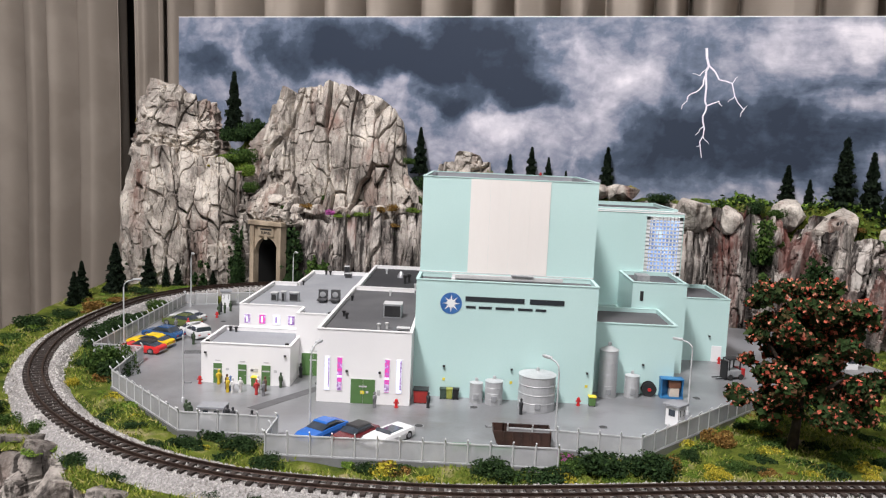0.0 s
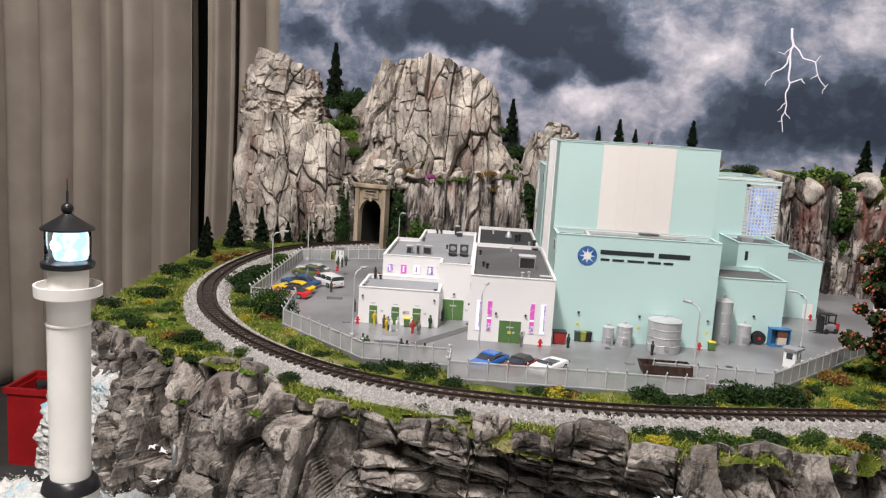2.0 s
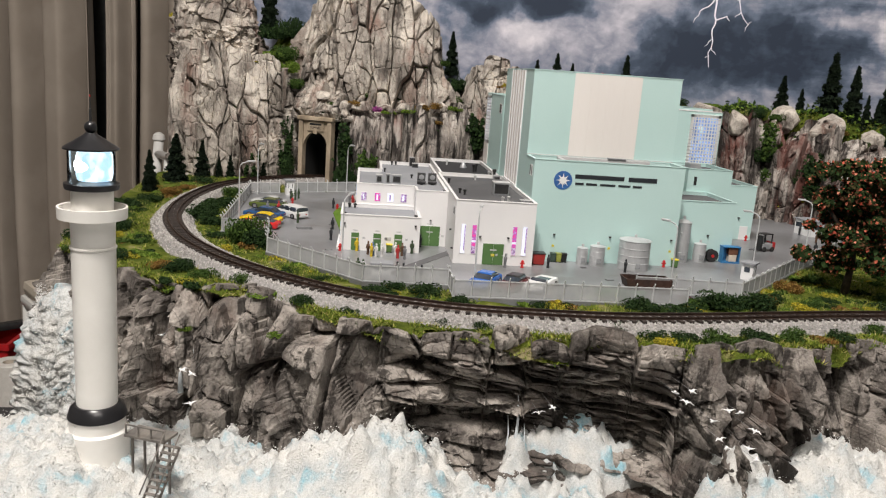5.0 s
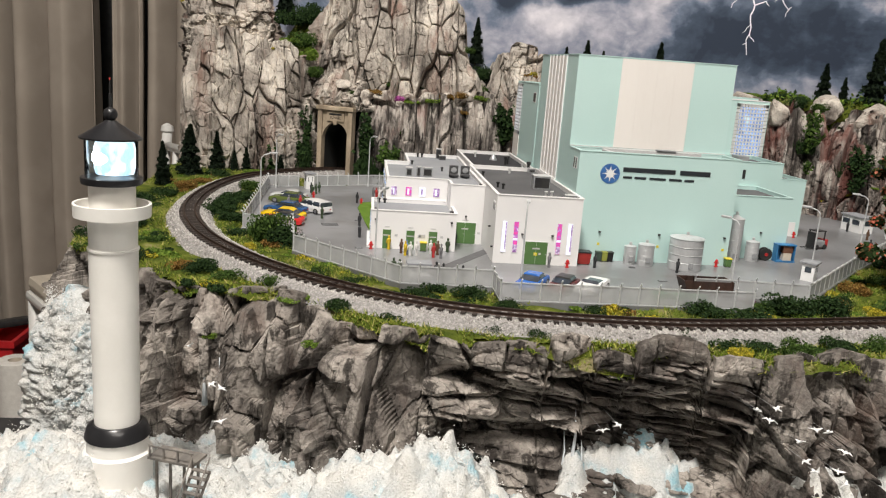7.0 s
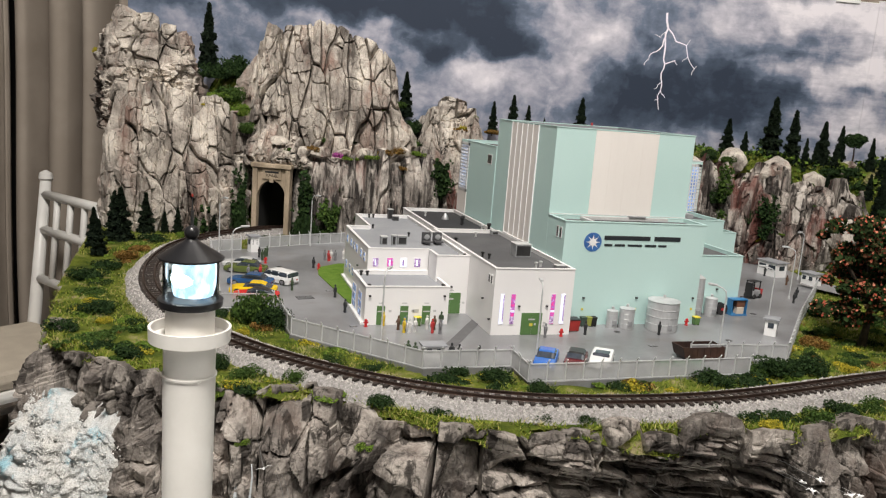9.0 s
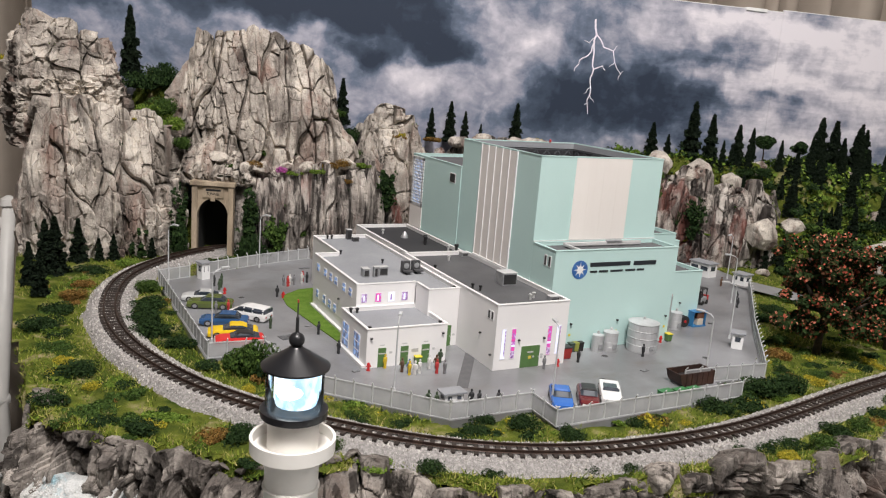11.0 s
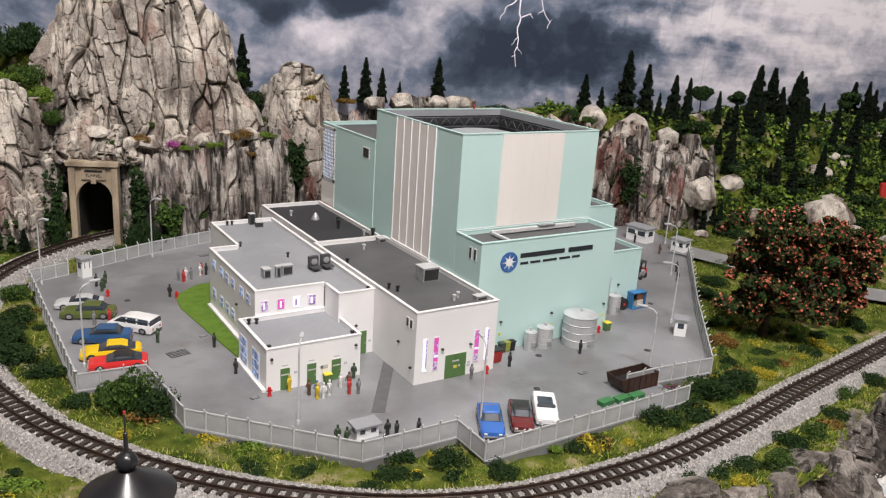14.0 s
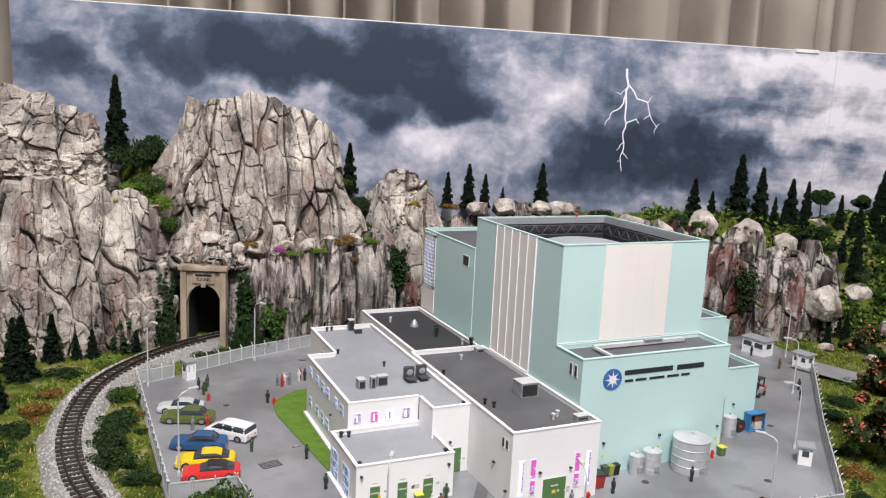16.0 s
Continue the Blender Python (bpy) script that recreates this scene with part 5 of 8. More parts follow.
for k in range(5):
    a = 11.77 + k * 0.226
    on_side(TOWER, "white_panel", a, a + 0.222, 0.97, 2.87, -0.688, 0.008, M_CREAM, "white ribbed cladding panel")
for k in range(6):
    a = 11.765 + k * 0.226
    on_side(TOWER, "rib", a - 0.008, a + 0.008, 0.97, 2.88, -0.688, 0.02, M_WHITE_TRIM, "white upright rib")
on_side(TOWER, "ledge", 11.76, 12.91, 0.955, 0.985, -0.688, 0.03, M_WHITE_TRIM, "white sill")
W, L, H0 = 2.388, 2.466, 2.885


def truss(x0, y0, x1, y1, n=9):
    bm = B()
    lo, hi = H0 - 0.27, H0 - 0.12
    tube(bm, [(x0, y0, lo), (x1, y1, lo)], 0.012, 6)
    tube(bm, [(x0, y0, hi), (x1, y1, hi)], 0.012, 6)
    for k in range(n):
        a, b, c = k / n, (k + 0.5) / n, (k + 1) / n
        p = lambda t, z: (x0 + (x1 - x0) * t, y0 + (y1 - y0) * t, z)  # noqa: E731
        tube(bm, [p(a, lo), p(b, hi)], 0.009, 5)
        tube(bm, [p(b, hi), p(c, lo)], 0.009, 5)
    return bm


for q in ((0.12, 0.14, W - 0.12, 0.14), (0.12, L - 0.14, W - 0.12, L - 0.14), (0.12, 0.14, 0.12, L - 0.14), (W - 0.12, 0.14, W - 0.12, L - 0.14)):
    part("truss", truss(*q), M_TRUSS, TOWER, "dark steel lattice truss round the open roof")
part("dome", lathe(B(), [(0.92 * math.cos(t), H0 - 0.42 + 0.27 * math.sin(t)) for t in np.linspace(0, 1.45, 12)], 48, W / 2, L / 2), M_DOME, TOWER, "pale grey reactor dome under the open roof")
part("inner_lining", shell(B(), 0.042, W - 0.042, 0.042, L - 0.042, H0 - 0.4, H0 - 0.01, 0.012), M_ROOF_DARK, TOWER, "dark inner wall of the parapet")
part("parapet_band", shell(B(), 0.056, W - 0.056, 0.056, L - 0.056, H0 - 0.10, H0 - 0.004, 0.02), M_ROOF_LIGHT, TOWER, "grey band inside the parapet")
part("beacon", lathe(B(), [(0.02, H0 + 0.01), (0.02, H0 + 0.05), (0.008, H0 + 0.06)], 10, W - 0.6, L - 0.05), mat("red_beacon", (0.5, 0.04, 0.04)), TOWER, "small red beacon")


def lattice(e, flat, a0, a1, z0, z1, at_, nx, nz):
    """A bluish lit window behind a white lattice. flat: 'x' when it runs along x."""
    if flat == "x":
        w = on_front(e, "window", a0, a1, z0, z1, at_, 0.005, M_LATTICE_GLOW, "lit window behind a fine white lattice")
        put = lambda a, b, c, d: on_front(e, "lattice_bar", a, b, c, d, at_, 0.016, M_WHITE_TRIM, "", w)  # noqa: E731
    else:
        w = on_side(e, "window", a0, a1, z0, z1, at_, 0.005, M_LATTICE_GLOW, "lit window behind a fine white lattice")
        put = lambda a, b, c, d: on_side(e, "lattice_bar", a, b, c, d, at_, 0.016, M_WHITE_TRIM, "", w)  # noqa: E731
    for k in range(nx + 1):
        a = a0 + (a1 - a0) * k / nx
        t = 0.03 if k in (0, nx) else 0.0095
        put(a - t, a + t, z0 - 0.03, z1 + 0.03)
    for k in range(nz + 1):
        z = z0 + (z1 - z0) * k / nz
        t = 0.03 if k in (0, nz) else 0.010
        put(a0 - 0.03, a1 + 0.03, z - t, z + t - 0.001)


lattice(EAST_TOWER, "x", 2.90, 3.43, 1.37, 2.28, 13.4, 9, 14)
on_front(EAST_TOWER, "white_panel", 2.86, 3.475, 1.25, 1.35, 13.4, 0.012, M_WHITE_TRIM, "white apron under the lattice")
lattice(REAR_TOWER, "y", 15.11, 15.56, 1.42, 2.33, -0.70, 7, 14)
on_side(REAR_TOWER, "white_panel", 15.07, 15.615, 0.95, 1.385, -0.70, 0.012, M_CREAM, "white apron under the lattice")
framed_side(REAR_TOWER, "window", 13.76, 13.98, 2.06, 2.24, -0.70, M_DARK, "small dark square window")
on_front(MID, "louvre", 2.6, 2.65, 1.1, 1.25, 12.25, 0.008, M_DARK, "narrow dark louvre")
on_front(FAR, "door", 4.0, 4.16, 0.0, 0.26, 13.1, 0.012, M_WHITE_TRIM, "white double door")
wall_light(FAR, 3.95, 0.42, 13.1)
wall_light(LOW, 2.45, 0.42, 11.06)
part("vent", box(B(), 0.1, 0.3, 0.2, 0.45, 1.34, 1.46, 0.01), M_GREYBOX, MID, "grey roof vent box")


# ---- roof things ----
def roof_unit(x, y, z, w, l, h, label, group="", casing=None):
    e = thing("roof_unit", label, "roof unit", x, y, z, group=group)
    part("casing", box(B(), -w / 2, w / 2, -l / 2, l / 2, 0, h, 0.006), casing or M_GREYBOX, e)
    part("grille", box(B(), -w / 2 + 0.015, w / 2 - 0.015, -l / 2 - 0.004, -l / 2 + 0.002, 0.02, h - 0.02), M_DARK, e, "black fan grille")
    part("lid", box(B(), -w / 2 - 0.005, w / 2 + 0.005, -l / 2 - 0.005, l / 2 + 0.005, h, h + 0.008), M_LID, e)
    return e


def fan_unit(x, y, z):
    e = thing("roof_unit", "upright black cooling unit with a round fan and a low tray", "roof unit", x, y, z, group="roof cooling units")
    part("casing", box(B(), -0.07, 0.07, -0.035, 0.035, 0, 0.19, 0.006), M_UNIT_DARK, e)
    ob = part("fan", lathe(B(), [(0.042, 0), (0.046, 0.01), (0.03, 0.012)], 20), M_GREYBOX, e, "round grey fan cover")
    ob.matrix_basis = at(0, -0.035, 0.12, 0, 90)
    tray = part("tray", box(B(), -0.07, 0.07, -0.17, -0.05, 0.04, 0.065, 0.005), M_UNIT_DARK, e)
    part("tray_foot", box(B(), -0.03, 0.03, -0.14, -0.08, 0.0, 0.04), M_UNIT_DARK, tray)
    return e


def vent_pipe(x, y, z, r=0.022, h=0.07, dark=True):
    e = thing("roof_vent", "short black roof vent pipe" if dark else "short pale roof vent pipe", "roof vent", x, y, z, group="roof vents")
    part("pipe", lathe(B(), [(r * 0.7, 0), (r * 0.7, h * 0.7)], 12), M_DARK if dark else M_LID, e)
    part("cowl", lathe(B(), [(r, h * 0.7), (r * 1.1, h * 0.75), (r * 1.1, h), (r * 0.6, h + 0.006)], 12), M_DARK if dark else M_LID, e)


ZR, ZO = 0.895, 0.835
roof_unit(-2.98, 12.2, ZO, 0.1, 0.13, 0.13, "grey roof cooling box", "roof cooling units")
roof_unit(-2.83, 12.15, ZO, 0.07, 0.07, 0.16, "pale grey slim roof unit", "roof cooling units")
roof_unit(-2.68, 12.22, ZO, 0.15, 0.09, 0.14, "grey roof cooling box with a black grille", "roof cooling units")
fan_unit(-2.25, 12.32, ZO)
fan_unit(-2.06, 12.34, ZO)
roof_unit(-2.28, 14.85, ZO, 0.09, 0.1, 0.18, "dark tall roof unit", "roof cooling units", M_UNIT_DARK)
roof_unit(-2.22, 14.65, ZO, 0.12, 0.08, 0.08, "low dark roof unit", "roof cooling units", M_UNIT_DARK)
for x, y in ((-2.85, 13.68), (-2.38, 12.95), (-1.95, 11.2), (-2.6, 14.88), (-2.68, 14.88)):
    vent_pipe(x, y, ZO)
for x, y in ((-3.45, 11.5), (-3.36, 11.48), (-3.5, 10.64), (-2.42, 10.66)):
    vent_pipe(x, y, 0.495, 0.026, 0.07)
roof_unit(-1.05, 11.2, ZR, 0.25, 0.22, 0.19, "grey steel rooftop box with a hatch", "roof cooling units")
for x, y, dk in ((-1.78, 12.2, True), (-1.72, 11.05, True), (-1.66, 10.92, True), (-1.15, 10.35, False), (-1.05, 10.42, False), (-1.25, 12.75, False)):
    vent_pipe(x, y, ZR, 0.025, 0.08, dk)
roof_unit(-0.82, 10.25, ZR, 0.16, 0.1, 0.06, "low pale roof box", "roof cooling units")
roof_unit(-0.82, 13.02, ZR, 0.12, 0.12, 0.07, "low pale roof box", "roof cooling units")
solo("roof_cowl", lathe(B(), [(0.07, 0), (0.065, 0.03), (0.03, 0.1), (0.012, 0.12)], 24), mat("bright_metal", (0.55, 0.55, 0.57), rough=0.5, metal=0.7), "bright metal cone cowl on the black roof", "roof vent", -1.25, 14.6, ZR)
for x, y in ((-1.55, 14.95), (-0.9, 13.45)):
    vent_pipe(x, y, ZR, 0.025, 0.09, False)
for x, y in ((-1.06, 14.1), (-1.12, 13.95), (-0.82, 13.3)):
    vent_pipe(x, y, ZR, 0.035, 0.15)

# ---- plants ----
M_LEAF_DARK = island_mat("leaf_dark", [(0.010, 0.022, 0.008), (0.02, 0.042, 0.013), (0.035, 0.065, 0.018)])
M_LEAF_MID = island_mat("leaf_mid", [(0.02, 0.042, 0.010), (0.045, 0.085, 0.018), (0.085, 0.14, 0.03)])
M_LEAF_LIGHT = island_mat("leaf_light", [(0.06, 0.11, 0.015), (0.12, 0.20, 0.03), (0.22, 0.30, 0.05)])
M_LEAF_RUST = island_mat("leaf_rust", [(0.07, 0.05, 0.015), (0.20, 0.10, 0.025), (0.30, 0.20, 0.06)])
M_LEAF_YELLOW = island_mat("leaf_yellow", [(0.10, 0.13, 0.02), (0.35, 0.30, 0.03), (0.62, 0.50, 0.05)])
M_LEAF_PINK = island_mat("leaf_pink", [(0.10, 0.10, 0.03), (0.50, 0.08, 0.40), (0.60, 0.15, 0.50)])
M_LEAF_CONIFER = island_mat("needle_dark", [(0.006, 0.011, 0.007), (0.010, 0.018, 0.010), (0.018, 0.030, 0.014)])
M_LEAF_FRUIT = island_mat("leaf_fruit", [(0.018, 0.035, 0.012), (0.03, 0.055, 0.015), (0.02, 0.04, 0.012), (0.04, 0.055, 0.018), (0.08, 0.035, 0.018)])
M_BLOSSOM = island_mat("orange_blossom", [(0.32, 0.05, 0.03), (0.48, 0.13, 0.08), (0.58, 0.25, 0.16)])
M_BARK = mat("bark", (0.07, 0.05, 0.035), (0.04, 0.03, 0.022), 150, 0.9, bump=0.8, grain=0.4)
M_BLADES = island_mat("grass_blades", [(0.045, 0.08, 0.012), (0.10, 0.15, 0.02), (0.19, 0.25, 0.03), (0.27, 0.29, 0.05), (0.42, 0.36, 0.15)])


def tri_leaves(name, centre, normal_hint, size, material, rnd, stretch=1.6):
    """A mesh of small folded leaves at the centres."""
    n = len(centre)
    d = rnd.normal(0, 1, (n, 3)) + normal_hint
    d /= np.linalg.norm(d, axis=1)[:, None] + 1e-9
    a = np.cross(d, rnd.normal(0, 1, (n, 3)))
    a /= np.linalg.norm(a, axis=1)[:, None] + 1e-9
    b = np.cross(d, a)
    s = (size * rnd.uniform(0.6, 1.4, n))[:, None]
    v = np.stack([centre - a * s * 0.5, centre + b * s * stretch * 0.5 + d * s * 0.2, centre + a * s * 0.5, centre - b * s * stretch * 0.5 + d * s * 0.2], 1)
    f = np.arange(4 * n).reshape(n, 4)
    me = bpy.data.meshes.new(name)
    me.from_pydata((v.reshape(-1, 3) * D).tolist(), [], f.tolist())
    me.materials.append(material)
    return me


def bush_cloud(rnd, n, lumps=7, flat=0.7):
    """Leaf places of a lumpy low shrub of unit half-width, standing on z = 0."""
    c = np.stack([rnd.uniform(-0.6, 0.6, lumps), rnd.uniform(-0.6, 0.6, lumps), rnd.uniform(0.2, 0.55, lumps) * flat], -1)
    r = rnd.uniform(0.28, 0.5, lumps)
    k = rnd.randint(0, lumps, n)
    d = rnd.normal(0, 1, (n, 3))
    d /= np.linalg.norm(d, axis=1)[:, None]
    p = c[k] + d * (r[k] * rnd.uniform(0.55, 1.05, n) ** 0.5)[:, None] * np.array([1, 1, flat])
    p[:, 2] = np.abs(p[:, 2])
    return p, d


BUSH = {}
for kind, material in (("dark", M_LEAF_DARK), ("mid", M_LEAF_MID), ("light", M_LEAF_LIGHT), ("rust", M_LEAF_RUST), ("yellow", M_LEAF_YELLOW), ("pink", M_LEAF_PINK)):
    for v in range(3):
        r_ = np.random.RandomState(len(BUSH) + 5)
        p_, d_ = bush_cloud(r_, 2600, 9 + 3 * v, 0.6 + 0.2 * v)
        BUSH[kind, v] = tri_leaves("bush", p_, d_ * 0.8, 0.07, material, r_)
BUSH_LABEL = {"dark": "low dark green foliage shrub on the grass", "mid": "leafy green foliage shrub on the grass", "light": "bright green ground-cover plant on the grass", "rust": "rust-brown autumn shrub on the ground", "yellow": "small shrub with yellow flowers", "pink": "small shrub with pink flowers"}
_bush_n = [0]


def land_z(x, y):
    return float(hill(np.array([x], float), np.array([y], float))[0])


def bush(kind, x, y, r, h=1.0, z=None):
    _bush_n[0] += 1
    ob = tagged(new("bush", BUSH[kind, _bush_n[0] % 3]), BUSH_LABEL[kind], "bush", "bushes on the layout")
    zz = (land_z(x, y) - 0.05) if z is None else z
    ob.matrix_basis = at(x, y, zz, _bush_n[0] * 77 % 360) @ Matrix.Diagonal((r, r, r * h, 1))
    return ob


def conifer_mesh(seed, n=3600):
    """A dense pointed conifer of unit height: tiers of drooping sprays round a trunk."""
    rnd = np.random.RandomState(seed)
    t = rnd.uniform(0, 1, n) ** 0.75
    tier = np.floor(t * 11) / 11
    inside = t * 11 - np.floor(t * 11)
    z = 1.0 - 0.97 * t
    rad = 0.205 * (0.05 + tier**0.85 + 0.10 * inside) * (0.85 + 0.25 * np.sin(tier * 40 + seed))
    a = rnd.uniform(0, 6.283, n)
    rad = rad * (0.9 + 0.16 * np.sin(a * 5 + tier * 31)) * rnd.uniform(0.35, 1.0, n) ** 0.45
    p = np.stack([rad * np.cos(a), rad * np.sin(a), z - 0.03 * rad / 0.2], -1)
    d = np.stack([np.cos(a), np.sin(a), np.full(n, -0.5)], -1)
    return tri_leaves("crown", p, d * 0.9, 0.036, M_LEAF_CONIFER, rnd, 2.0)


CROWNS = [conifer_mesh(k) for k in (3, 8, 21)]
TRUNK = to_mesh("trunk", lathe(B(), [(0.022, -0.06), (0.016, 0.3), (0.006, 0.9)], 8), M_BARK)
_con = [0]


def conifer(x, y, z, h, wide=1.0):
    _con[0] += 1
    e = thing("conifer", "dark green pointed conifer tree", "conifer", x, y, z, _con[0] * 63 % 360, group="conifers on the slopes")
    for name, me in (("crown", CROWNS[_con[0] % 3]), ("trunk", TRUNK)):
        ob = new(name, me)
        ob.parent = e
        ob.matrix_basis = Matrix.Diagonal((h * wide, h * wide, h, 1))
    return e


# conifers of the ridge: foot and height
for x, y, zf, h, w in ((-5.67, 18.9, 3.5, 1.38, 0.85), (-1.24, 18.45, 2.75, 1.02, 0.9), (1.25, 17.9, 2.5, 0.92, 0.95), (0.78, 17.95, 2.5, 0.75, 0.9), (1.62, 17.85, 2.5, 0.72, 0.9), (2.0, 17.75, 2.5, 0.45, 0.9),
                       (2.85, 17.55, 2.55, 0.94, 0.95), (6.36, 16.7, 2.35, 0.92, 1.1), (6.75, 16.55, 2.3, 0.7, 1.0), (7.31, 16.32, 2.3, 1.55, 0.95), (7.75, 16.1, 2.3, 1.28, 0.9), (7.95, 15.85, 2.2, 0.75, 0.8), (8.15, 15.75, 2.2, 0.7, 0.8)):
    conifer(x, y, zf - 0.05, h, w)
rnd5 = random.Random(12)
for k in range(80):
    s, d = rnd5.uniform(8.6, 17), rnd5.uniform(0.4, 2.8)
    x, y = bd(s, d)
    z = land_z(x, y)
    conifer(x, y, z - 0.05, rnd5.uniform(0.5, 0.95) + (0.45 if d < 1.0 else 0), rnd5.uniform(0.75, 1.1))
for x, y, h, w in ((-7.45, 14.8, 0.62, 1.2), (-7.2, 16.0, 0.98, 1.15), (-7.35, 16.4, 0.85, 1.1), (-6.8, 16.7, 0.8, 1.1), (-6.45, 16.75, 0.42, 1.1), (-6.2, 16.75, 0.5, 1.1), (-5.5, 16.95, 0.36, 1.3), (-7.6, 15.4, 0.7, 1.1)):
    conifer(x, y, land_z(x, y) - 0.03, h, w)


def pine(x, y, h, seed):
    """An open-crowned pine: bare stem and rounded leaf pads."""
    rnd = np.random.RandomState(seed)
    e = thing("pine_tree", "small round-crowned pine on the ridge", "tree", x, y, land_z(x, y) - 0.05, group="round pines")
    part("trunk", tube(B(), [(0, 0, 0), (0.02 * h, 0, 0.4 * h), (0, 0.02, 0.85 * h)], [0.035 * h, 0.025 * h, 0.012 * h], 7), M_BARK, e)
    pts, dd = [], []
    for k in range(7):
        c = np.array([rnd.uniform(-0.2, 0.2), rnd.uniform(-0.2, 0.2), rnd.uniform(0.5, 0.95)]) * h
        d = rnd.normal(0, 1, (260, 3))
        d /= np.linalg.norm(d, axis=1)[:, None]
        pts.append(c + d * np.array([0.2, 0.2, 0.13]) * h * rnd.uniform(0.6, 1, (260, 1)))
        dd.append(d)
    ob = new("crown", tri_leaves("crown", np.concatenate(pts), np.concatenate(dd), 0.05 * h, M_LEAF_DARK, rnd))
    ob.parent = e


for k, (s, d, h) in enumerate(((9.55, 0.7, 0.75), (10.6, 0.7, 0.7), (12.4, 0.8, 0.7), (14.2, 0.7, 0.8))):
    pine(*bd(s, d), h, k + 40)


def fruit_tree(x, y, h, wide, seed, lean):
    """A broad tree with twisting limbs, dense dark leaves and orange-red blossom."""
    rnd = np.random.RandomState(seed)
    e = thing("fruit_tree", "broad dark tree covered in orange-red blossom", "tree", x, y, land_z(x, y) - 0.04, group="blossoming trees")
    part("trunk", tube(B(), [(0, 0, 0), (lean * 0.3, 0, 0.18 * h), (lean * 0.5, 0.02, 0.34 * h), (lean, 0, 0.55 * h)], [0.032 * h, 0.022 * h, 0.019 * h, 0.011 * h], 10), M_BARK, e)
    ends = []
    for k in range(9):
        a = k * 2.4 + rnd.uniform(-0.3, 0.3)
        r, zz = wide * rnd.uniform(0.45, 0.85), h * rnd.uniform(0.35, 0.85)
        ex, ey = lean + r * math.cos(a), r * math.sin(a)
        part("limb", tube(B(), [(lean * 0.5, 0.02, 0.32 * h), (ex * 0.5 + lean * 0.2, ey * 0.5, zz * 0.75), (ex, ey, zz)], [0.025 * h, 0.014 * h, 0.005 * h], 6), M_BARK, e)
        ends.append((ex, ey, zz))
    pts, dd = [], []
    for k in range(110):
        b = np.array(ends[k % 9]) * rnd.uniform(0.35, 1.1)
        c = np.array([b[0] + rnd.uniform(-0.2, 0.2) * wide, b[1] + rnd.uniform(-0.2, 0.2) * wide, h * (0.20 + 0.78 * rnd.rand() * (1 - 0.55 * (np.hypot(b[0], b[1]) / wide) ** 2))])
        d = rnd.normal(0, 1, (190, 3))
        d /= np.linalg.norm(d, axis=1)[:, None]
        pts.append(c + d * rnd.uniform(0.09, 0.19) * wide * np.array([1, 1, 0.75]) * rnd.uniform(0.3, 1, (190, 1)))
        dd.append(d)
    p, d = np.concatenate(pts), np.concatenate(dd)
    ob = new("crown", tri_leaves("crown", p, d, 0.062, M_LEAF_FRUIT, rnd, 1.3))
    ob.parent = e
    k = rnd.choice(len(p), 4600, replace=False)
    ob = new("blossom", tri_leaves("blossom", p[k] + d[k] * 0.03, d[k], 0.040, M_BLOSSOM, rnd, 1.2))
    ob.parent = e
    tagged(ob, "scattered orange-red blossom")


fruit_tree(3.84, 9.3, 2.12, 0.94, 5, 0.1)
fruit_tree(5.42, 9.15, 1.85, 0.6, 6, 0.05)

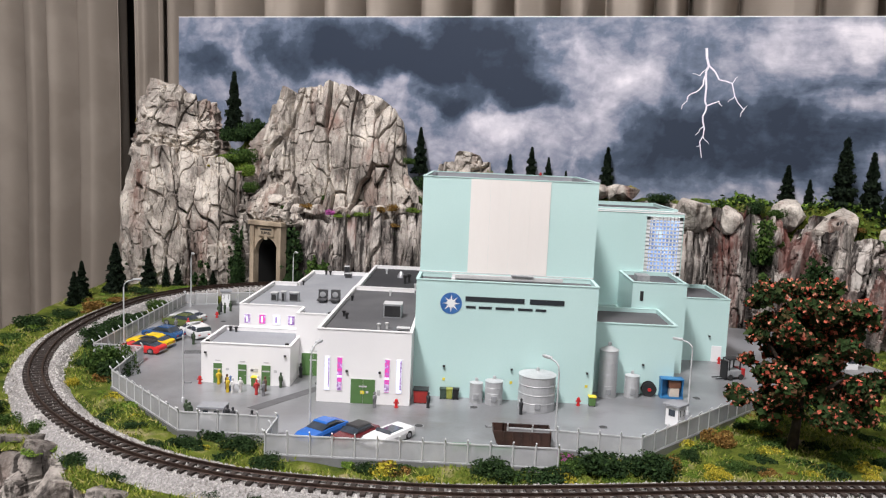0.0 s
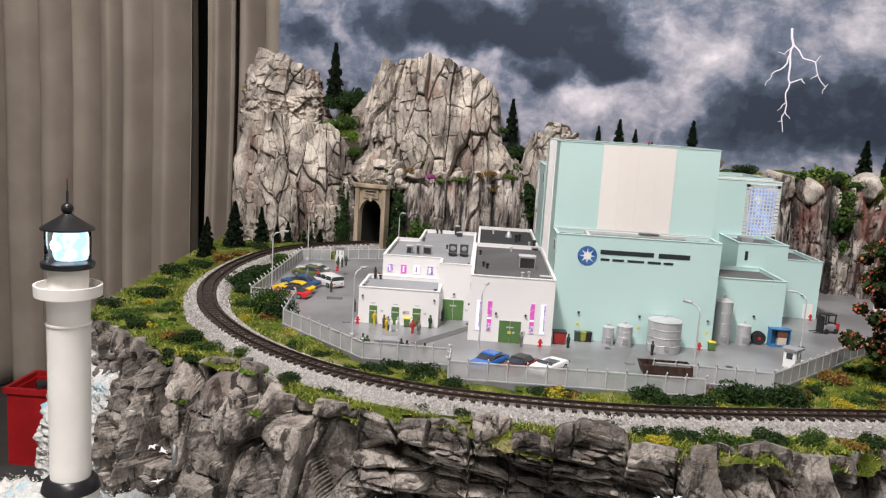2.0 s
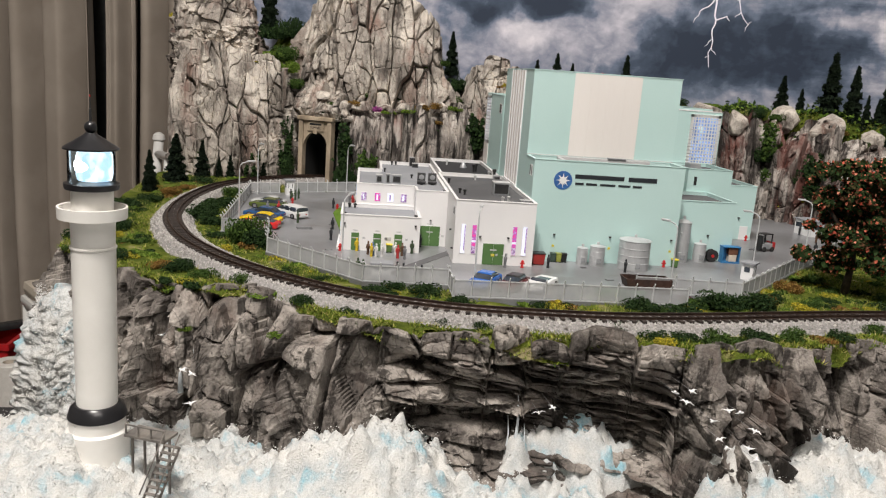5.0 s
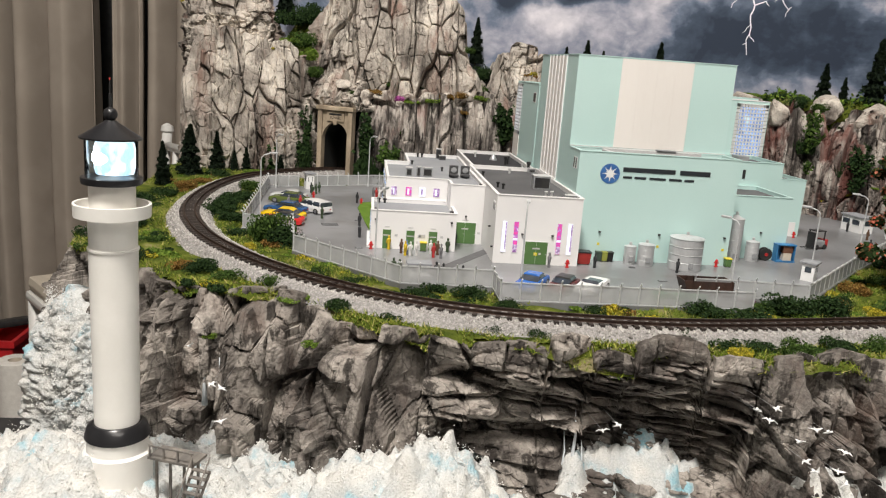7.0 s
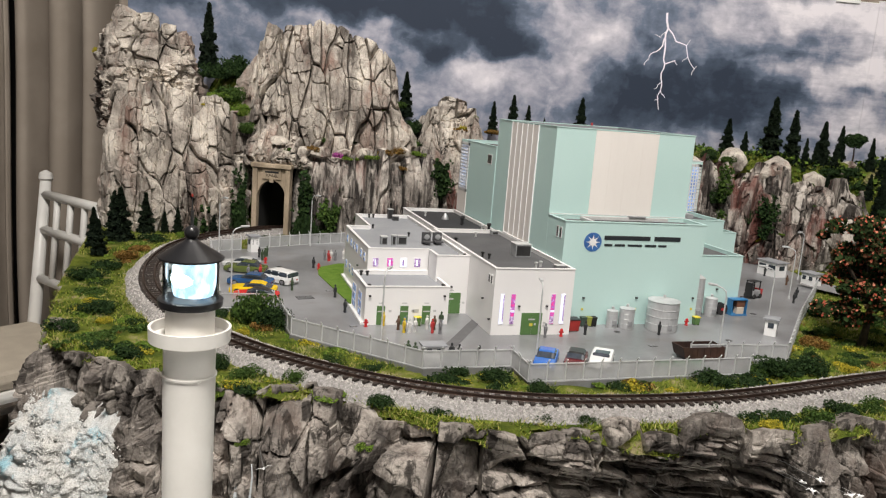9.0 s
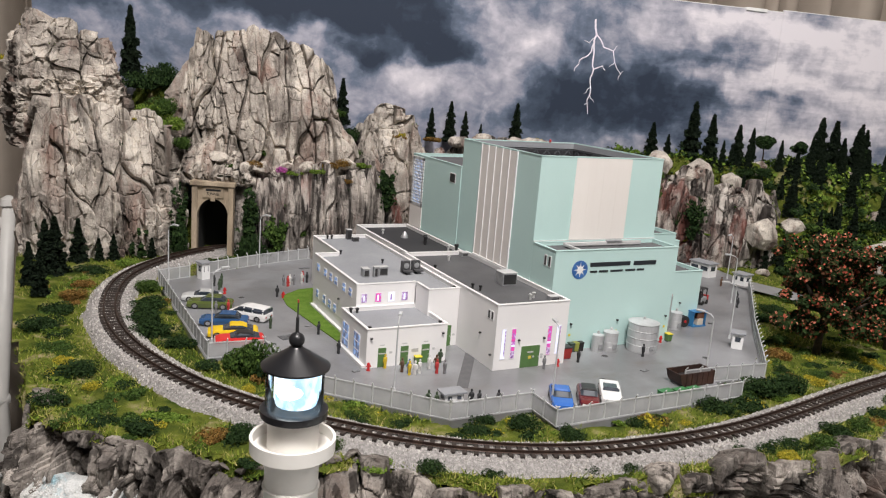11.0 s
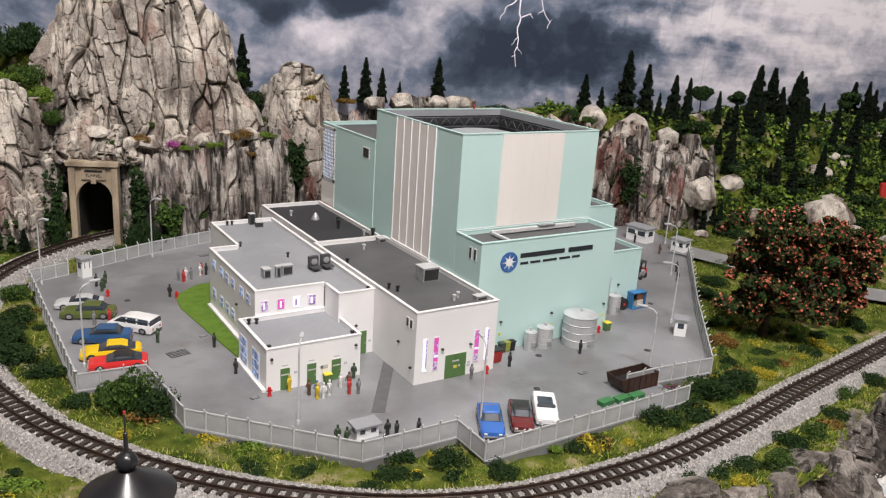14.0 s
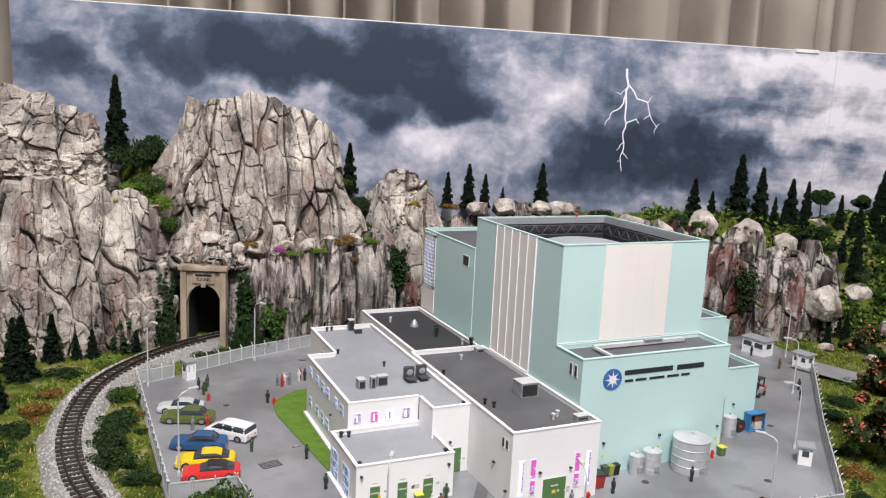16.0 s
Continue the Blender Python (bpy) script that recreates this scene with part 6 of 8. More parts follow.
# shrubs round the yard, along the track, on the ledges and the cliff edge
for kind, x, y, r, h in (
    ("mid", -4.95, 11.0, 0.34, 1.5), ("dark", -4.8, 10.75, 0.30, 1.1), ("mid", -5.15, 11.25, 0.26, 1.5), ("dark", -6.1, 13.3, 0.36, 0.7), ("dark", -6.0, 12.7, 0.34, 0.7), ("dark", -5.95, 14.0, 0.34, 0.7), ("dark", -5.75, 12.2, 0.28, 0.7),
    ("mid", -5.85, 14.8, 0.28, 0.7), ("dark", -5.5, 11.3, 0.2, 0.7), ("dark", -2.35, 8.38, 0.24, 0.8), ("dark", -2.0, 8.0, 0.2, 0.7), ("dark", -0.95, 8.0, 0.16, 0.9), ("dark", -0.7, 7.95, 0.14, 0.8), ("dark", 0.35, 8.05, 0.28, 0.7), ("dark", 0.85, 8.0, 0.3, 0.8),
    ("dark", 1.5, 8.35, 0.34, 0.9), ("dark", 1.95, 8.3, 0.32, 0.9), ("mid", 1.25, 8.4, 0.2, 0.9), ("rust", 3.05, 9.35, 0.24, 1.0), ("rust", 2.2, 8.5, 0.16, 1.2), ("yellow", 2.7, 8.4, 0.18, 0.9), ("mid", 2.9, 8.5, 0.18, 0.8), ("dark", 2.55, 8.85, 0.14, 0.8),
    ("dark", 3.2, 8.6, 0.12, 0.8), ("pink", 1.12, 8.62, 0.1, 1.0), ("light", 1.6, 8.05, 0.14, 0.6), ("yellow", -0.35, 7.85, 0.1, 0.9), ("dark", -3.3, 8.3, 0.15, 0.6), ("dark", -3.0, 8.45, 0.13, 0.6), ("dark", -4.2, 9.1, 0.18, 0.5), ("dark", -3.8, 8.9, 0.16, 0.5),
    ("dark", -0.3, 7.15, 0.22, 0.6), ("dark", 0.1, 7.1, 0.26, 0.6), ("yellow", 0.15, 6.72, 0.14, 0.9), ("mid", 0.75, 6.75, 0.2, 1.1), ("dark", 0.5, 6.95, 0.2, 0.8), ("dark", 1.35, 6.95, 0.24, 0.7), ("mid", 1.8, 7.0, 0.2, 0.9), ("dark", 2.5, 7.2, 0.2, 0.8),
    ("mid", -4.75, 8.55, 0.14, 1.2), ("dark", -5.6, 9.05, 0.22, 0.9), ("rust", -5.85, 9.15, 0.2, 1.0), ("mid", -5.2, 8.8, 0.2, 0.7), ("dark", -3.9, 7.85, 0.2, 0.6), ("dark", -3.3, 7.5, 0.14, 0.9), ("dark", -2.3, 7.22, 0.12, 0.9), ("dark", -1.85, 7.12, 0.12, 0.8), ("light", -4.4, 8.1, 0.22, 0.5),
    ("dark", -7.4, 10.6, 0.26, 0.8), ("dark", -7.1, 11.4, 0.3, 0.7), ("mid", -7.3, 12.4, 0.3, 0.6), ("dark", -7.4, 13.3, 0.32, 0.7), ("rust", -7.0, 14.6, 0.24, 0.8), ("dark", -7.2, 14.0, 0.28, 0.8), ("yellow", -7.2, 11.9, 0.14, 0.8), ("yellow", -6.95, 10.9, 0.12, 0.8), ("mid", -6.9, 10.2, 0.28, 0.6), ("dark", -6.5, 9.6, 0.24, 0.7),
    ("yellow", -5.2, 10.3, 0.11, 1.0), ("rust", -6.8, 15.2, 0.22, 0.8), ("dark", -6.6, 15.9, 0.3, 0.6), ("light", -6.0, 16.4, 0.24, 0.5), ("dark", -3.75, 16.75, 0.24, 1.9), ("dark", -3.35, 16.7, 0.22, 1.8), ("dark", -4.98, 16.95, 0.2, 4.5), ("dark", -3.72, 16.62, 0.24, 4.6), ("dark", -4.98, 16.85, 0.15, 2.4), ("dark", -3.55, 16.6, 0.22, 2.4),
    ("dark", -4.4, 16.3, 0.3, 0.5), ("mid", -4.0, 16.5, 0.25, 0.5), ("mid", 4.3, 9.0, 0.2, 0.6), ("yellow", 4.4, 8.55, 0.12, 0.8), ("rust", 3.9, 8.75, 0.1, 0.7), ("dark", 5.7, 8.9, 0.2, 0.9), ("dark", 6.0, 9.6, 0.24, 0.8), ("dark", 4.6, 11.0, 0.3, 0.7), ("dark", 5.2, 11.4, 0.28, 0.7), ("mid", 6.3, 12.1, 0.3, 0.7), ("dark", 5.3, 10.6, 0.26, 0.7), ("mid", 3.7, 9.9, 0.24, 0.6),
    ("dark", 6.9, 10.6, 0.3, 0.7), ("mid", 7.6, 11.6, 0.34, 0.7), ("dark", 8.2, 12.6, 0.36, 0.8), ("dark", 8.8, 11.2, 0.34, 0.7), ("mid", 3.2, 7.55, 0.2, 0.7), ("dark", 3.9, 7.6, 0.22, 0.8), ("dark", 5.0, 7.75, 0.22, 0.7),
):
    bush(kind, x, y, r, h)
for kind, x, y, z, r, h in (
    ("rust", -3.55, 17.05, 1.85, 0.22, 0.9), ("pink", -3.0, 16.95, 1.78, 0.13, 1.0), ("light", -2.75, 16.9, 1.75, 0.2, 0.6), ("rust", -2.0, 17.0, 1.88, 0.22, 0.8), ("rust", -1.65, 17.0, 1.92, 0.2, 0.8), ("light", -2.3, 16.85, 1.8, 0.24, 0.6), ("dark", -3.8, 17.0, 1.55, 0.22, 0.9), ("light", -1.25, 17.0, 1.9, 0.2, 0.6),
    ("dark", -5.45, 18.3, 3.25, 0.42, 1.4), ("mid", -5.2, 17.9, 2.75, 0.34, 1.3), ("light", -5.05, 17.75, 2.5, 0.3, 1.0), ("light", -5.45, 17.9, 2.85, 0.26, 0.8), ("mid", -4.9, 17.55, 2.15, 0.24, 1.2), ("dark", -5.1, 18.6, 3.3, 0.35, 1.6), ("dark", -7.42, 17.5, 1.6, 0.16, 1.8), ("dark", -7.42, 17.9, 2.4, 0.16, 1.8), ("dark", -7.5, 18.6, 3.4, 0.16, 1.5), ("dark", -7.4, 17.15, 0.7, 0.16, 1.8),
    ("dark", -1.2, 18.2, 2.3, 0.3, 1.5), ("mid", -1.25, 17.7, 1.9, 0.26, 1.3), ("dark", -0.55, 17.5, 1.2, 0.3, 1.2), ("dark", -0.75, 17.1, 0.9, 0.26, 1.3), ("mid", -1.5, 18.0, 2.9, 0.2, 0.8), ("rust", 0.75, 17.75, 2.45, 0.24, 0.8), ("mid", 2.3, 17.45, 2.45, 0.24, 0.8), ("yellow", 3.3, 17.2, 2.45, 0.22, 1.0), ("light", 4.6, 16.45, 2.42, 0.3, 0.4),
    ("dark", 3.75, 16.65, 2.35, 0.3, 0.9), ("dark", 5.55, 16.2, 2.25, 0.28, 1.0), ("dark", 5.6, 15.85, 1.3, 0.24, 2.6), ("mid", 6.0, 16.1, 2.2, 0.26, 0.8), ("yellow", 6.65, 15.75, 1.9, 0.18, 1.2), ("rust", 7.4, 15.9, 2.0, 0.24, 0.8), ("dark", 6.35, 15.4, 0.9, 0.26, 2.4), ("mid", 7.6, 15.2, 1.7, 0.22, 1.0),
):
    bush(kind, x, y, r, h, z)
COVER = []
for k in range(120):
    s, d = rnd5.uniform(8.7, 17), rnd5.uniform(0.6, 4.0)
    x, y = bd(s, d)
    COVER.append((rnd5.choice(("dark", "mid", "dark", "dark", "dark", "mid", "light")), x, y, rnd5.uniform(0.2, 0.42), 0.7))


# low mats of ground cover between the shrubs
rnd_m = random.Random(33)
mats_left = 170
while mats_left:
    x, y = rnd_m.uniform(-7.4, 6.2), rnd_m.uniform(6.8, 16.0)
    px, py = np.array([x]), np.array([y])
    if not outline_dist(px, py, RIM + [(17, 16), (9, 16.9), (-7.6, 17.0), (-7.7, 13)])[0] or outline_dist(px, py, PAD)[0] or not 0.52 < track_gap(px, py)[0] < 2.6:
        continue
    COVER.append((rnd_m.choice(("dark", "dark", "mid", "mid", "light", "light", "yellow", "rust")), x, y, rnd_m.uniform(0.07, 0.2), rnd_m.uniform(0.35, 0.7)))
    mats_left -= 1


def ground_cover(patches, leaves=650):
    """All the low plants that carpet the slopes and verges, as one mass of leaves."""
    rnd = np.random.RandomState(37)
    kinds = ["dark", "mid", "light", "yellow", "rust"]
    pts, hints, sizes, index = [], [], [], []
    for kind, x, y, r, h in patches:
        p, d = bush_cloud(rnd, leaves, 8, 0.7)
        pts.append(p * np.array([r, r, r * h]) + np.array([x, y, land_z(x, y) - 0.05]))
        hints.append(d * 0.8)
        sizes.append(np.full(leaves, 0.115 * r))
        index.append(np.full(leaves, kinds.index(kind)))
    me = tri_leaves("low_plants", np.concatenate(pts), np.concatenate(hints), np.concatenate(sizes), M_LEAF_DARK, rnd)
    for m in (M_LEAF_MID, M_LEAF_LIGHT, M_LEAF_YELLOW, M_LEAF_RUST):
        me.materials.append(m)
    me.polygons.foreach_set("material_index", np.concatenate(index).astype(np.int32))
    tagged(new("low_plants", me), "low green ground-cover plants carpeting verges and slopes", "ground cover", kind="stuff")


ground_cover(COVER)


def ivy(x0, x1, y0, y1, z0, z1, n, seed):
    """Climbing leaves hanging in ragged strands against a face."""
    rnd = np.random.RandomState(seed)
    t = rnd.rand(n)
    zz = z0 + (z1 - z0) * rnd.rand(n)
    strand = np.floor(t * 5) / 5 + 0.1
    t = strand + rnd.normal(0, 0.09, n) + 0.08 * np.sin(zz * 5 + seed)
    keep = zz > z0 + (z1 - z0) * 0.5 * _hash(np.floor(t * 5), 0 * t, 1, seed) * (np.abs(t - 0.5) * 2)
    keep &= zz < z1 - (z1 - z0) * 0.55 * _hash(np.floor(t * 7), 0 * t, 2, seed) * rnd.rand(n) ** 0.5
    keep &= fbm(t * 3 + seed, zz * 3.2, seed + 3, 2) > 0.36 + 0.25 * np.abs(t - 0.5)
    t, zz = t[keep], zz[keep]
    p = np.stack([x0 + (x1 - x0) * t, y0 + (y1 - y0) * t + rnd.normal(0, 0.05, len(t)), zz], -1)
    ob = new("ivy", tri_leaves("ivy", p, np.array([0.0, -1.0, 0.4]), 0.055, M_LEAF_MID if seed % 3 == 0 else M_LEAF_DARK, rnd, 1.4))
    tagged(ob, "dark green ivy climbing up the rock face", "ivy", "ivy on the rocks")


for k, q in enumerate(((-5.15, -4.88, 16.98, 16.92, 0.1, 1.6), (-3.88, -3.55, 16.62, 16.66, 0.1, 1.55), (-3.4, -3.0, 16.6, 16.6, 0.1, 1.0), (-0.95, -0.5, 16.72, 16.9, 0.9, 1.9), (-5.9, -5.6, 16.85, 16.9, 0.1, 0.7), (5.45, 5.75, 15.55, 15.5, 0.9, 2.3), (6.2, 6.5, 15.0, 14.8, 0.6, 1.7))):
    ivy(*q, 1300, k + 1)
rnd_l = random.Random(8)
for spots, count in [(s, 9) for s in LEDGES["crag"]] + [(s, 12) for s in LEDGES["cliff"]]:
    for k in range(count if len(spots) else 0):
        x, y, z = spots[rnd_l.randrange(len(spots))].tolist()
        r = rnd_l.uniform(0.05, 0.13)
        bush(rnd_l.choice(("mid", "dark", "light", "mid", "rust", "yellow")), x, y, r, rnd_l.uniform(0.7, 1.3), z - 0.03)


def boulder(x, y, z, r, seed, flat=0.75, material=None):
    """A broken angular stone."""
    rnd = random.Random(seed)
    bm = B()
    bmesh.ops.create_icosphere(bm, subdivisions=4, radius=1.0)
    planes = [(Vector((rnd.gauss(0, 1), rnd.gauss(0, 1), rnd.gauss(0, 0.8))).normalized(), rnd.uniform(0.55, 0.85)) for _ in range(16)]
    for v in bm.verts:
        p = v.co.copy()
        for nn, dd in planes:
            over = p.dot(nn) - dd
            if over > 0:
                p -= nn * over * 0.94
        p *= 1 + 0.06 * (noise.noise(p * 4) + 0.5 * noise.noise(p * 11))
        v.co = Vector((p.x * r, p.y * r, p.z * r * flat))
    return solo("boulder", bm, material or M_ROCK, "pale broken boulder on the slope", "boulder", x, y, z, rnd.uniform(0, 360), group="boulders")


for k, (x, y, z, r, fl) in enumerate(((6.24, 16.25, 2.25, 0.42, 0.8), (6.9, 15.7, 2.0, 0.55, 0.9), (4.35, 16.3, 2.2, 0.5, 0.8), (5.15, 16.2, 2.1, 0.35, 0.9), (1.9, 17.4, 2.5, 0.36, 0.6), (3.1, 17.0, 2.5, 0.42, 0.6), (1.3, 17.5, 2.5, 0.3, 0.6), (2.6, 17.2, 2.5, 0.3, 0.6),
                                   (8.0, 14.3, 0.85, 0.5, 0.8), (8.9, 14.2, 1.0, 0.36, 0.7), (10.2, 12.5, 0.55, 0.62, 0.7), (9.5, 15.0, 1.9, 0.34, 0.7), (9.0, 15.6, 2.25, 0.4, 0.6), (10.3, 14.2, 1.5, 0.3, 0.6), (11.2, 13.6, 1.3, 0.34, 0.6), (12.0, 14.0, 1.7, 0.36, 0.6), (7.9, 15.4, 1.9, 0.34, 0.8))):
    boulder(x, y, z, r, k + 3, fl)
for k, (x, y, z, r) in enumerate(((-3.75, 17.05, 1.86, 0.2), (-3.35, 17.1, 1.84, 0.26), (-2.85, 17.2, 1.84, 0.22), (-2.4, 17.05, 1.86, 0.24), (-1.95, 17.2, 1.9, 0.2), (-1.5, 17.1, 1.95, 0.22), (-4.2, 17.2, 2.05, 0.22))):
    boulder(x, y, z, r, k + 150, 0.6)
for k in range(26):
    x, y = bd(rnd5.uniform(8.5, 16), rnd5.uniform(0.7, 4))
    boulder(x, y, land_z(x, y), rnd5.uniform(0.08, 0.22) if k % 3 else rnd5.uniform(0.25, 0.42), 90 + k, 0.6)

def blades():
    """Static-grass fibres over all planted ground."""
    rnd = np.random.RandomState(17)
    n = 210000
    x, y = rnd.uniform(-7.8, 9.5, n), rnd.uniform(6.5, 17.5, n)
    ok = outline_dist(x, y, LAND) & ~outline_dist(x, y, PAD)
    gap = track_gap(x, y)
    ok &= gap > 0.36
    ok &= fbm(x * 2.2, y * 2.2, 61) > 0.41
    x, y = x[ok], y[ok]
    z = hill(x, y) + (0.10 * (fbm(x * 1.6, y * 1.6, 3) - 0.5) + 0.05 * (fbm(x * 7, y * 7, 5) - 0.5)) * (1 + 3 * smooth(0.3, 1.2, hill(x, y))) - 0.05
    t = VERGE[rnd.randint(3, 14, 16000), rnd.randint(0, VERGE.shape[1], 16000)] + rnd.normal(0, 0.015, (16000, 3))
    t = t[fbm(t[:, 0] * 2.2, t[:, 1] * 2.2, 61) > 0.33]
    x, y, z = np.r_[x, t[:, 0]], np.r_[y, t[:, 1]], np.r_[z, t[:, 2] - 0.01]
    n = len(x)
    a = rnd.uniform(0, 6.28, n)
    h = rnd.uniform(0.025, 0.065, n)
    w = 0.009
    lx, ly = rnd.normal(0, 0.035, n), rnd.normal(0, 0.035, n)
    v = np.stack([np.stack([x - w * np.cos(a), y - w * np.sin(a), z], -1), np.stack([x + w * np.cos(a), y + w * np.sin(a), z], -1), np.stack([x + lx, y + ly, z + h], -1)], 1)
    me = bpy.data.meshes.new("grass")
    me.from_pydata((v.reshape(-1, 3) * D).tolist(), [], np.arange(3 * n).reshape(n, 3).tolist())
    me.materials.append(M_BLADES)
    tagged(new("grass", me), "short green and straw-coloured grass fibres", "grass", kind="stuff")


blades()


def foam_spray():
    """Curds of white foam over the churned water."""
    rnd = np.random.RandomState(23)
    n = 60000
    x, y = rnd.uniform(-8.3, 4.5, n), rnd.uniform(2.2, 8.8, n)
    ob = bpy.data.objects["water"]
    co = np.zeros(len(ob.data.vertices) * 3)
    ob.data.vertices.foreach_get("co", co)
    co = co.reshape(-1, 3) / D
    nx = len(np.arange(-8.7, 17, 0.04))
    i = ((y - 1.8) / 0.04).astype(int) * nx + ((x + 8.7) / 0.04).astype(int)
    z = co[np.clip(i, 0, len(co) - 1), 2]
    ok = fbm(x * 2.5, y * 2.5, 45) > 0.42
    c = np.stack([x, y, z + np.abs(rnd.normal(0, 0.035, n))], -1)[ok]
    me = tri_leaves("sea_spray", c, np.array([0, 0, 1.6]), 0.017, M_SPRAY, rnd, 1.2)
    tagged(new("sea_spray", me), "white curds of foam and spray on the water", "sea foam", kind="stuff")
    # spray on the breaking wave
    n = 2500
    t = rnd.rand(n)
    wx, wy = np.interp(t, [0, 0.3, 0.6, 1], [-7.55, -7.4, -7.1, -6.5]), np.interp(t, [0, 0.3, 0.6, 1], [9.75, 9.45, 9.3, 8.95])
    u = rnd.rand(n)
    top = np.interp(t, [0, 0.25, 0.6, 1], [-0.5, -0.42, -0.5, -0.9])
    c = np.stack([wx - 0.05 - 0.12 * u + rnd.normal(0, 0.03, n), wy - 0.10 - 0.36 * u + rnd.normal(0, 0.04, n), top * (1 - u) - 1.9 * u + rnd.normal(0, 0.05, n)], -1)
    me = tri_leaves("wave_spray", c, np.array([0, -1.6, 1.2]), 0.016, M_SPRAY, rnd, 1.2)
    tagged(new("wave_spray", me), "white curds of foam on the breaking wave", "sea foam", kind="stuff")


M_SPRAY = island_mat("foam_curd", [(0.54, 0.54, 0.52), (0.62, 0.61, 0.59), (0.70, 0.69, 0.67)])
foam_spray()


def undergrowth():
    """Dense dark leaf scatter on the wooded slope."""
    rnd = np.random.RandomState(29)
    n = 60000
    x, y = rnd.uniform(5.0, 16.5, n), rnd.uniform(9.5, 17.3, n)
    h = hill(x, y)
    ok = outline_dist(x, y, LAND) & ~outline_dist(x, y, PAD) & (h > 0.1) & (fbm(x * 1.7, y * 1.7, 71) > 0.33)
    x, y, h = x[ok], y[ok], h[ok]
    rough = (0.10 * (fbm(x * 1.6, y * 1.6, 3) - 0.5) + 0.05 * (fbm(x * 7, y * 7, 5) - 0.5)) * (1 + 3 * smooth(0.3, 1.2, h))
    c = np.stack([x, y, h + rough + np.abs(rnd.normal(0, 0.06, len(x)))], -1)
    for name, sel, m in (("undergrowth", slice(0, None, 2), M_LEAF_DARK), ("ground_cover", slice(1, None, 2), M_LEAF_LIGHT)):
        tagged(new(name, tri_leaves(name, c[sel], np.array([0, -0.2, 0.8]), 0.065, m, rnd)), "dense dark green leaf litter and undergrowth", "undergrowth", kind="stuff")


undergrowth()

# ---- vehicles ----
M_TYRE = mat("tyre", (0.02, 0.02, 0.02), (0.03, 0.03, 0.03), 200, 0.8)
M_RIM = mat("rim", (0.6, 0.6, 0.62), (0.5, 0.5, 0.52), 100, 0.3, 0.8)
M_CARGLASS = mat("car_glass", (0.03, 0.04, 0.05), (0.05, 0.06, 0.08), 60, 0.12, spec=0.8)
M_LAMP_WHITE = mat("headlight", (0.85, 0.85, 0.8), rough=0.2)
M_LAMP_RED = mat("tail_light", (0.5, 0.03, 0.03), rough=0.3)
CAR_W = to_mesh("tyre", lathe(B(), [(0.03, -0.022), (0.058, -0.02), (0.06, 0.0), (0.058, 0.02), (0.03, 0.022)], 18), M_TYRE)
CAR_R = to_mesh("rim", lathe(B(), [(0.034, -0.024), (0.034, 0.024)], 14), M_RIM)


def loft(bm, sections):
    """A body through cross-sections of (x, half-width bottom, half-width top, z bottom, z top)."""
    loops = []
    for x, w0, w1, z0, z1 in sections:
        zm = z0 + (z1 - z0) * 0.6
        loops.append([bm.verts.new((x, y, z)) for y, z in ((-w0, z0), (-w0 * 1.03, zm), (-w1, z1 - 0.004), (-w1 * 0.8, z1), (w1 * 0.8, z1), (w1, z1 - 0.004), (w0 * 1.03, zm), (w0, z0))])
    for a, b in zip(loops, loops[1:]):
        for k in range(8):
            bm.faces.new((a[k], b[k], b[(k + 1) % 8], a[(k + 1) % 8]))
    bm.faces.new(loops[0])
    bm.faces.new(loops[-1][::-1])
    bmesh.ops.recalc_face_normals(bm, faces=bm.faces[:])
    return bm


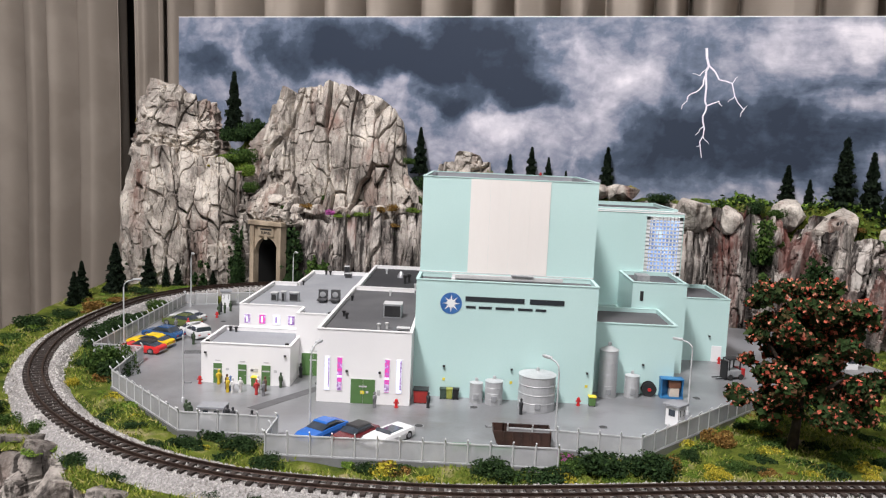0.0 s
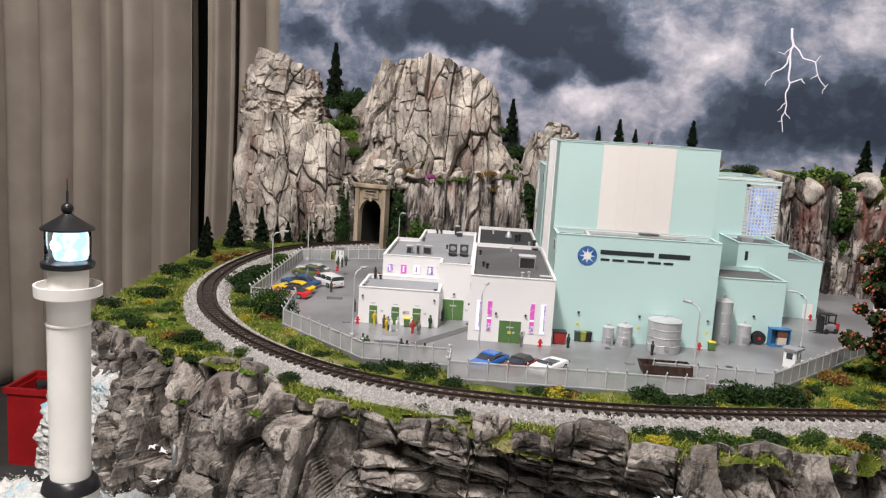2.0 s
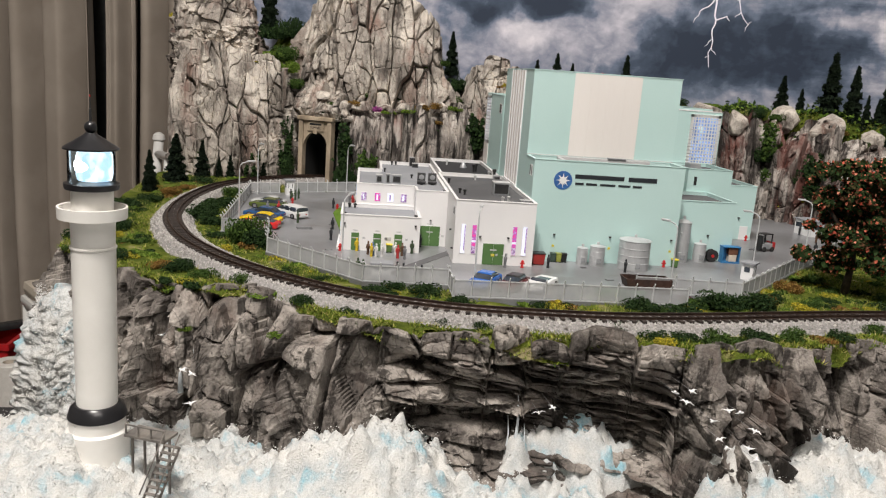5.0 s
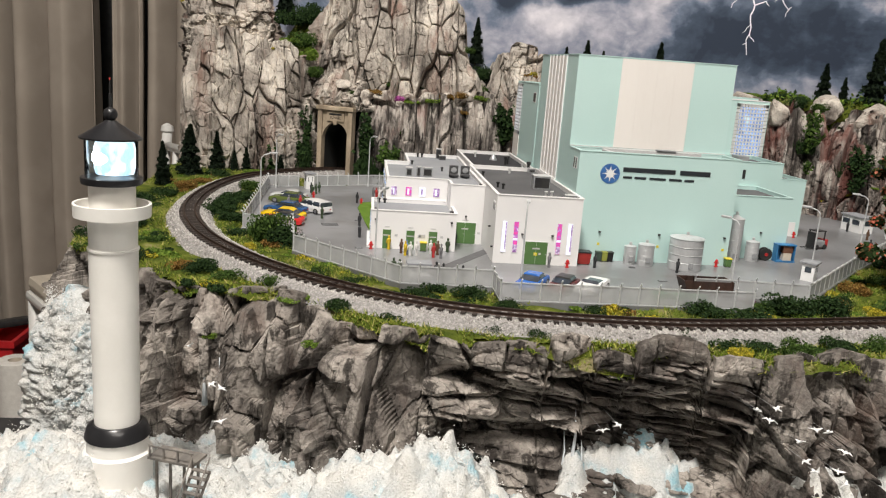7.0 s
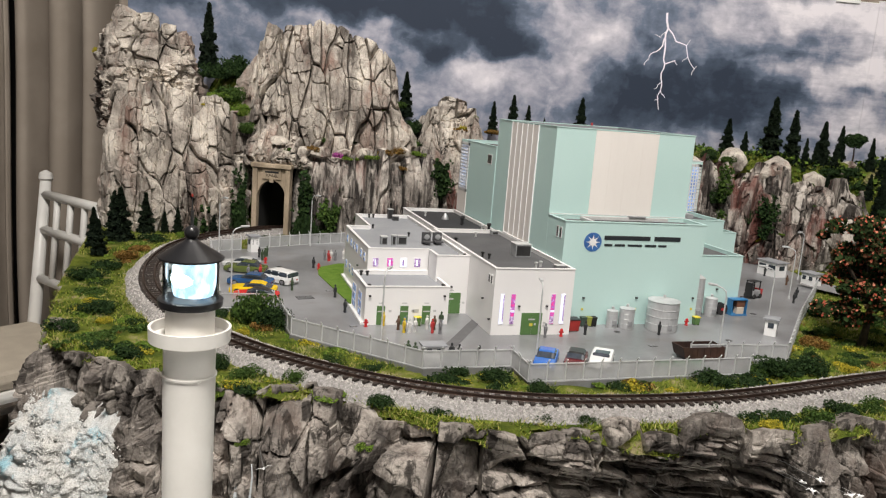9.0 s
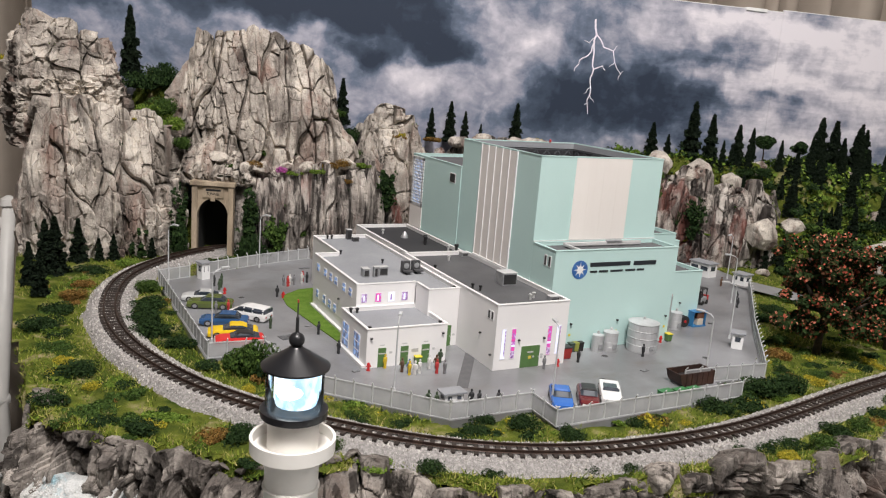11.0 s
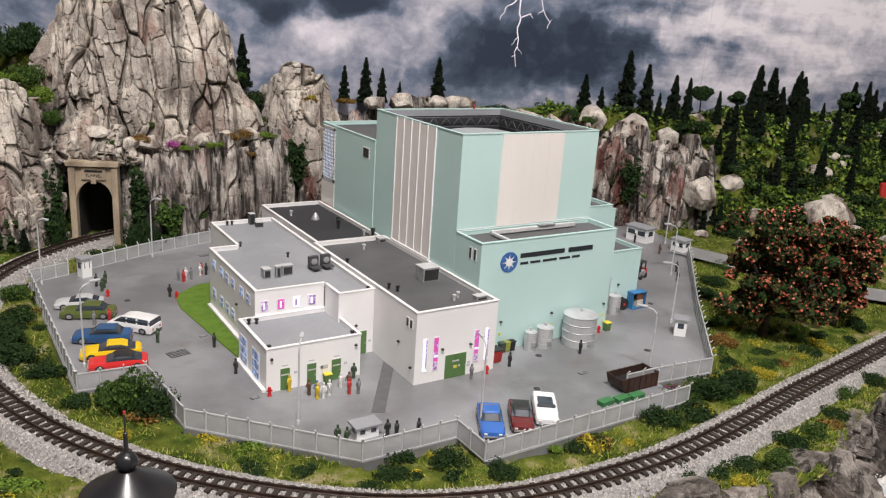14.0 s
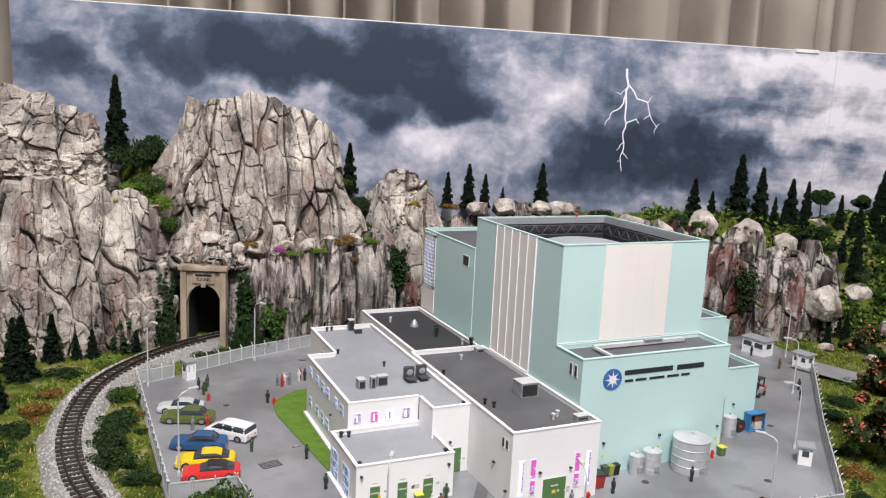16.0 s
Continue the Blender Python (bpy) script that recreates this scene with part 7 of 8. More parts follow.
def car(x, y, rz, paint, label, style="coupe", roof=None, s=1.0):
    e = thing("car", label, "car", x, y, 0, rz, group="parked model cars")
    L = 0.36
    body = [(-L, 0.115, 0.11, 0.045, 0.125), (-L + 0.03, 0.14, 0.13, 0.03, 0.15), (-0.15, 0.145, 0.135, 0.03, 0.158), (0.08, 0.145, 0.135, 0.03, 0.155), (L - 0.08, 0.142, 0.13, 0.03, 0.142), (L - 0.01, 0.125, 0.115, 0.04, 0.118)]
    if style == "van":
        body = [(-L, 0.13, 0.125, 0.045, 0.16), (-L + 0.02, 0.14, 0.135, 0.03, 0.175), (0.15, 0.142, 0.135, 0.03, 0.172), (L - 0.06, 0.14, 0.13, 0.03, 0.15), (L, 0.125, 0.11, 0.045, 0.12)]
    part("body", loft(B(), body), paint, e)
    if style == "van":
        g = [(-L + 0.01, 0.13, 0.112, 0.17, 0.26), (0.02, 0.132, 0.115, 0.17, 0.272), (0.11, 0.13, 0.11, 0.168, 0.262), (0.24, 0.122, 0.105, 0.155, 0.17)]
        r = [(-L + 0.02, 0.115, 0.112, 0.256, 0.272), (0.02, 0.118, 0.115, 0.262, 0.284), (0.12, 0.11, 0.105, 0.252, 0.27)]
    elif style == "coupe":
        g = [(-0.29, 0.118, 0.105, 0.14, 0.155), (-0.13, 0.12, 0.098, 0.15, 0.226), (0.02, 0.12, 0.098, 0.15, 0.228), (0.14, 0.12, 0.1, 0.148, 0.158)]
        r = [(-0.2, 0.102, 0.098, 0.19, 0.205), (-0.13, 0.1, 0.096, 0.216, 0.236), (0.02, 0.1, 0.096, 0.218, 0.237), (0.045, 0.1, 0.094, 0.205, 0.222)]
    else:
        g = [(-0.25, 0.12, 0.105, 0.14, 0.158), (-0.18, 0.12, 0.1, 0.15, 0.232), (0.04, 0.12, 0.1, 0.15, 0.234), (0.14, 0.12, 0.102, 0.148, 0.16)]
        r = [(-0.18, 0.102, 0.098, 0.222, 0.24), (0.04, 0.102, 0.098, 0.224, 0.242), (0.06, 0.1, 0.095, 0.212, 0.23)]
    if style != "open":
        part("cabin_glass", loft(B(), g), M_CARGLASS, e, "dark glazed cabin")
        part("roof", loft(B(), r), roof or paint, e)
        if style == "van":
            for px in (-0.32, -0.13, 0.03):
                part("pillar", box(B(), px - 0.012, px + 0.012, -0.133, 0.133, 0.165, 0.26), paint, e)
    else:
        part("cockpit", loft(B(), [(-0.18, 0.1, 0.095, 0.12, 0.162), (0.1, 0.1, 0.095, 0.12, 0.162)]), M_CARGLASS, e, "dark open cockpit")
        part("windscreen", loft(B(), [(0.08, 0.11, 0.1, 0.15, 0.205), (0.095, 0.11, 0.1, 0.15, 0.2)]), M_CARGLASS, e)
    for px in (-0.22, 0.22):
        for sy in (-1, 1):
            w = new("wheel", CAR_W)
            w.parent = e
            w.matrix_basis = at(px, sy * 0.127, 0.06, 0, 90)
            rm = new("rim", CAR_R)
            rm.parent = w
    for sy in (-1, 1):
        part("headlight", box(B(), L - 0.03, L + 0.002, sy * 0.085 - 0.02, sy * 0.085 + 0.02, 0.08, 0.105, 0.004), M_LAMP_WHITE, e)
        part("tail_light", box(B(), -L - 0.002, -L + 0.03, sy * 0.085 - 0.022, sy * 0.085 + 0.022, 0.09, 0.115, 0.004), M_LAMP_RED, e)
    part("bumper", box(B(), L - 0.015, L + 0.008, -0.11, 0.11, 0.045, 0.065, 0.004), M_RIM, e)
    part("bumper", box(B(), -L - 0.008, -L + 0.015, -0.11, 0.11, 0.05, 0.07, 0.004), M_RIM, e)
    e.matrix_basis = e.matrix_basis @ Matrix.Diagonal((s, s, s * 0.84, 1))
    return e


def paint(name, c):
    return mat(name, c, tuple(v * 0.9 for v in c), 20, 0.22, grain=0.03, spec=0.7)


P_SILVER, P_OLIVE, P_BLUE, P_YEL, P_RED, P_WHITE, P_MAROON, P_BLUE2 = (paint("paint_" + n_, c_) for n_, c_ in (("silver", (0.55, 0.56, 0.56)), ("olive", (0.10, 0.13, 0.035)), ("blue", (0.03, 0.09, 0.22)), ("yellow", (0.80, 0.54, 0.015)), ("red", (0.62, 0.03, 0.03)), ("white", (0.82, 0.82, 0.82)), ("maroon", (0.13, 0.012, 0.015)), ("bright_blue", (0.03, 0.14, 0.50))))
car(-5.05, 14.2, 165, P_SILVER, "silver model sports coupe parked by the fence", "coupe", None, 0.9)
car(-5.0, 13.78, 160, P_OLIVE, "olive green model muscle car parked by the fence", "sedan", None, 1.0)
car(-4.53, 13.07, 135, P_WHITE, "white model station wagon parked askew", "van", None, 0.95)
car(-4.97, 12.85, 160, P_BLUE, "dark blue model saloon car parked by the fence", "sedan", None, 1.0)
car(-4.96, 12.3, 168, P_YEL, "yellow model muscle car with a black bonnet stripe", "coupe", None, 1.0)
car(-4.94, 11.95, 170, P_RED, "red model convertible with a black hood", "coupe", M_DARK, 0.95)
car(-1.58, 8.8, 240, P_BLUE2, "bright blue model coupe by the front fence", "coupe", None, 0.95)
car(-1.2, 8.74, 238, P_MAROON, "maroon model saloon car by the front fence", "sedan", M_DARK, 0.9)
car(-0.83, 8.76, 236, P_WHITE, "white model convertible with an open dark cockpit", "open", None, 0.95)


def forklift(x, y, rz):
    e = thing("forklift", "dark grey model forklift truck in the yard", "forklift", x, y, 0, rz)
    part("body", box(B(), -0.16, 0.1, -0.085, 0.085, 0.04, 0.15, 0.012), M_GREYBOX, e)
    part("counterweight", box(B(), -0.2, -0.13, -0.09, 0.09, 0.04, 0.17, 0.012), M_LAMP_RED, e)
    for sx in (-0.11, 0.08):
        for sy in (-0.075, 0.075):
            part("cage_post", box(B(), sx - 0.008, sx + 0.008, sy - 0.008, sy + 0.008, 0.15, 0.31), M_DARK, e)
    part("cage_roof", box(B(), -0.125, 0.095, -0.088, 0.088, 0.31, 0.322), M_DARK, e)
    part("mast", box(B(), 0.1, 0.13, -0.07, 0.07, 0.02, 0.29), M_DARK, e)
    for sy in (-0.05, 0.05):
        part("fork", box(B(), 0.13, 0.28, sy - 0.012, sy + 0.012, 0.02, 0.032), M_DARK, e)
    for px in (-0.13, 0.06):
        for sy in (-1, 1):
            w = new("wheel", CAR_W)
            w.parent = e
            w.matrix_basis = at(px, sy * 0.085, 0.045, 0, 90) @ Matrix.Diagonal((0.75, 0.75, 0.75, 1))


forklift(4.0, 12.1, 200)

# ---- tanks, bins, yard things ----
M_STEEL = mat("corrugated_steel", (0.62, 0.63, 0.64), (0.50, 0.51, 0.52), 30, 0.45, 0.35, grain=0.15, stretch=(1, 1, 0.3))


def tank(x, y, r, h, label):
    e = thing("steel_tank", label, "tank", x, y, 0, group="steel tanks along the walls")
    n = max(5, int(h / 0.022))
    rings = [(r * (1.012 if k % 2 else 0.988), h * 0.9 * k / n) for k in range(n + 1)]
    part("shell", lathe(B(), rings, 36), M_STEEL, e)
    for k in (1, 2, 3):
        part("band", lathe(B(), [(r * 1.0, h * 0.9 * k / 4 - 0.006), (r * 1.03, h * 0.9 * k / 4), (r * 1.0, h * 0.9 * k / 4 + 0.006)], 36, cap=False), M_STEEL, e)
    part("roof", lathe(B(), [(r * 1.04, h * 0.9), (r * 1.04, h * 0.905), (0.16 * r, h * 0.98), (0.02, h * 0.985)], 36), M_STEEL, e, "low conical steel lid")
    part("cap", lathe(B(), [(0.022, h * 0.97), (0.022, h + 0.03), (0.01, h + 0.035)], 12), M_STEEL, e)
    part("hatch", box(B(), -0.035, 0.035, -r - 0.012, -r + 0.03, 0.05, 0.13, 0.006), M_GREYBOX, e, "small inspection hatch")


tank(0.155, 10.33, 0.085, 0.29, "small corrugated steel tank beside the teal wall")
tank(0.385, 10.31, 0.115, 0.335, "corrugated steel tank beside the teal wall")
tank(0.93, 10.21, 0.235, 0.50, "wide corrugated steel tank beside the teal wall")
tank(1.95, 10.9, 0.125, 0.72, "tall slim corrugated steel silo beside the annex")
tank(2.29, 10.93, 0.10, 0.33, "small corrugated steel tank beside the annex")
for t_y in (0.0,):
    reel = thing("cable_reel", "upright dark cable reel leaning on the wall", "cable reel", 2.54, 11.0, 0.1)
    for k, (r, a, b) in enumerate(((0.1, -0.045, -0.035), (0.075, -0.035, 0.035), (0.1, 0.035, 0.045))):
        ob = part("flange" if k != 1 else "cable", lathe(B(), [(r, a), (r, b)], 28), M_DARK, reel)
        ob.matrix_basis = at(0, 0, 0, 0, 90)
    part("hub", lathe(B(), [(0.025, -0.06), (0.025, 0.06)], 14), M_LAMP_RED, reel).matrix_basis = at(0, 0, 0, 0, 90)
M_BLUE_BOX = mat("container_blue", (0.04, 0.20, 0.42), (0.03, 0.15, 0.34), 50, 0.5)
M_RUST = mat("dumpster_rust", (0.035, 0.018, 0.014), (0.055, 0.026, 0.018), 60, 0.6, grain=0.3)
M_CARTON = mat("carton", (0.62, 0.55, 0.46), (0.55, 0.48, 0.4), 50, 0.8)


def tool_shelter():
    e = thing("tool_shelter", "blue open-front shelter with brown boxes inside", "shelter", 2.84, 10.98)
    part("back", box(B(), -0.15, 0.15, 0.06, 0.07, 0, 0.26), M_BLUE_BOX, e)
    part("side", box(B(), -0.15, -0.135, -0.06, 0.06, 0, 0.26), M_BLUE_BOX, e)
    part("side", box(B(), 0.135, 0.15, -0.06, 0.06, 0, 0.26), M_BLUE_BOX, e)
    part("top", box(B(), -0.155, 0.155, -0.065, 0.075, 0.26, 0.275), M_BLUE_BOX, e)
    part("base", box(B(), -0.155, 0.155, -0.075, 0.075, 0, 0.02), M_BLUE_BOX, e)
    part("cabinet", box(B(), -0.04, 0.12, -0.04, 0.055, 0.14, 0.25, 0.005), mat("cabinet_brown", (0.16, 0.07, 0.04)), e)
    part("carton", box(B(), -0.03, 0.1, -0.05, 0.05, 0.022, 0.135, 0.004), M_CARTON, e)


tool_shelter()


def skip_bin(x, y, rz, label, material, w=0.2, l=0.1, h=0.17, lid=None, tilt=0.0, group=""):
    e = thing("waste_bin", label, "bin", x, y, 0, rz, group=group)
    bm = B()
    a = [bm.verts.new(p) for p in ((-w * 0.42, -l * 0.45, 0.012), (w * 0.42, -l * 0.45, 0.012), (w * 0.42, l * 0.45, 0.012), (-w * 0.42, l * 0.45, 0.012))]
    b = [bm.verts.new(p) for p in ((-w / 2, -l / 2, h), (w / 2, -l / 2, h), (w / 2, l / 2, h), (-w / 2, l / 2, h))]
    bm.faces.new(a[::-1])
    bm.faces.new(b)
    for k in range(4):
        bm.faces.new((a[k], a[(k + 1) % 4], b[(k + 1) % 4], b[k]))
    part("body", bm, material, e)
    part("lid", box(B(), -w / 2 - 0.006, w / 2 + 0.006, -l / 2 - 0.006, l / 2 + 0.006, h, h + 0.016, 0.004), lid or material, e)
    for sx in (-1, 1):
        part("castor", box(B(), sx * w * 0.34 - 0.012, sx * w * 0.34 + 0.012, -l * 0.35, l * 0.35, 0, 0.014), M_DARK, e)


skip_bin(-0.56, 10.2, 0, "red wheeled waste container with a grey lid", mat("bin_red", (0.36, 0.03, 0.025)), 0.19, 0.16, 0.17, M_DARK)
for k, c in enumerate(((0.05, 0.08, 0.06), (0.30, 0.32, 0.06), (0.012, 0.012, 0.012))):
    skip_bin(-0.28 + 0.085 * k, 10.4, 0, ("dark green", "yellow-green", "black")[k] + " upright waste bin by the wall", mat("bin_colour", c), 0.08, 0.08, 0.13, None, group="row of waste bins")
skip_bin(1.68, 10.42, 0, "green and yellow waste bin by the wall", mat("bin_green", (0.10, 0.20, 0.06)), 0.09, 0.09, 0.12, M_YELLOW)
skip_bin(-2.81, 10.5, 0, "green waste bin beside the entrance doors", mat("bin_green", (0.10, 0.18, 0.05)), 0.09, 0.07, 0.12, M_YELLOW)


def dumpster(x, y, rz):
    e = thing("dumpster", "dark rusty open roll-off dumpster", "dumpster", x, y, 0, rz)
    L, W, H = 0.30, 0.14, 0.2
    bm = B()
    prof = [(-L, 0.06), (-L + 0.06, 0.012), (L, 0.012), (L, H), (-L - 0.05, H)]
    for sy in (-1, 1):
        vs = [bm.verts.new((px, sy * W, pz)) for px, pz in prof]
        vi = [bm.verts.new((px, sy * (W - 0.012), pz)) for px, pz in prof]
        bm.faces.new(vs if sy < 0 else vs[::-1])
        bm.faces.new(vi[::-1] if sy < 0 else vi)
        for k in range(5):
            bm.faces.new((vs[k], vs[(k + 1) % 5], vi[(k + 1) % 5], vi[k]))
    bmesh.ops.recalc_face_normals(bm, faces=bm.faces[:])
    part("side", bm, M_RUST, e)
    part("floor", box(B(), -L + 0.05, L, -W, W, 0.006, 0.018), M_RUST, e)
    part("end", box(B(), L - 0.012, L, -W, W, 0.012, H), M_RUST, e)
    bm = B()
    v = [bm.verts.new(p) for p in ((-L - 0.05, -W, H), (-L - 0.05, W, H), (-L, W, 0.06), (-L, -W, 0.06), (-L - 0.038, -W, H), (-L - 0.038, W, H), (-L + 0.012, W, 0.06), (-L + 0.012, -W, 0.06))]
    for q in ((0, 1, 2, 3), (7, 6, 5, 4), (0, 4, 5, 1), (3, 2, 6, 7)):
        bm.faces.new([v[i] for i in q])
    part("end", bm, M_RUST, e)
    for k in range(6):
        px = -L + 0.08 + k * 0.1
        for sy in (-1, 1):
            part("rib", box(B(), px - 0.008, px + 0.008, sy * W - 0.012, sy * W + 0.012, 0.012, H), M_RUST, e)
    part("load", box(B(), -L + 0.03, L - 0.02, -W + 0.015, W - 0.015, 0.018, 0.11, 0.01), M_DARK, e, "dark load inside")


dumpster(0.68, 8.86, 0)
M_GREEN_LID = mat("pallet_green", (0.05, 0.20, 0.07), (0.04, 0.16, 0.06), 50, 0.5)
for k, (x, y) in enumerate(((0.0, 8.62), (0.24, 8.6), (0.47, 8.58))):
    e = thing("green_crate", "low dark green lidded crate by the fence", "crate", x, y, 0, 4, group="green crates by the fence")
    part("box", box(B(), -0.1, 0.1, -0.05, 0.05, 0, 0.05, 0.004), M_GREEN_LID, e)
    part("lid", box(B(), -0.105, 0.105, -0.055, 0.055, 0.05, 0.062, 0.003), M_GREEN_LID, e)

M_HYD = mat("hydrant_red", (0.55, 0.02, 0.025), (0.48, 0.02, 0.02), 60, 0.35)


def hydrant(x, y):
    e = thing("fire_hydrant", "red model fire hydrant standing on the concrete", "hydrant", x, y, 0, group="red hydrants")
    part("barrel", lathe(B(), [(0.028, 0), (0.028, 0.012), (0.018, 0.016), (0.018, 0.075), (0.024, 0.078), (0.024, 0.086), (0.016, 0.105), (0.005, 0.112)], 14), M_HYD, e)
    ob = part("outlet", lathe(B(), [(0.011, -0.034), (0.011, 0.034)], 10), M_HYD, e)
    ob.matrix_basis = at(0, 0, 0.06, 0, 90, 0) @ Matrix.Rotation(math.pi / 2, 4, "Y")


for x, y in ((-3.55, 10.48), (-0.85, 9.93), (1.5, 10.4), (4.1, 12.98), (-3.72, 14.05), (-4.62, 14.5), (-3.42, 14.8)):
    hydrant(x, y)


def hut(x, y, rz, w=0.28, l=0.2, h=0.24):
    e = thing("guard_hut", "small white guard hut with a grey flat roof", "guard hut", x, y, 0, rz, group="guard huts")
    part("wall", box(B(), -w / 2, w / 2, -l / 2, l / 2, 0, h), M_WHITE_TRIM, e)
    part("roof", box(B(), -w / 2 - 0.03, w / 2 + 0.03, -l / 2 - 0.03, l / 2 + 0.03, h, h + 0.025, 0.004), M_ROOF_LIGHT, e)
    for k in range(2):
        a = -w / 2 + 0.025 + k * w / 2
        wd = part("window", box(B(), a, a + w / 2 - 0.05, -l / 2 - 0.005, -l / 2 + 0.004, h * 0.45, h * 0.86), M_WHITE_TRIM, e)
        part("pane", box(B(), a + 0.01, a + w / 2 - 0.06, -l / 2 - 0.008, -l / 2, h * 0.5, h * 0.82), M_CARGLASS, wd)
    part("window", box(B(), -w / 2 - 0.006, -w / 2 + 0.004, -l * 0.25, l * 0.25, h * 0.5, h * 0.82), M_CARGLASS, e)
    part("window", box(B(), w / 2 - 0.004, w / 2 + 0.006, -l * 0.25, l * 0.25, h * 0.5, h * 0.82), M_CARGLASS, e)


hut(-2.95, 9.2, 0, 0.26, 0.15, 0.14)
hut(2.62, 9.85, 45, 0.17, 0.17, 0.25)
hut(-4.78, 15.55, 20, 0.16, 0.16, 0.3)
hut(5.95, 14.0, -80, 0.5, 0.3, 0.3)
hut(6.15, 13.05, -80, 0.3, 0.24, 0.26)


# ---- street lamps ----
def street_lamp(x, y, rz, h=1.0):
    e = thing("street_lamp", "slim grey street lamp with a bent arm", "street lamp", x, y, 0, rz, group="street lamps of the yard")
    part("pole", lathe(B(), [(0.02, 0), (0.02, 0.05), (0.012, 0.06), (0.01, h)], 10), M_GALV, e)
    part("arm", tube(B(), [(0, 0, h - 0.02), (0.01, 0, h + 0.05), (0.05, 0, h + 0.09), (0.16, 0, h + 0.12)], 0.009, 8), M_GALV, e)
    hd = part("head", box(B(), 0.13, 0.26, -0.022, 0.022, h + 0.11, h + 0.135, 0.008), M_GALV, e)
    part("lens", box(B(), 0.15, 0.25, -0.016, 0.016, h + 0.104, h + 0.112), M_LID, hd, "pale lamp lens")


for x, y, rz, h in ((-5.3, 12.1, 20, 0.95), (-5.42, 15.38, -60, 0.95), (-3.6, 16.2, -60, 0.95), (-3.5, 9.72, 60, 0.85), (-1.72, 8.8, 75, 0.92), (1.05, 8.95, 130, 0.85), (2.88, 10.25, 150, 0.85), (4.75, 12.0, 150, 0.85), (6.3, 13.6, 200, 0.9)):
    street_lamp(x, y, rz, h)

# ---- ground markings and lawn ----
M_COVER = mat("manhole_iron", (0.05, 0.05, 0.052), (0.08, 0.08, 0.082), 200, 0.6, 0.4, grain=0.3)
for x, y in ((-4.4, 14.2), (-0.52, 9.3), (0.13, 10.09), (1.7, 9.6), (3.2, 11.0)):
    e = thing("manhole_cover", "round dark iron manhole cover in the concrete", "manhole cover", x, y, 0, group="manhole covers")
    part("rim", lathe(B(), [(0.062, 0.0), (0.062, 0.004), (0.052, 0.0045)], 24), M_GREYBOX, e)
    part("lid", lathe(B(), [(0.05, 0.001), (0.05, 0.006)], 24), M_COVER, e)
for x, y, w, l in ((-3.72, 10.5, 0.1, 0.06), (-3.76, 12.48, 0.1, 0.05), (-4.2, 12.05, 0.26, 0.18), (0.33, 9.42, 0.12, 0.07), (-2.75, 16.0, 0.2, 0.1)):
    e = thing("drain_grate", "flat dark drain grate in the concrete", "drain grate", x, y, 0, 12, group="drain grates")
    part("plate", box(B(), -w / 2, w / 2, -l / 2, l / 2, 0, 0.005), M_COVER, e)
    for k in range(4):
        part("bar", box(B(), -w / 2 + 0.01, w / 2 - 0.01, -l / 2 + l * (k + 0.5) / 4 - 0.004, -l / 2 + l * (k + 0.5) / 4 + 0.004, 0.005, 0.008), M_GREYBOX, e)
bm = B()
prism(bm, [(-1.9, 10.78), (-2.66, 9.62), (-2.52, 9.55), (-1.87, 10.55)], 0.0005, 0.004)
solo("road_strip", bm, mat("asphalt_strip", (0.12, 0.12, 0.125), (0.10, 0.10, 0.105), 60, 0.7), "dark asphalt strip across the concrete yard", "road marking", kind="structure")
M_LAWN = mat("lawn_mat", (0.10, 0.19, 0.025), (0.14, 0.23, 0.04), 60, 0.95, bump=0.8, fine=900, grain=0.4, spec=0.1)
solo("lawn", prism(B(), [(-3.56, 11.62), (-3.40, 11.62), (-3.40, 13.6), (-2.95, 13.62), (-2.95, 14.55), (-3.3, 14.5), (-3.72, 14.15), (-3.78, 13.6)], 0.0, 0.014), M_LAWN, "bright green lawn strip along the office", "lawn", kind="structure")
M_ROAD = mat("road_grey", (0.26, 0.26, 0.26), (0.21, 0.21, 0.21), 20, 0.8, grain=0.25)
rd = B()
q_, xy_, n_r, _ = along([(6.2, 13.2), (6.6, 12.0), (7.0, 10.6), (7.6, 9.6), (8.6, 8.9), (10.5, 8.9)], 0.15)
lv = [(rd.verts.new((xy_[k, 0] - n_r[k, 0] * 0.38, xy_[k, 1] - n_r[k, 1] * 0.38, 0.03)), rd.verts.new((xy_[k, 0] + n_r[k, 0] * 0.38, xy_[k, 1] + n_r[k, 1] * 0.38, 0.03))) for k in range(len(xy_))]
for a_, b_ in zip(lv, lv[1:]):
    rd.faces.new((a_[0], a_[1], b_[1], b_[0]))
bmesh.ops.recalc_face_normals(rd, faces=rd.faces[:])
solo("road", rd, M_ROAD, "narrow grey asphalt road leading from the gate", "road", kind="structure")


# ---- figurines: plain turned shapes ----
def figurine_mesh(seed):
    bm = B()
    lathe(bm, [(0.012, 0), (0.022, 0.003), (0.019, 0.05), (0.022, 0.085), (0.027, 0.13), (0.026, 0.155), (0.01, 0.168), (0.014, 0.178), (0.016, 0.19), (0.012, 0.203), (0.004, 0.208)], 12)
    for sx in (-1, 1):
        tube(bm, [(sx * 0.026, 0, 0.152), (sx * 0.034, -0.006 * seed, 0.12), (sx * 0.03, -0.012 * seed, 0.092)], 0.007, 6)
    return bm


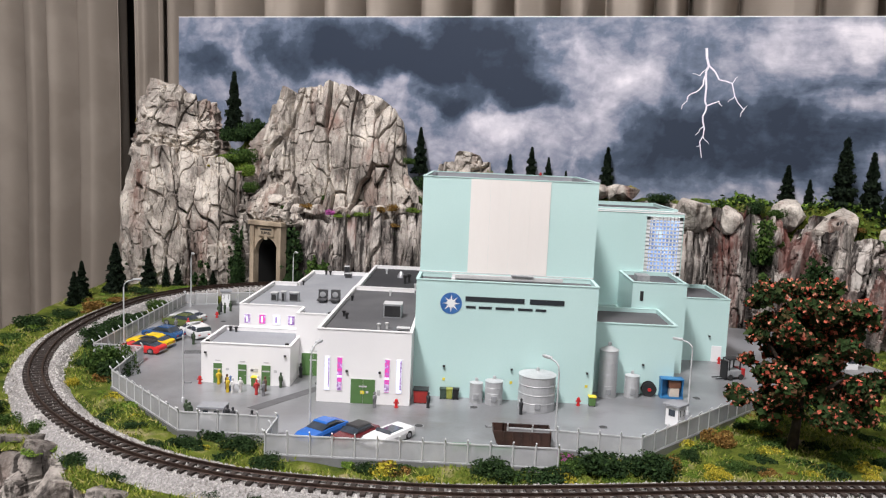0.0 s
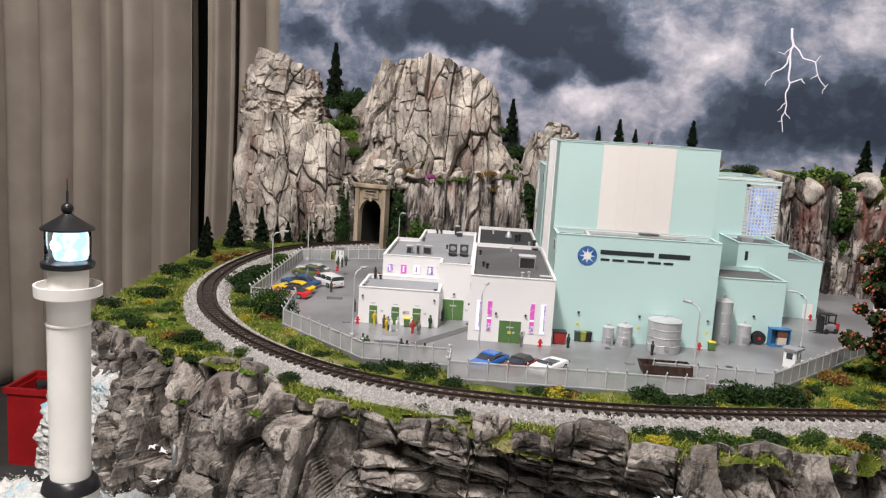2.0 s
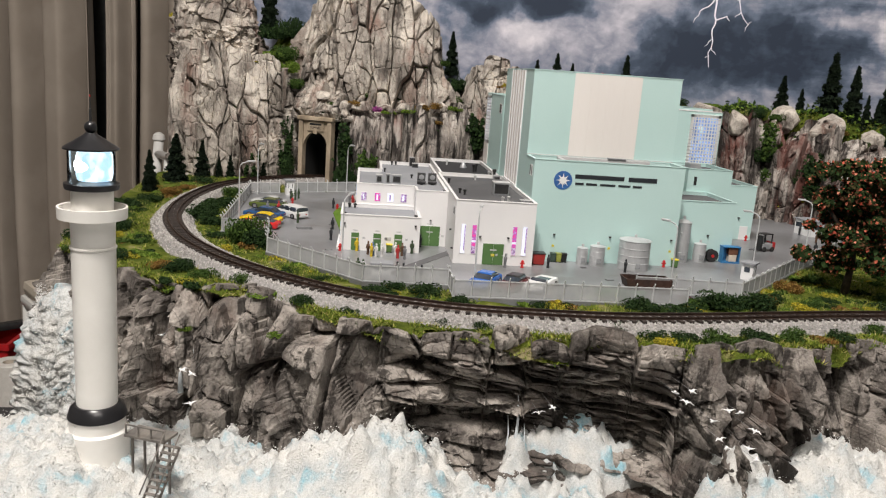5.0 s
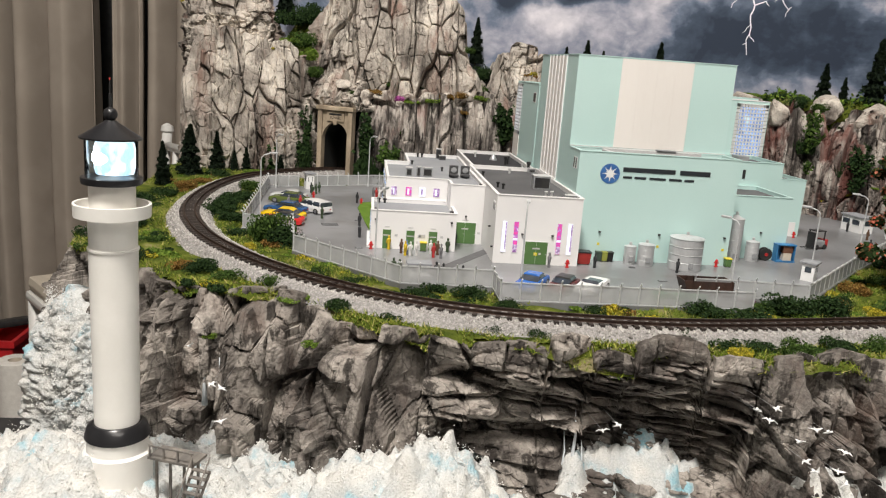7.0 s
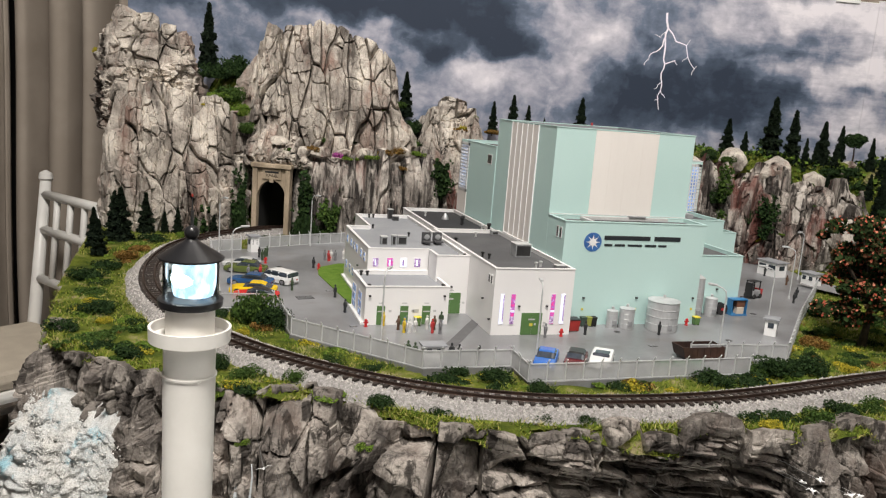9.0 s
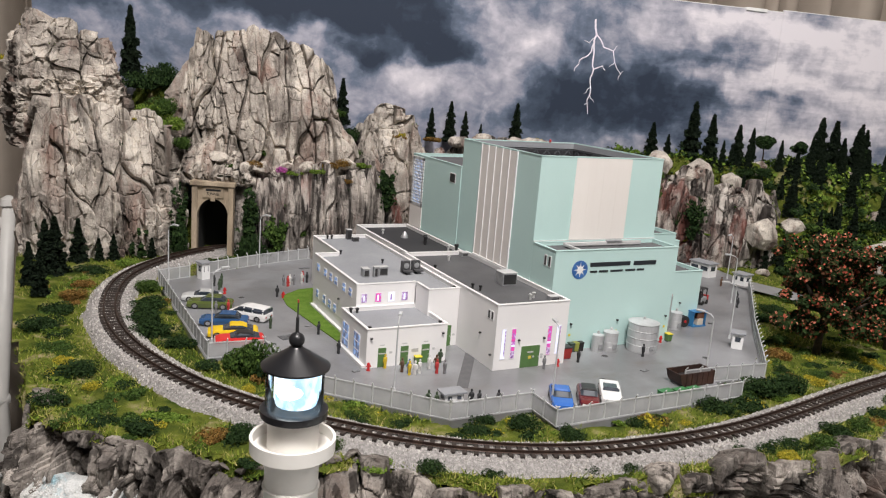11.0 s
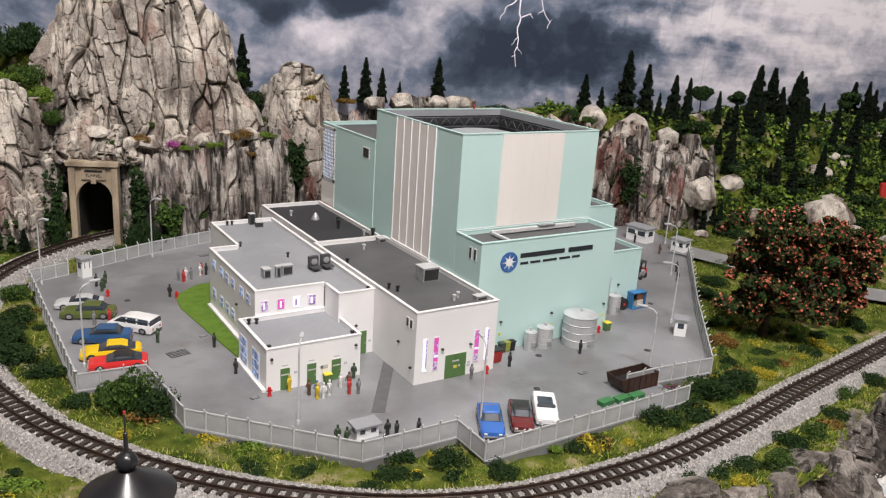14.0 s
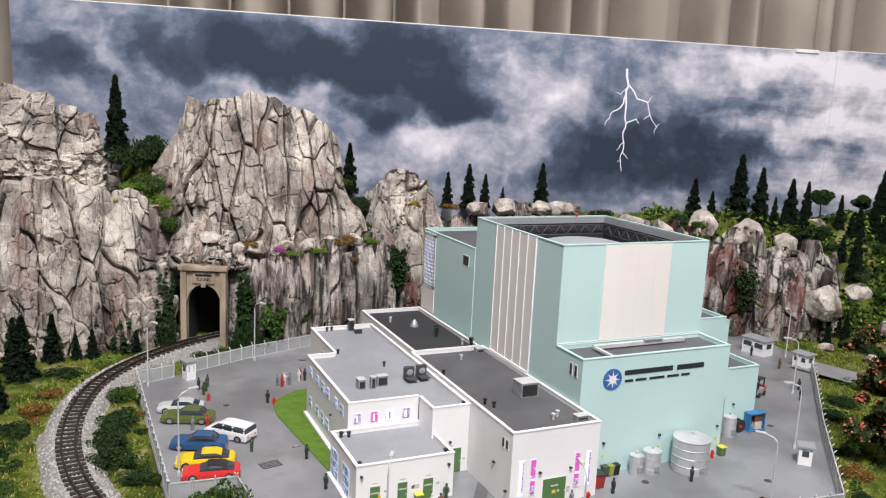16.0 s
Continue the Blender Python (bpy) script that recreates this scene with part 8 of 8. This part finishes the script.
FIG = {}
for name, c in (("dark", (0.03, 0.032, 0.035)), ("grey", (0.22, 0.22, 0.23)), ("white", (0.75, 0.74, 0.72)), ("red", (0.5, 0.04, 0.04)), ("yellow", (0.7, 0.5, 0.03)), ("brown", (0.13, 0.07, 0.04)), ("green", (0.05, 0.08, 0.04)), ("blue", (0.12, 0.2, 0.4))):
    FIG[name] = to_mesh("figurine", figurine_mesh(len(FIG) % 3), mat("figure_" + name, c, tuple(v * 0.75 for v in c), 400, 0.6, grain=0.2))
for name, x, y in (
    ("dark", -3.73, 12.07), ("dark", -3.72, 11.2), ("dark", -3.8, 14.14), ("grey", -3.5, 14.82), ("red", -3.44, 14.75), ("white", -3.38, 14.84), ("grey", -3.3, 14.82), ("white", -3.12, 14.95), ("red", -3.08, 15.02), ("dark", -3.02, 14.95), ("green", -4.66, 14.75), ("green", -4.6, 14.9), ("dark", -4.7, 15.0), ("green", -4.55, 15.1),
    ("yellow", -3.3, 10.5), ("brown", -3.13, 10.31), ("yellow", -3.08, 10.18), ("white", -3.01, 10.16), ("white", -2.92, 10.2), ("blue", -3.06, 10.24), ("red", -2.69, 10.14), ("grey", -2.59, 10.1), ("brown", -2.62, 10.3), ("white", -2.72, 10.32), ("green", -2.46, 10.5), ("dark", -2.3, 11.0), ("dark", -0.45, 9.98), ("grey", -1.12, 9.88), ("dark", 0.72, 9.92),
    ("dark", -2.74, 9.08), ("dark", -2.66, 9.02), ("dark", -2.42, 8.96), ("green", -3.2, 9.12), ("green", -3.27, 9.2), ("red", -4.78, 13.45), ("grey", -4.98, 13.42), ("green", -4.35, 12.5), ("brown", 5.6, 13.1), ("dark", 5.7, 13.9), ("dark", 4.6, 11.7), ("dark", 5.0, 12.1),
):
    ob = tagged(new("figurine", FIG[name]), "tiny painted " + {"dark": "black", "grey": "grey", "white": "white", "red": "red", "yellow": "yellow", "brown": "brown", "green": "green", "blue": "blue"}[name] + " plastic figurine on the concrete", "figurine", "tiny figurines")
    place(ob, x, y, 0, (x * 777 + y * 333) % 360)

# ---- at the water ----
M_GULL = mat("figurine_white", (0.85, 0.85, 0.85), (0.7, 0.7, 0.7), 200, 0.6)
bm = B()
for sx in (-1, 1):
    v = [bm.verts.new(p) for p in ((0, 0.02, 0.0), (0, -0.03, 0.002), (sx * 0.05, -0.012, 0.022), (sx * 0.105, -0.03, 0.012), (sx * 0.05, 0.016, 0.024))]
    w = [bm.verts.new(p.co + Vector((0, 0, -0.006))) for p in v]
    bm.faces.new((v[0], v[1], v[2], v[4]))
    bm.faces.new((v[4], v[2], v[3]))
    bm.faces.new((w[0], w[4], w[2], w[1]))
    bm.faces.new((w[4], w[3], w[2]))
tube(bm, [(0, 0.055, 0), (0, 0.035, 0.002), (0, -0.02, 0.0), (0, -0.07, -0.002)], [0.006, 0.015, 0.014, 0.004], 8)
GULL = to_mesh("gull_ornament", bm, M_GULL)
M_WIRE = mat("thin_wire", (0.3, 0.3, 0.3), rough=0.4, metal=0.6)
for k, (x, z, y) in enumerate(((-5.2, -0.05, 6.5), (-5.0, -0.42, 6.5), (-4.93, -0.5, 6.6), (-4.9, -0.74, 6.4), (0.05, -0.32, 6.05), (0.18, -0.42, 6.05), (0.2, -0.28, 6.0), (0.45, -0.58, 5.95), (0.62, -0.48, 6.0), (0.75, -0.5, 6.0), (0.92, -0.68, 5.95), (0.55, -0.78, 5.95), (0.65, -0.88, 5.95), (0.85, -0.85, 5.9), (0.95, -0.98, 5.9), (-1.1, -0.72, 6.5), (-1.25, -0.78, 6.5))):
    e = thing("gull_ornament", "white gull-shaped ornament on a thin wire by the cliff", "ornament", x, y, z, k * 67 % 360, group="gull ornaments")
    ob = new("wings", GULL)
    ob.parent = e
    ob.matrix_basis = at(0, 0, 0, 0, (k * 31 % 40) - 20, (k * 17 % 30) - 15) @ Matrix.Diagonal((0.72, 0.72, 0.72, 1))
    yaw = math.radians(k * 67 % 360)
    part("wire", tube(B(), [(0, 0, 0), (0.5 * math.sin(yaw), 0.5 * math.cos(yaw), -0.05), (0.9 * math.sin(yaw), 0.9 * math.cos(yaw), -0.12)], 0.0022, 4), M_WIRE, e)
M_WOOD = mat("grey_timber", (0.20, 0.18, 0.16), (0.13, 0.12, 0.11), 60, 0.8, grain=0.4, stretch=(1, 0.2, 1))
e = thing("timber_stair", "weathered grey timber landing with a stair beside the lighthouse", "stair", -5.26, 6.2, -1.2, -20)
part("deck", box(B(), -0.2, 0.25, -0.12, 0.12, 0.2, 0.225), M_WOOD, e)
for k in range(9):
    part("step", box(B(), 0.25, 0.42, -0.14 - 0.045 * k, -0.10 - 0.045 * k, 0.19 - 0.05 * k, 0.2 - 0.05 * k), M_WOOD, e)
for sx in (0.25, 0.41):
    part("stringer", tube(B(), [(sx, -0.1, 0.19), (sx, -0.52, -0.27)], 0.012, 6), M_WOOD, e)
    part("handrail", tube(B(), [(sx, -0.1, 0.33), (sx, -0.52, -0.13)], 0.007, 6), M_WOOD, e)
for sx in (-0.18, -0.04, 0.1, 0.24):
    part("post", box(B(), sx - 0.007, sx + 0.007, -0.12, -0.106, 0.225, 0.33), M_WOOD, e)
    part("leg", box(B(), sx - 0.01, sx + 0.01, -0.02, 0.0, -0.5, 0.2), M_WOOD, e)
part("rail", box(B(), -0.19, 0.25, -0.12, -0.108, 0.325, 0.338), M_WOOD, e)
M_FALL = mat("water_gel", (0.75, 0.78, 0.8), (0.6, 0.65, 0.68), 60, 0.3, grain=0.3, stretch=(1, 1, 0.2), alpha=0.85)
for k, (x, y, z0, z1, w) in enumerate(((-1.35, 6.5, -1.75, -0.85, 0.05), (-1.45, 6.5, -1.75, -1.1, 0.03), (-1.25, 6.5, -1.75, -1.2, 0.035), (1.3, 6.1, -1.75, -0.95, 0.04), (1.05, 6.1, -1.75, -0.98, 0.03), (-5.35, 7.9, -1.3, -0.5, 0.04), (-5.2, 7.85, -1.3, -0.7, 0.03))):
    bm = B()
    tube(bm, [(0, 0.07, z1 - z0), (0.012, 0.02, (z1 - z0) * 0.7), (-0.008, -0.01, (z1 - z0) * 0.35), (0.004, -0.04, 0)], [w * 0.12, w * 0.3, w * 0.45, w * 0.9], 8)
    solo("water_trickle", bm, M_FALL, "white trickle of water running down the cliff", "waterfall", x, y + (0.56 if -2 < x < 1.4 else 0.12), z0, group="water trickles")


# ---- beside the layout ----
M_CHAIR = mat("chair_white", (0.80, 0.79, 0.76), (0.74, 0.73, 0.70), 12, 0.4, grain=0.06)
M_CUSHION = mat("cushion_beige", (0.55, 0.49, 0.40), (0.50, 0.44, 0.36), 20, 0.9, bump=0.3, grain=0.2)


def banquet_chair(x, y, rz):
    e = thing("banquet_chair", "white ballroom chair with a beige seat pad", "chair", x, y, -10.5, rz)
    for sx in (-1.85, 1.85):
        part("leg", tube(B(), [(sx, -1.8, 0), (sx * 0.98, -1.75, 4.3)], 0.17, 10), M_CHAIR, e)
        part("back_post", tube(B(), [(sx, 1.9, 0), (sx * 0.98, 1.75, 4.3), (sx * 0.96, 2.2, 9.0)], [0.17, 0.19, 0.15], 10), M_CHAIR, e)
        part("finial", lathe(B(), [(0.1, 8.95), (0.2, 9.05), (0.17, 9.2), (0.05, 9.28)], 12, sx * 0.96, 2.2), M_CHAIR, e)
    part("seat", box(B(), -2.0, 2.0, -1.95, 1.95, 4.2, 4.5, 0.12), M_CHAIR, e)
    part("seat_pad", box(B(), -1.95, 1.95, -1.9, 1.85, 4.5, 4.95, 0.2), M_CUSHION, e, "beige seat cushion")
    for z, yy in ((8.6, 2.15), (7.6, 2.07), (6.2, 1.94)):
        part("rail", tube(B(), [(-1.8, yy, z), (1.8, yy, z)], 0.13, 8), M_CHAIR, e)
    for sx in (-1.05, -0.35, 0.35, 1.05):
        part("spindle", tube(B(), [(sx, 1.94, 6.2), (sx, 2.07, 7.6), (sx, 2.15, 8.6)], 0.09, 8), M_CHAIR, e)
    for z in (1.2, 2.4):
        part("stretcher", tube(B(), [(-1.85, -1.8, z), (1.85, -1.8, z)], 0.1, 8), M_CHAIR, e)
        for sx in (-1.85, 1.85):
            part("stretcher", tube(B(), [(sx, -1.8, z), (sx, 1.85, z)], 0.1, 8), M_CHAIR, e)
    e.matrix_basis = e.matrix_basis @ Matrix.Diagonal((1.13, 1.13, 1.13, 1))


banquet_chair(-11.3, 24.9, -53)
M_CRATE = mat("crate_red", (0.50, 0.015, 0.02), (0.40, 0.012, 0.015), 15, 0.45, bump=0.2)
e = thing("crate", "open red plastic crate with a black tool lying in it", "crate", -17.05, 27.2, -10.5)
part("floor_panel", box(B(), -1.8, 1.8, -1.0, 1.0, 0, 0.1), M_CRATE, e)
for a, b, c, d in ((-1.8, 1.8, -1.0, -0.92), (-1.8, 1.8, 0.92, 1.0), (-1.8, -1.72, -0.92, 0.92), (1.72, 1.8, -0.92, 0.92)):
    part("side_panel", box(B(), a, b, c, d, 0.1, 2.8, 0.02), M_CRATE, e)
part("rim", shell(B(), -1.9, 1.9, -1.1, 1.1, 2.78, 3.0, 0.14), M_CRATE, e, "thick moulded crate rim")
solo("hand_tool", box(B(), -1.5, 1.5, -0.2, 0.2, 0, 0.26, 0.08), M_DARK, "black tool resting across the red crate", "tool", -16.6, 27.2, -7.5, 38)
e = thing("shopping_bag", "navy blue paper carrier bag with a brown inside", "bag", -14.32, 27.9, -10.5, -6)
M_NAVY = mat("bag_navy", (0.012, 0.018, 0.045), (0.02, 0.028, 0.06), 12, 0.6, bump=0.3)
M_KRAFT = mat("bag_kraft", (0.26, 0.15, 0.075), (0.20, 0.115, 0.06), 20, 0.85, bump=0.3)
part("base", box(B(), -0.68, 0.68, -0.4, 0.4, 0, 0.03), M_NAVY, e)
for a, b, c, d in ((-0.7, 0.7, -0.43, -0.405), (-0.7, 0.7, 0.405, 0.43), (-0.7, -0.68, -0.405, 0.405), (0.68, 0.7, -0.405, 0.405)):
    part("side", box(B(), a, b, c, d, 0.0, 3.8), M_NAVY, e)
part("lining", shell(B(), -0.675, 0.675, -0.4, 0.4, 0.05, 3.92, 0.015), M_KRAFT, e, "brown kraft paper lining")
for y in (-0.45, 0.45):
    part("handle", tube(B(), [(0.4 * math.cos(math.pi * k / 10), y, 3.55 + 1.0 * math.sin(math.pi * k / 10)) for k in range(11)], 0.03, 6), M_LID, e, "pale cord handle")
e = thing("bottle", "small dark bottle with a white cap", "bottle", -13.8, 25.0, -10.5)
part("body", lathe(B(), [(0.3, 0), (0.33, 0.06), (0.33, 1.8), (0.15, 2.2), (0.13, 2.35)], 20), M_DARK, e)
part("cap", lathe(B(), [(0.16, 2.35), (0.16, 2.65), (0.13, 2.67)], 16), M_LID, e, "white screw cap")
e = thing("paper_roll", "white kitchen paper roll standing on the floor", "paper roll", -14.75, 25.2, -10.5)
part("paper", lathe(B(), [(0.55, 0), (0.55, 2.73), (0.53, 2.75), (0.21, 2.75), (0.21, 2.4)], 32), mat("paper_white", (0.78, 0.75, 0.70), (0.72, 0.69, 0.64), 60, 0.9, bump=0.2), e)
part("core", lathe(B(), [(0.205, 2.2), (0.205, 2.74)], 24, cap=False), M_CARTON, e, "cardboard core")
solo("sea_stand", box(B(), -8.7, 17.2, 1.8, 9.4, -2.6, -2.2), M_DARK, "black framed board carrying the sea", "layout base", kind="structure")
solo("layout_frame", prism(B(), [(-7.6, 10.5), (-5.5, 8.8), (-2.5, 7.7), (0.8, 7.2), (4, 7.7), (17, 9.6), (17, 14.4), (-7.5, 19.9)], -10.5, -0.3), M_DARK, "black frame and skirt under the layout", "layout base", kind="structure")
# Added sheet whose black stands for the shade seen through the curtain gaps.
solo("gap_shade_sheet", box(B(), -31, 31, 35.7, 35.85, -10.5, 30), M_DARK, "black sheet added for the shade in the curtain gaps", "curtain", kind="structure")
solo("red_cloth", box(B(), -0.9, 0.9, -0.05, 0.05, 0, 0.5, 0.03), mat("cloth_red", (0.5, 0.03, 0.02), (0.4, 0.02, 0.02), 12, 0.8), "folded bright red cloth lying behind the wooded slope", "cloth", 13.4, 12.45, float(hill(np.array([13.4]), np.array([12.45]))[0]) - 0.05, -20)
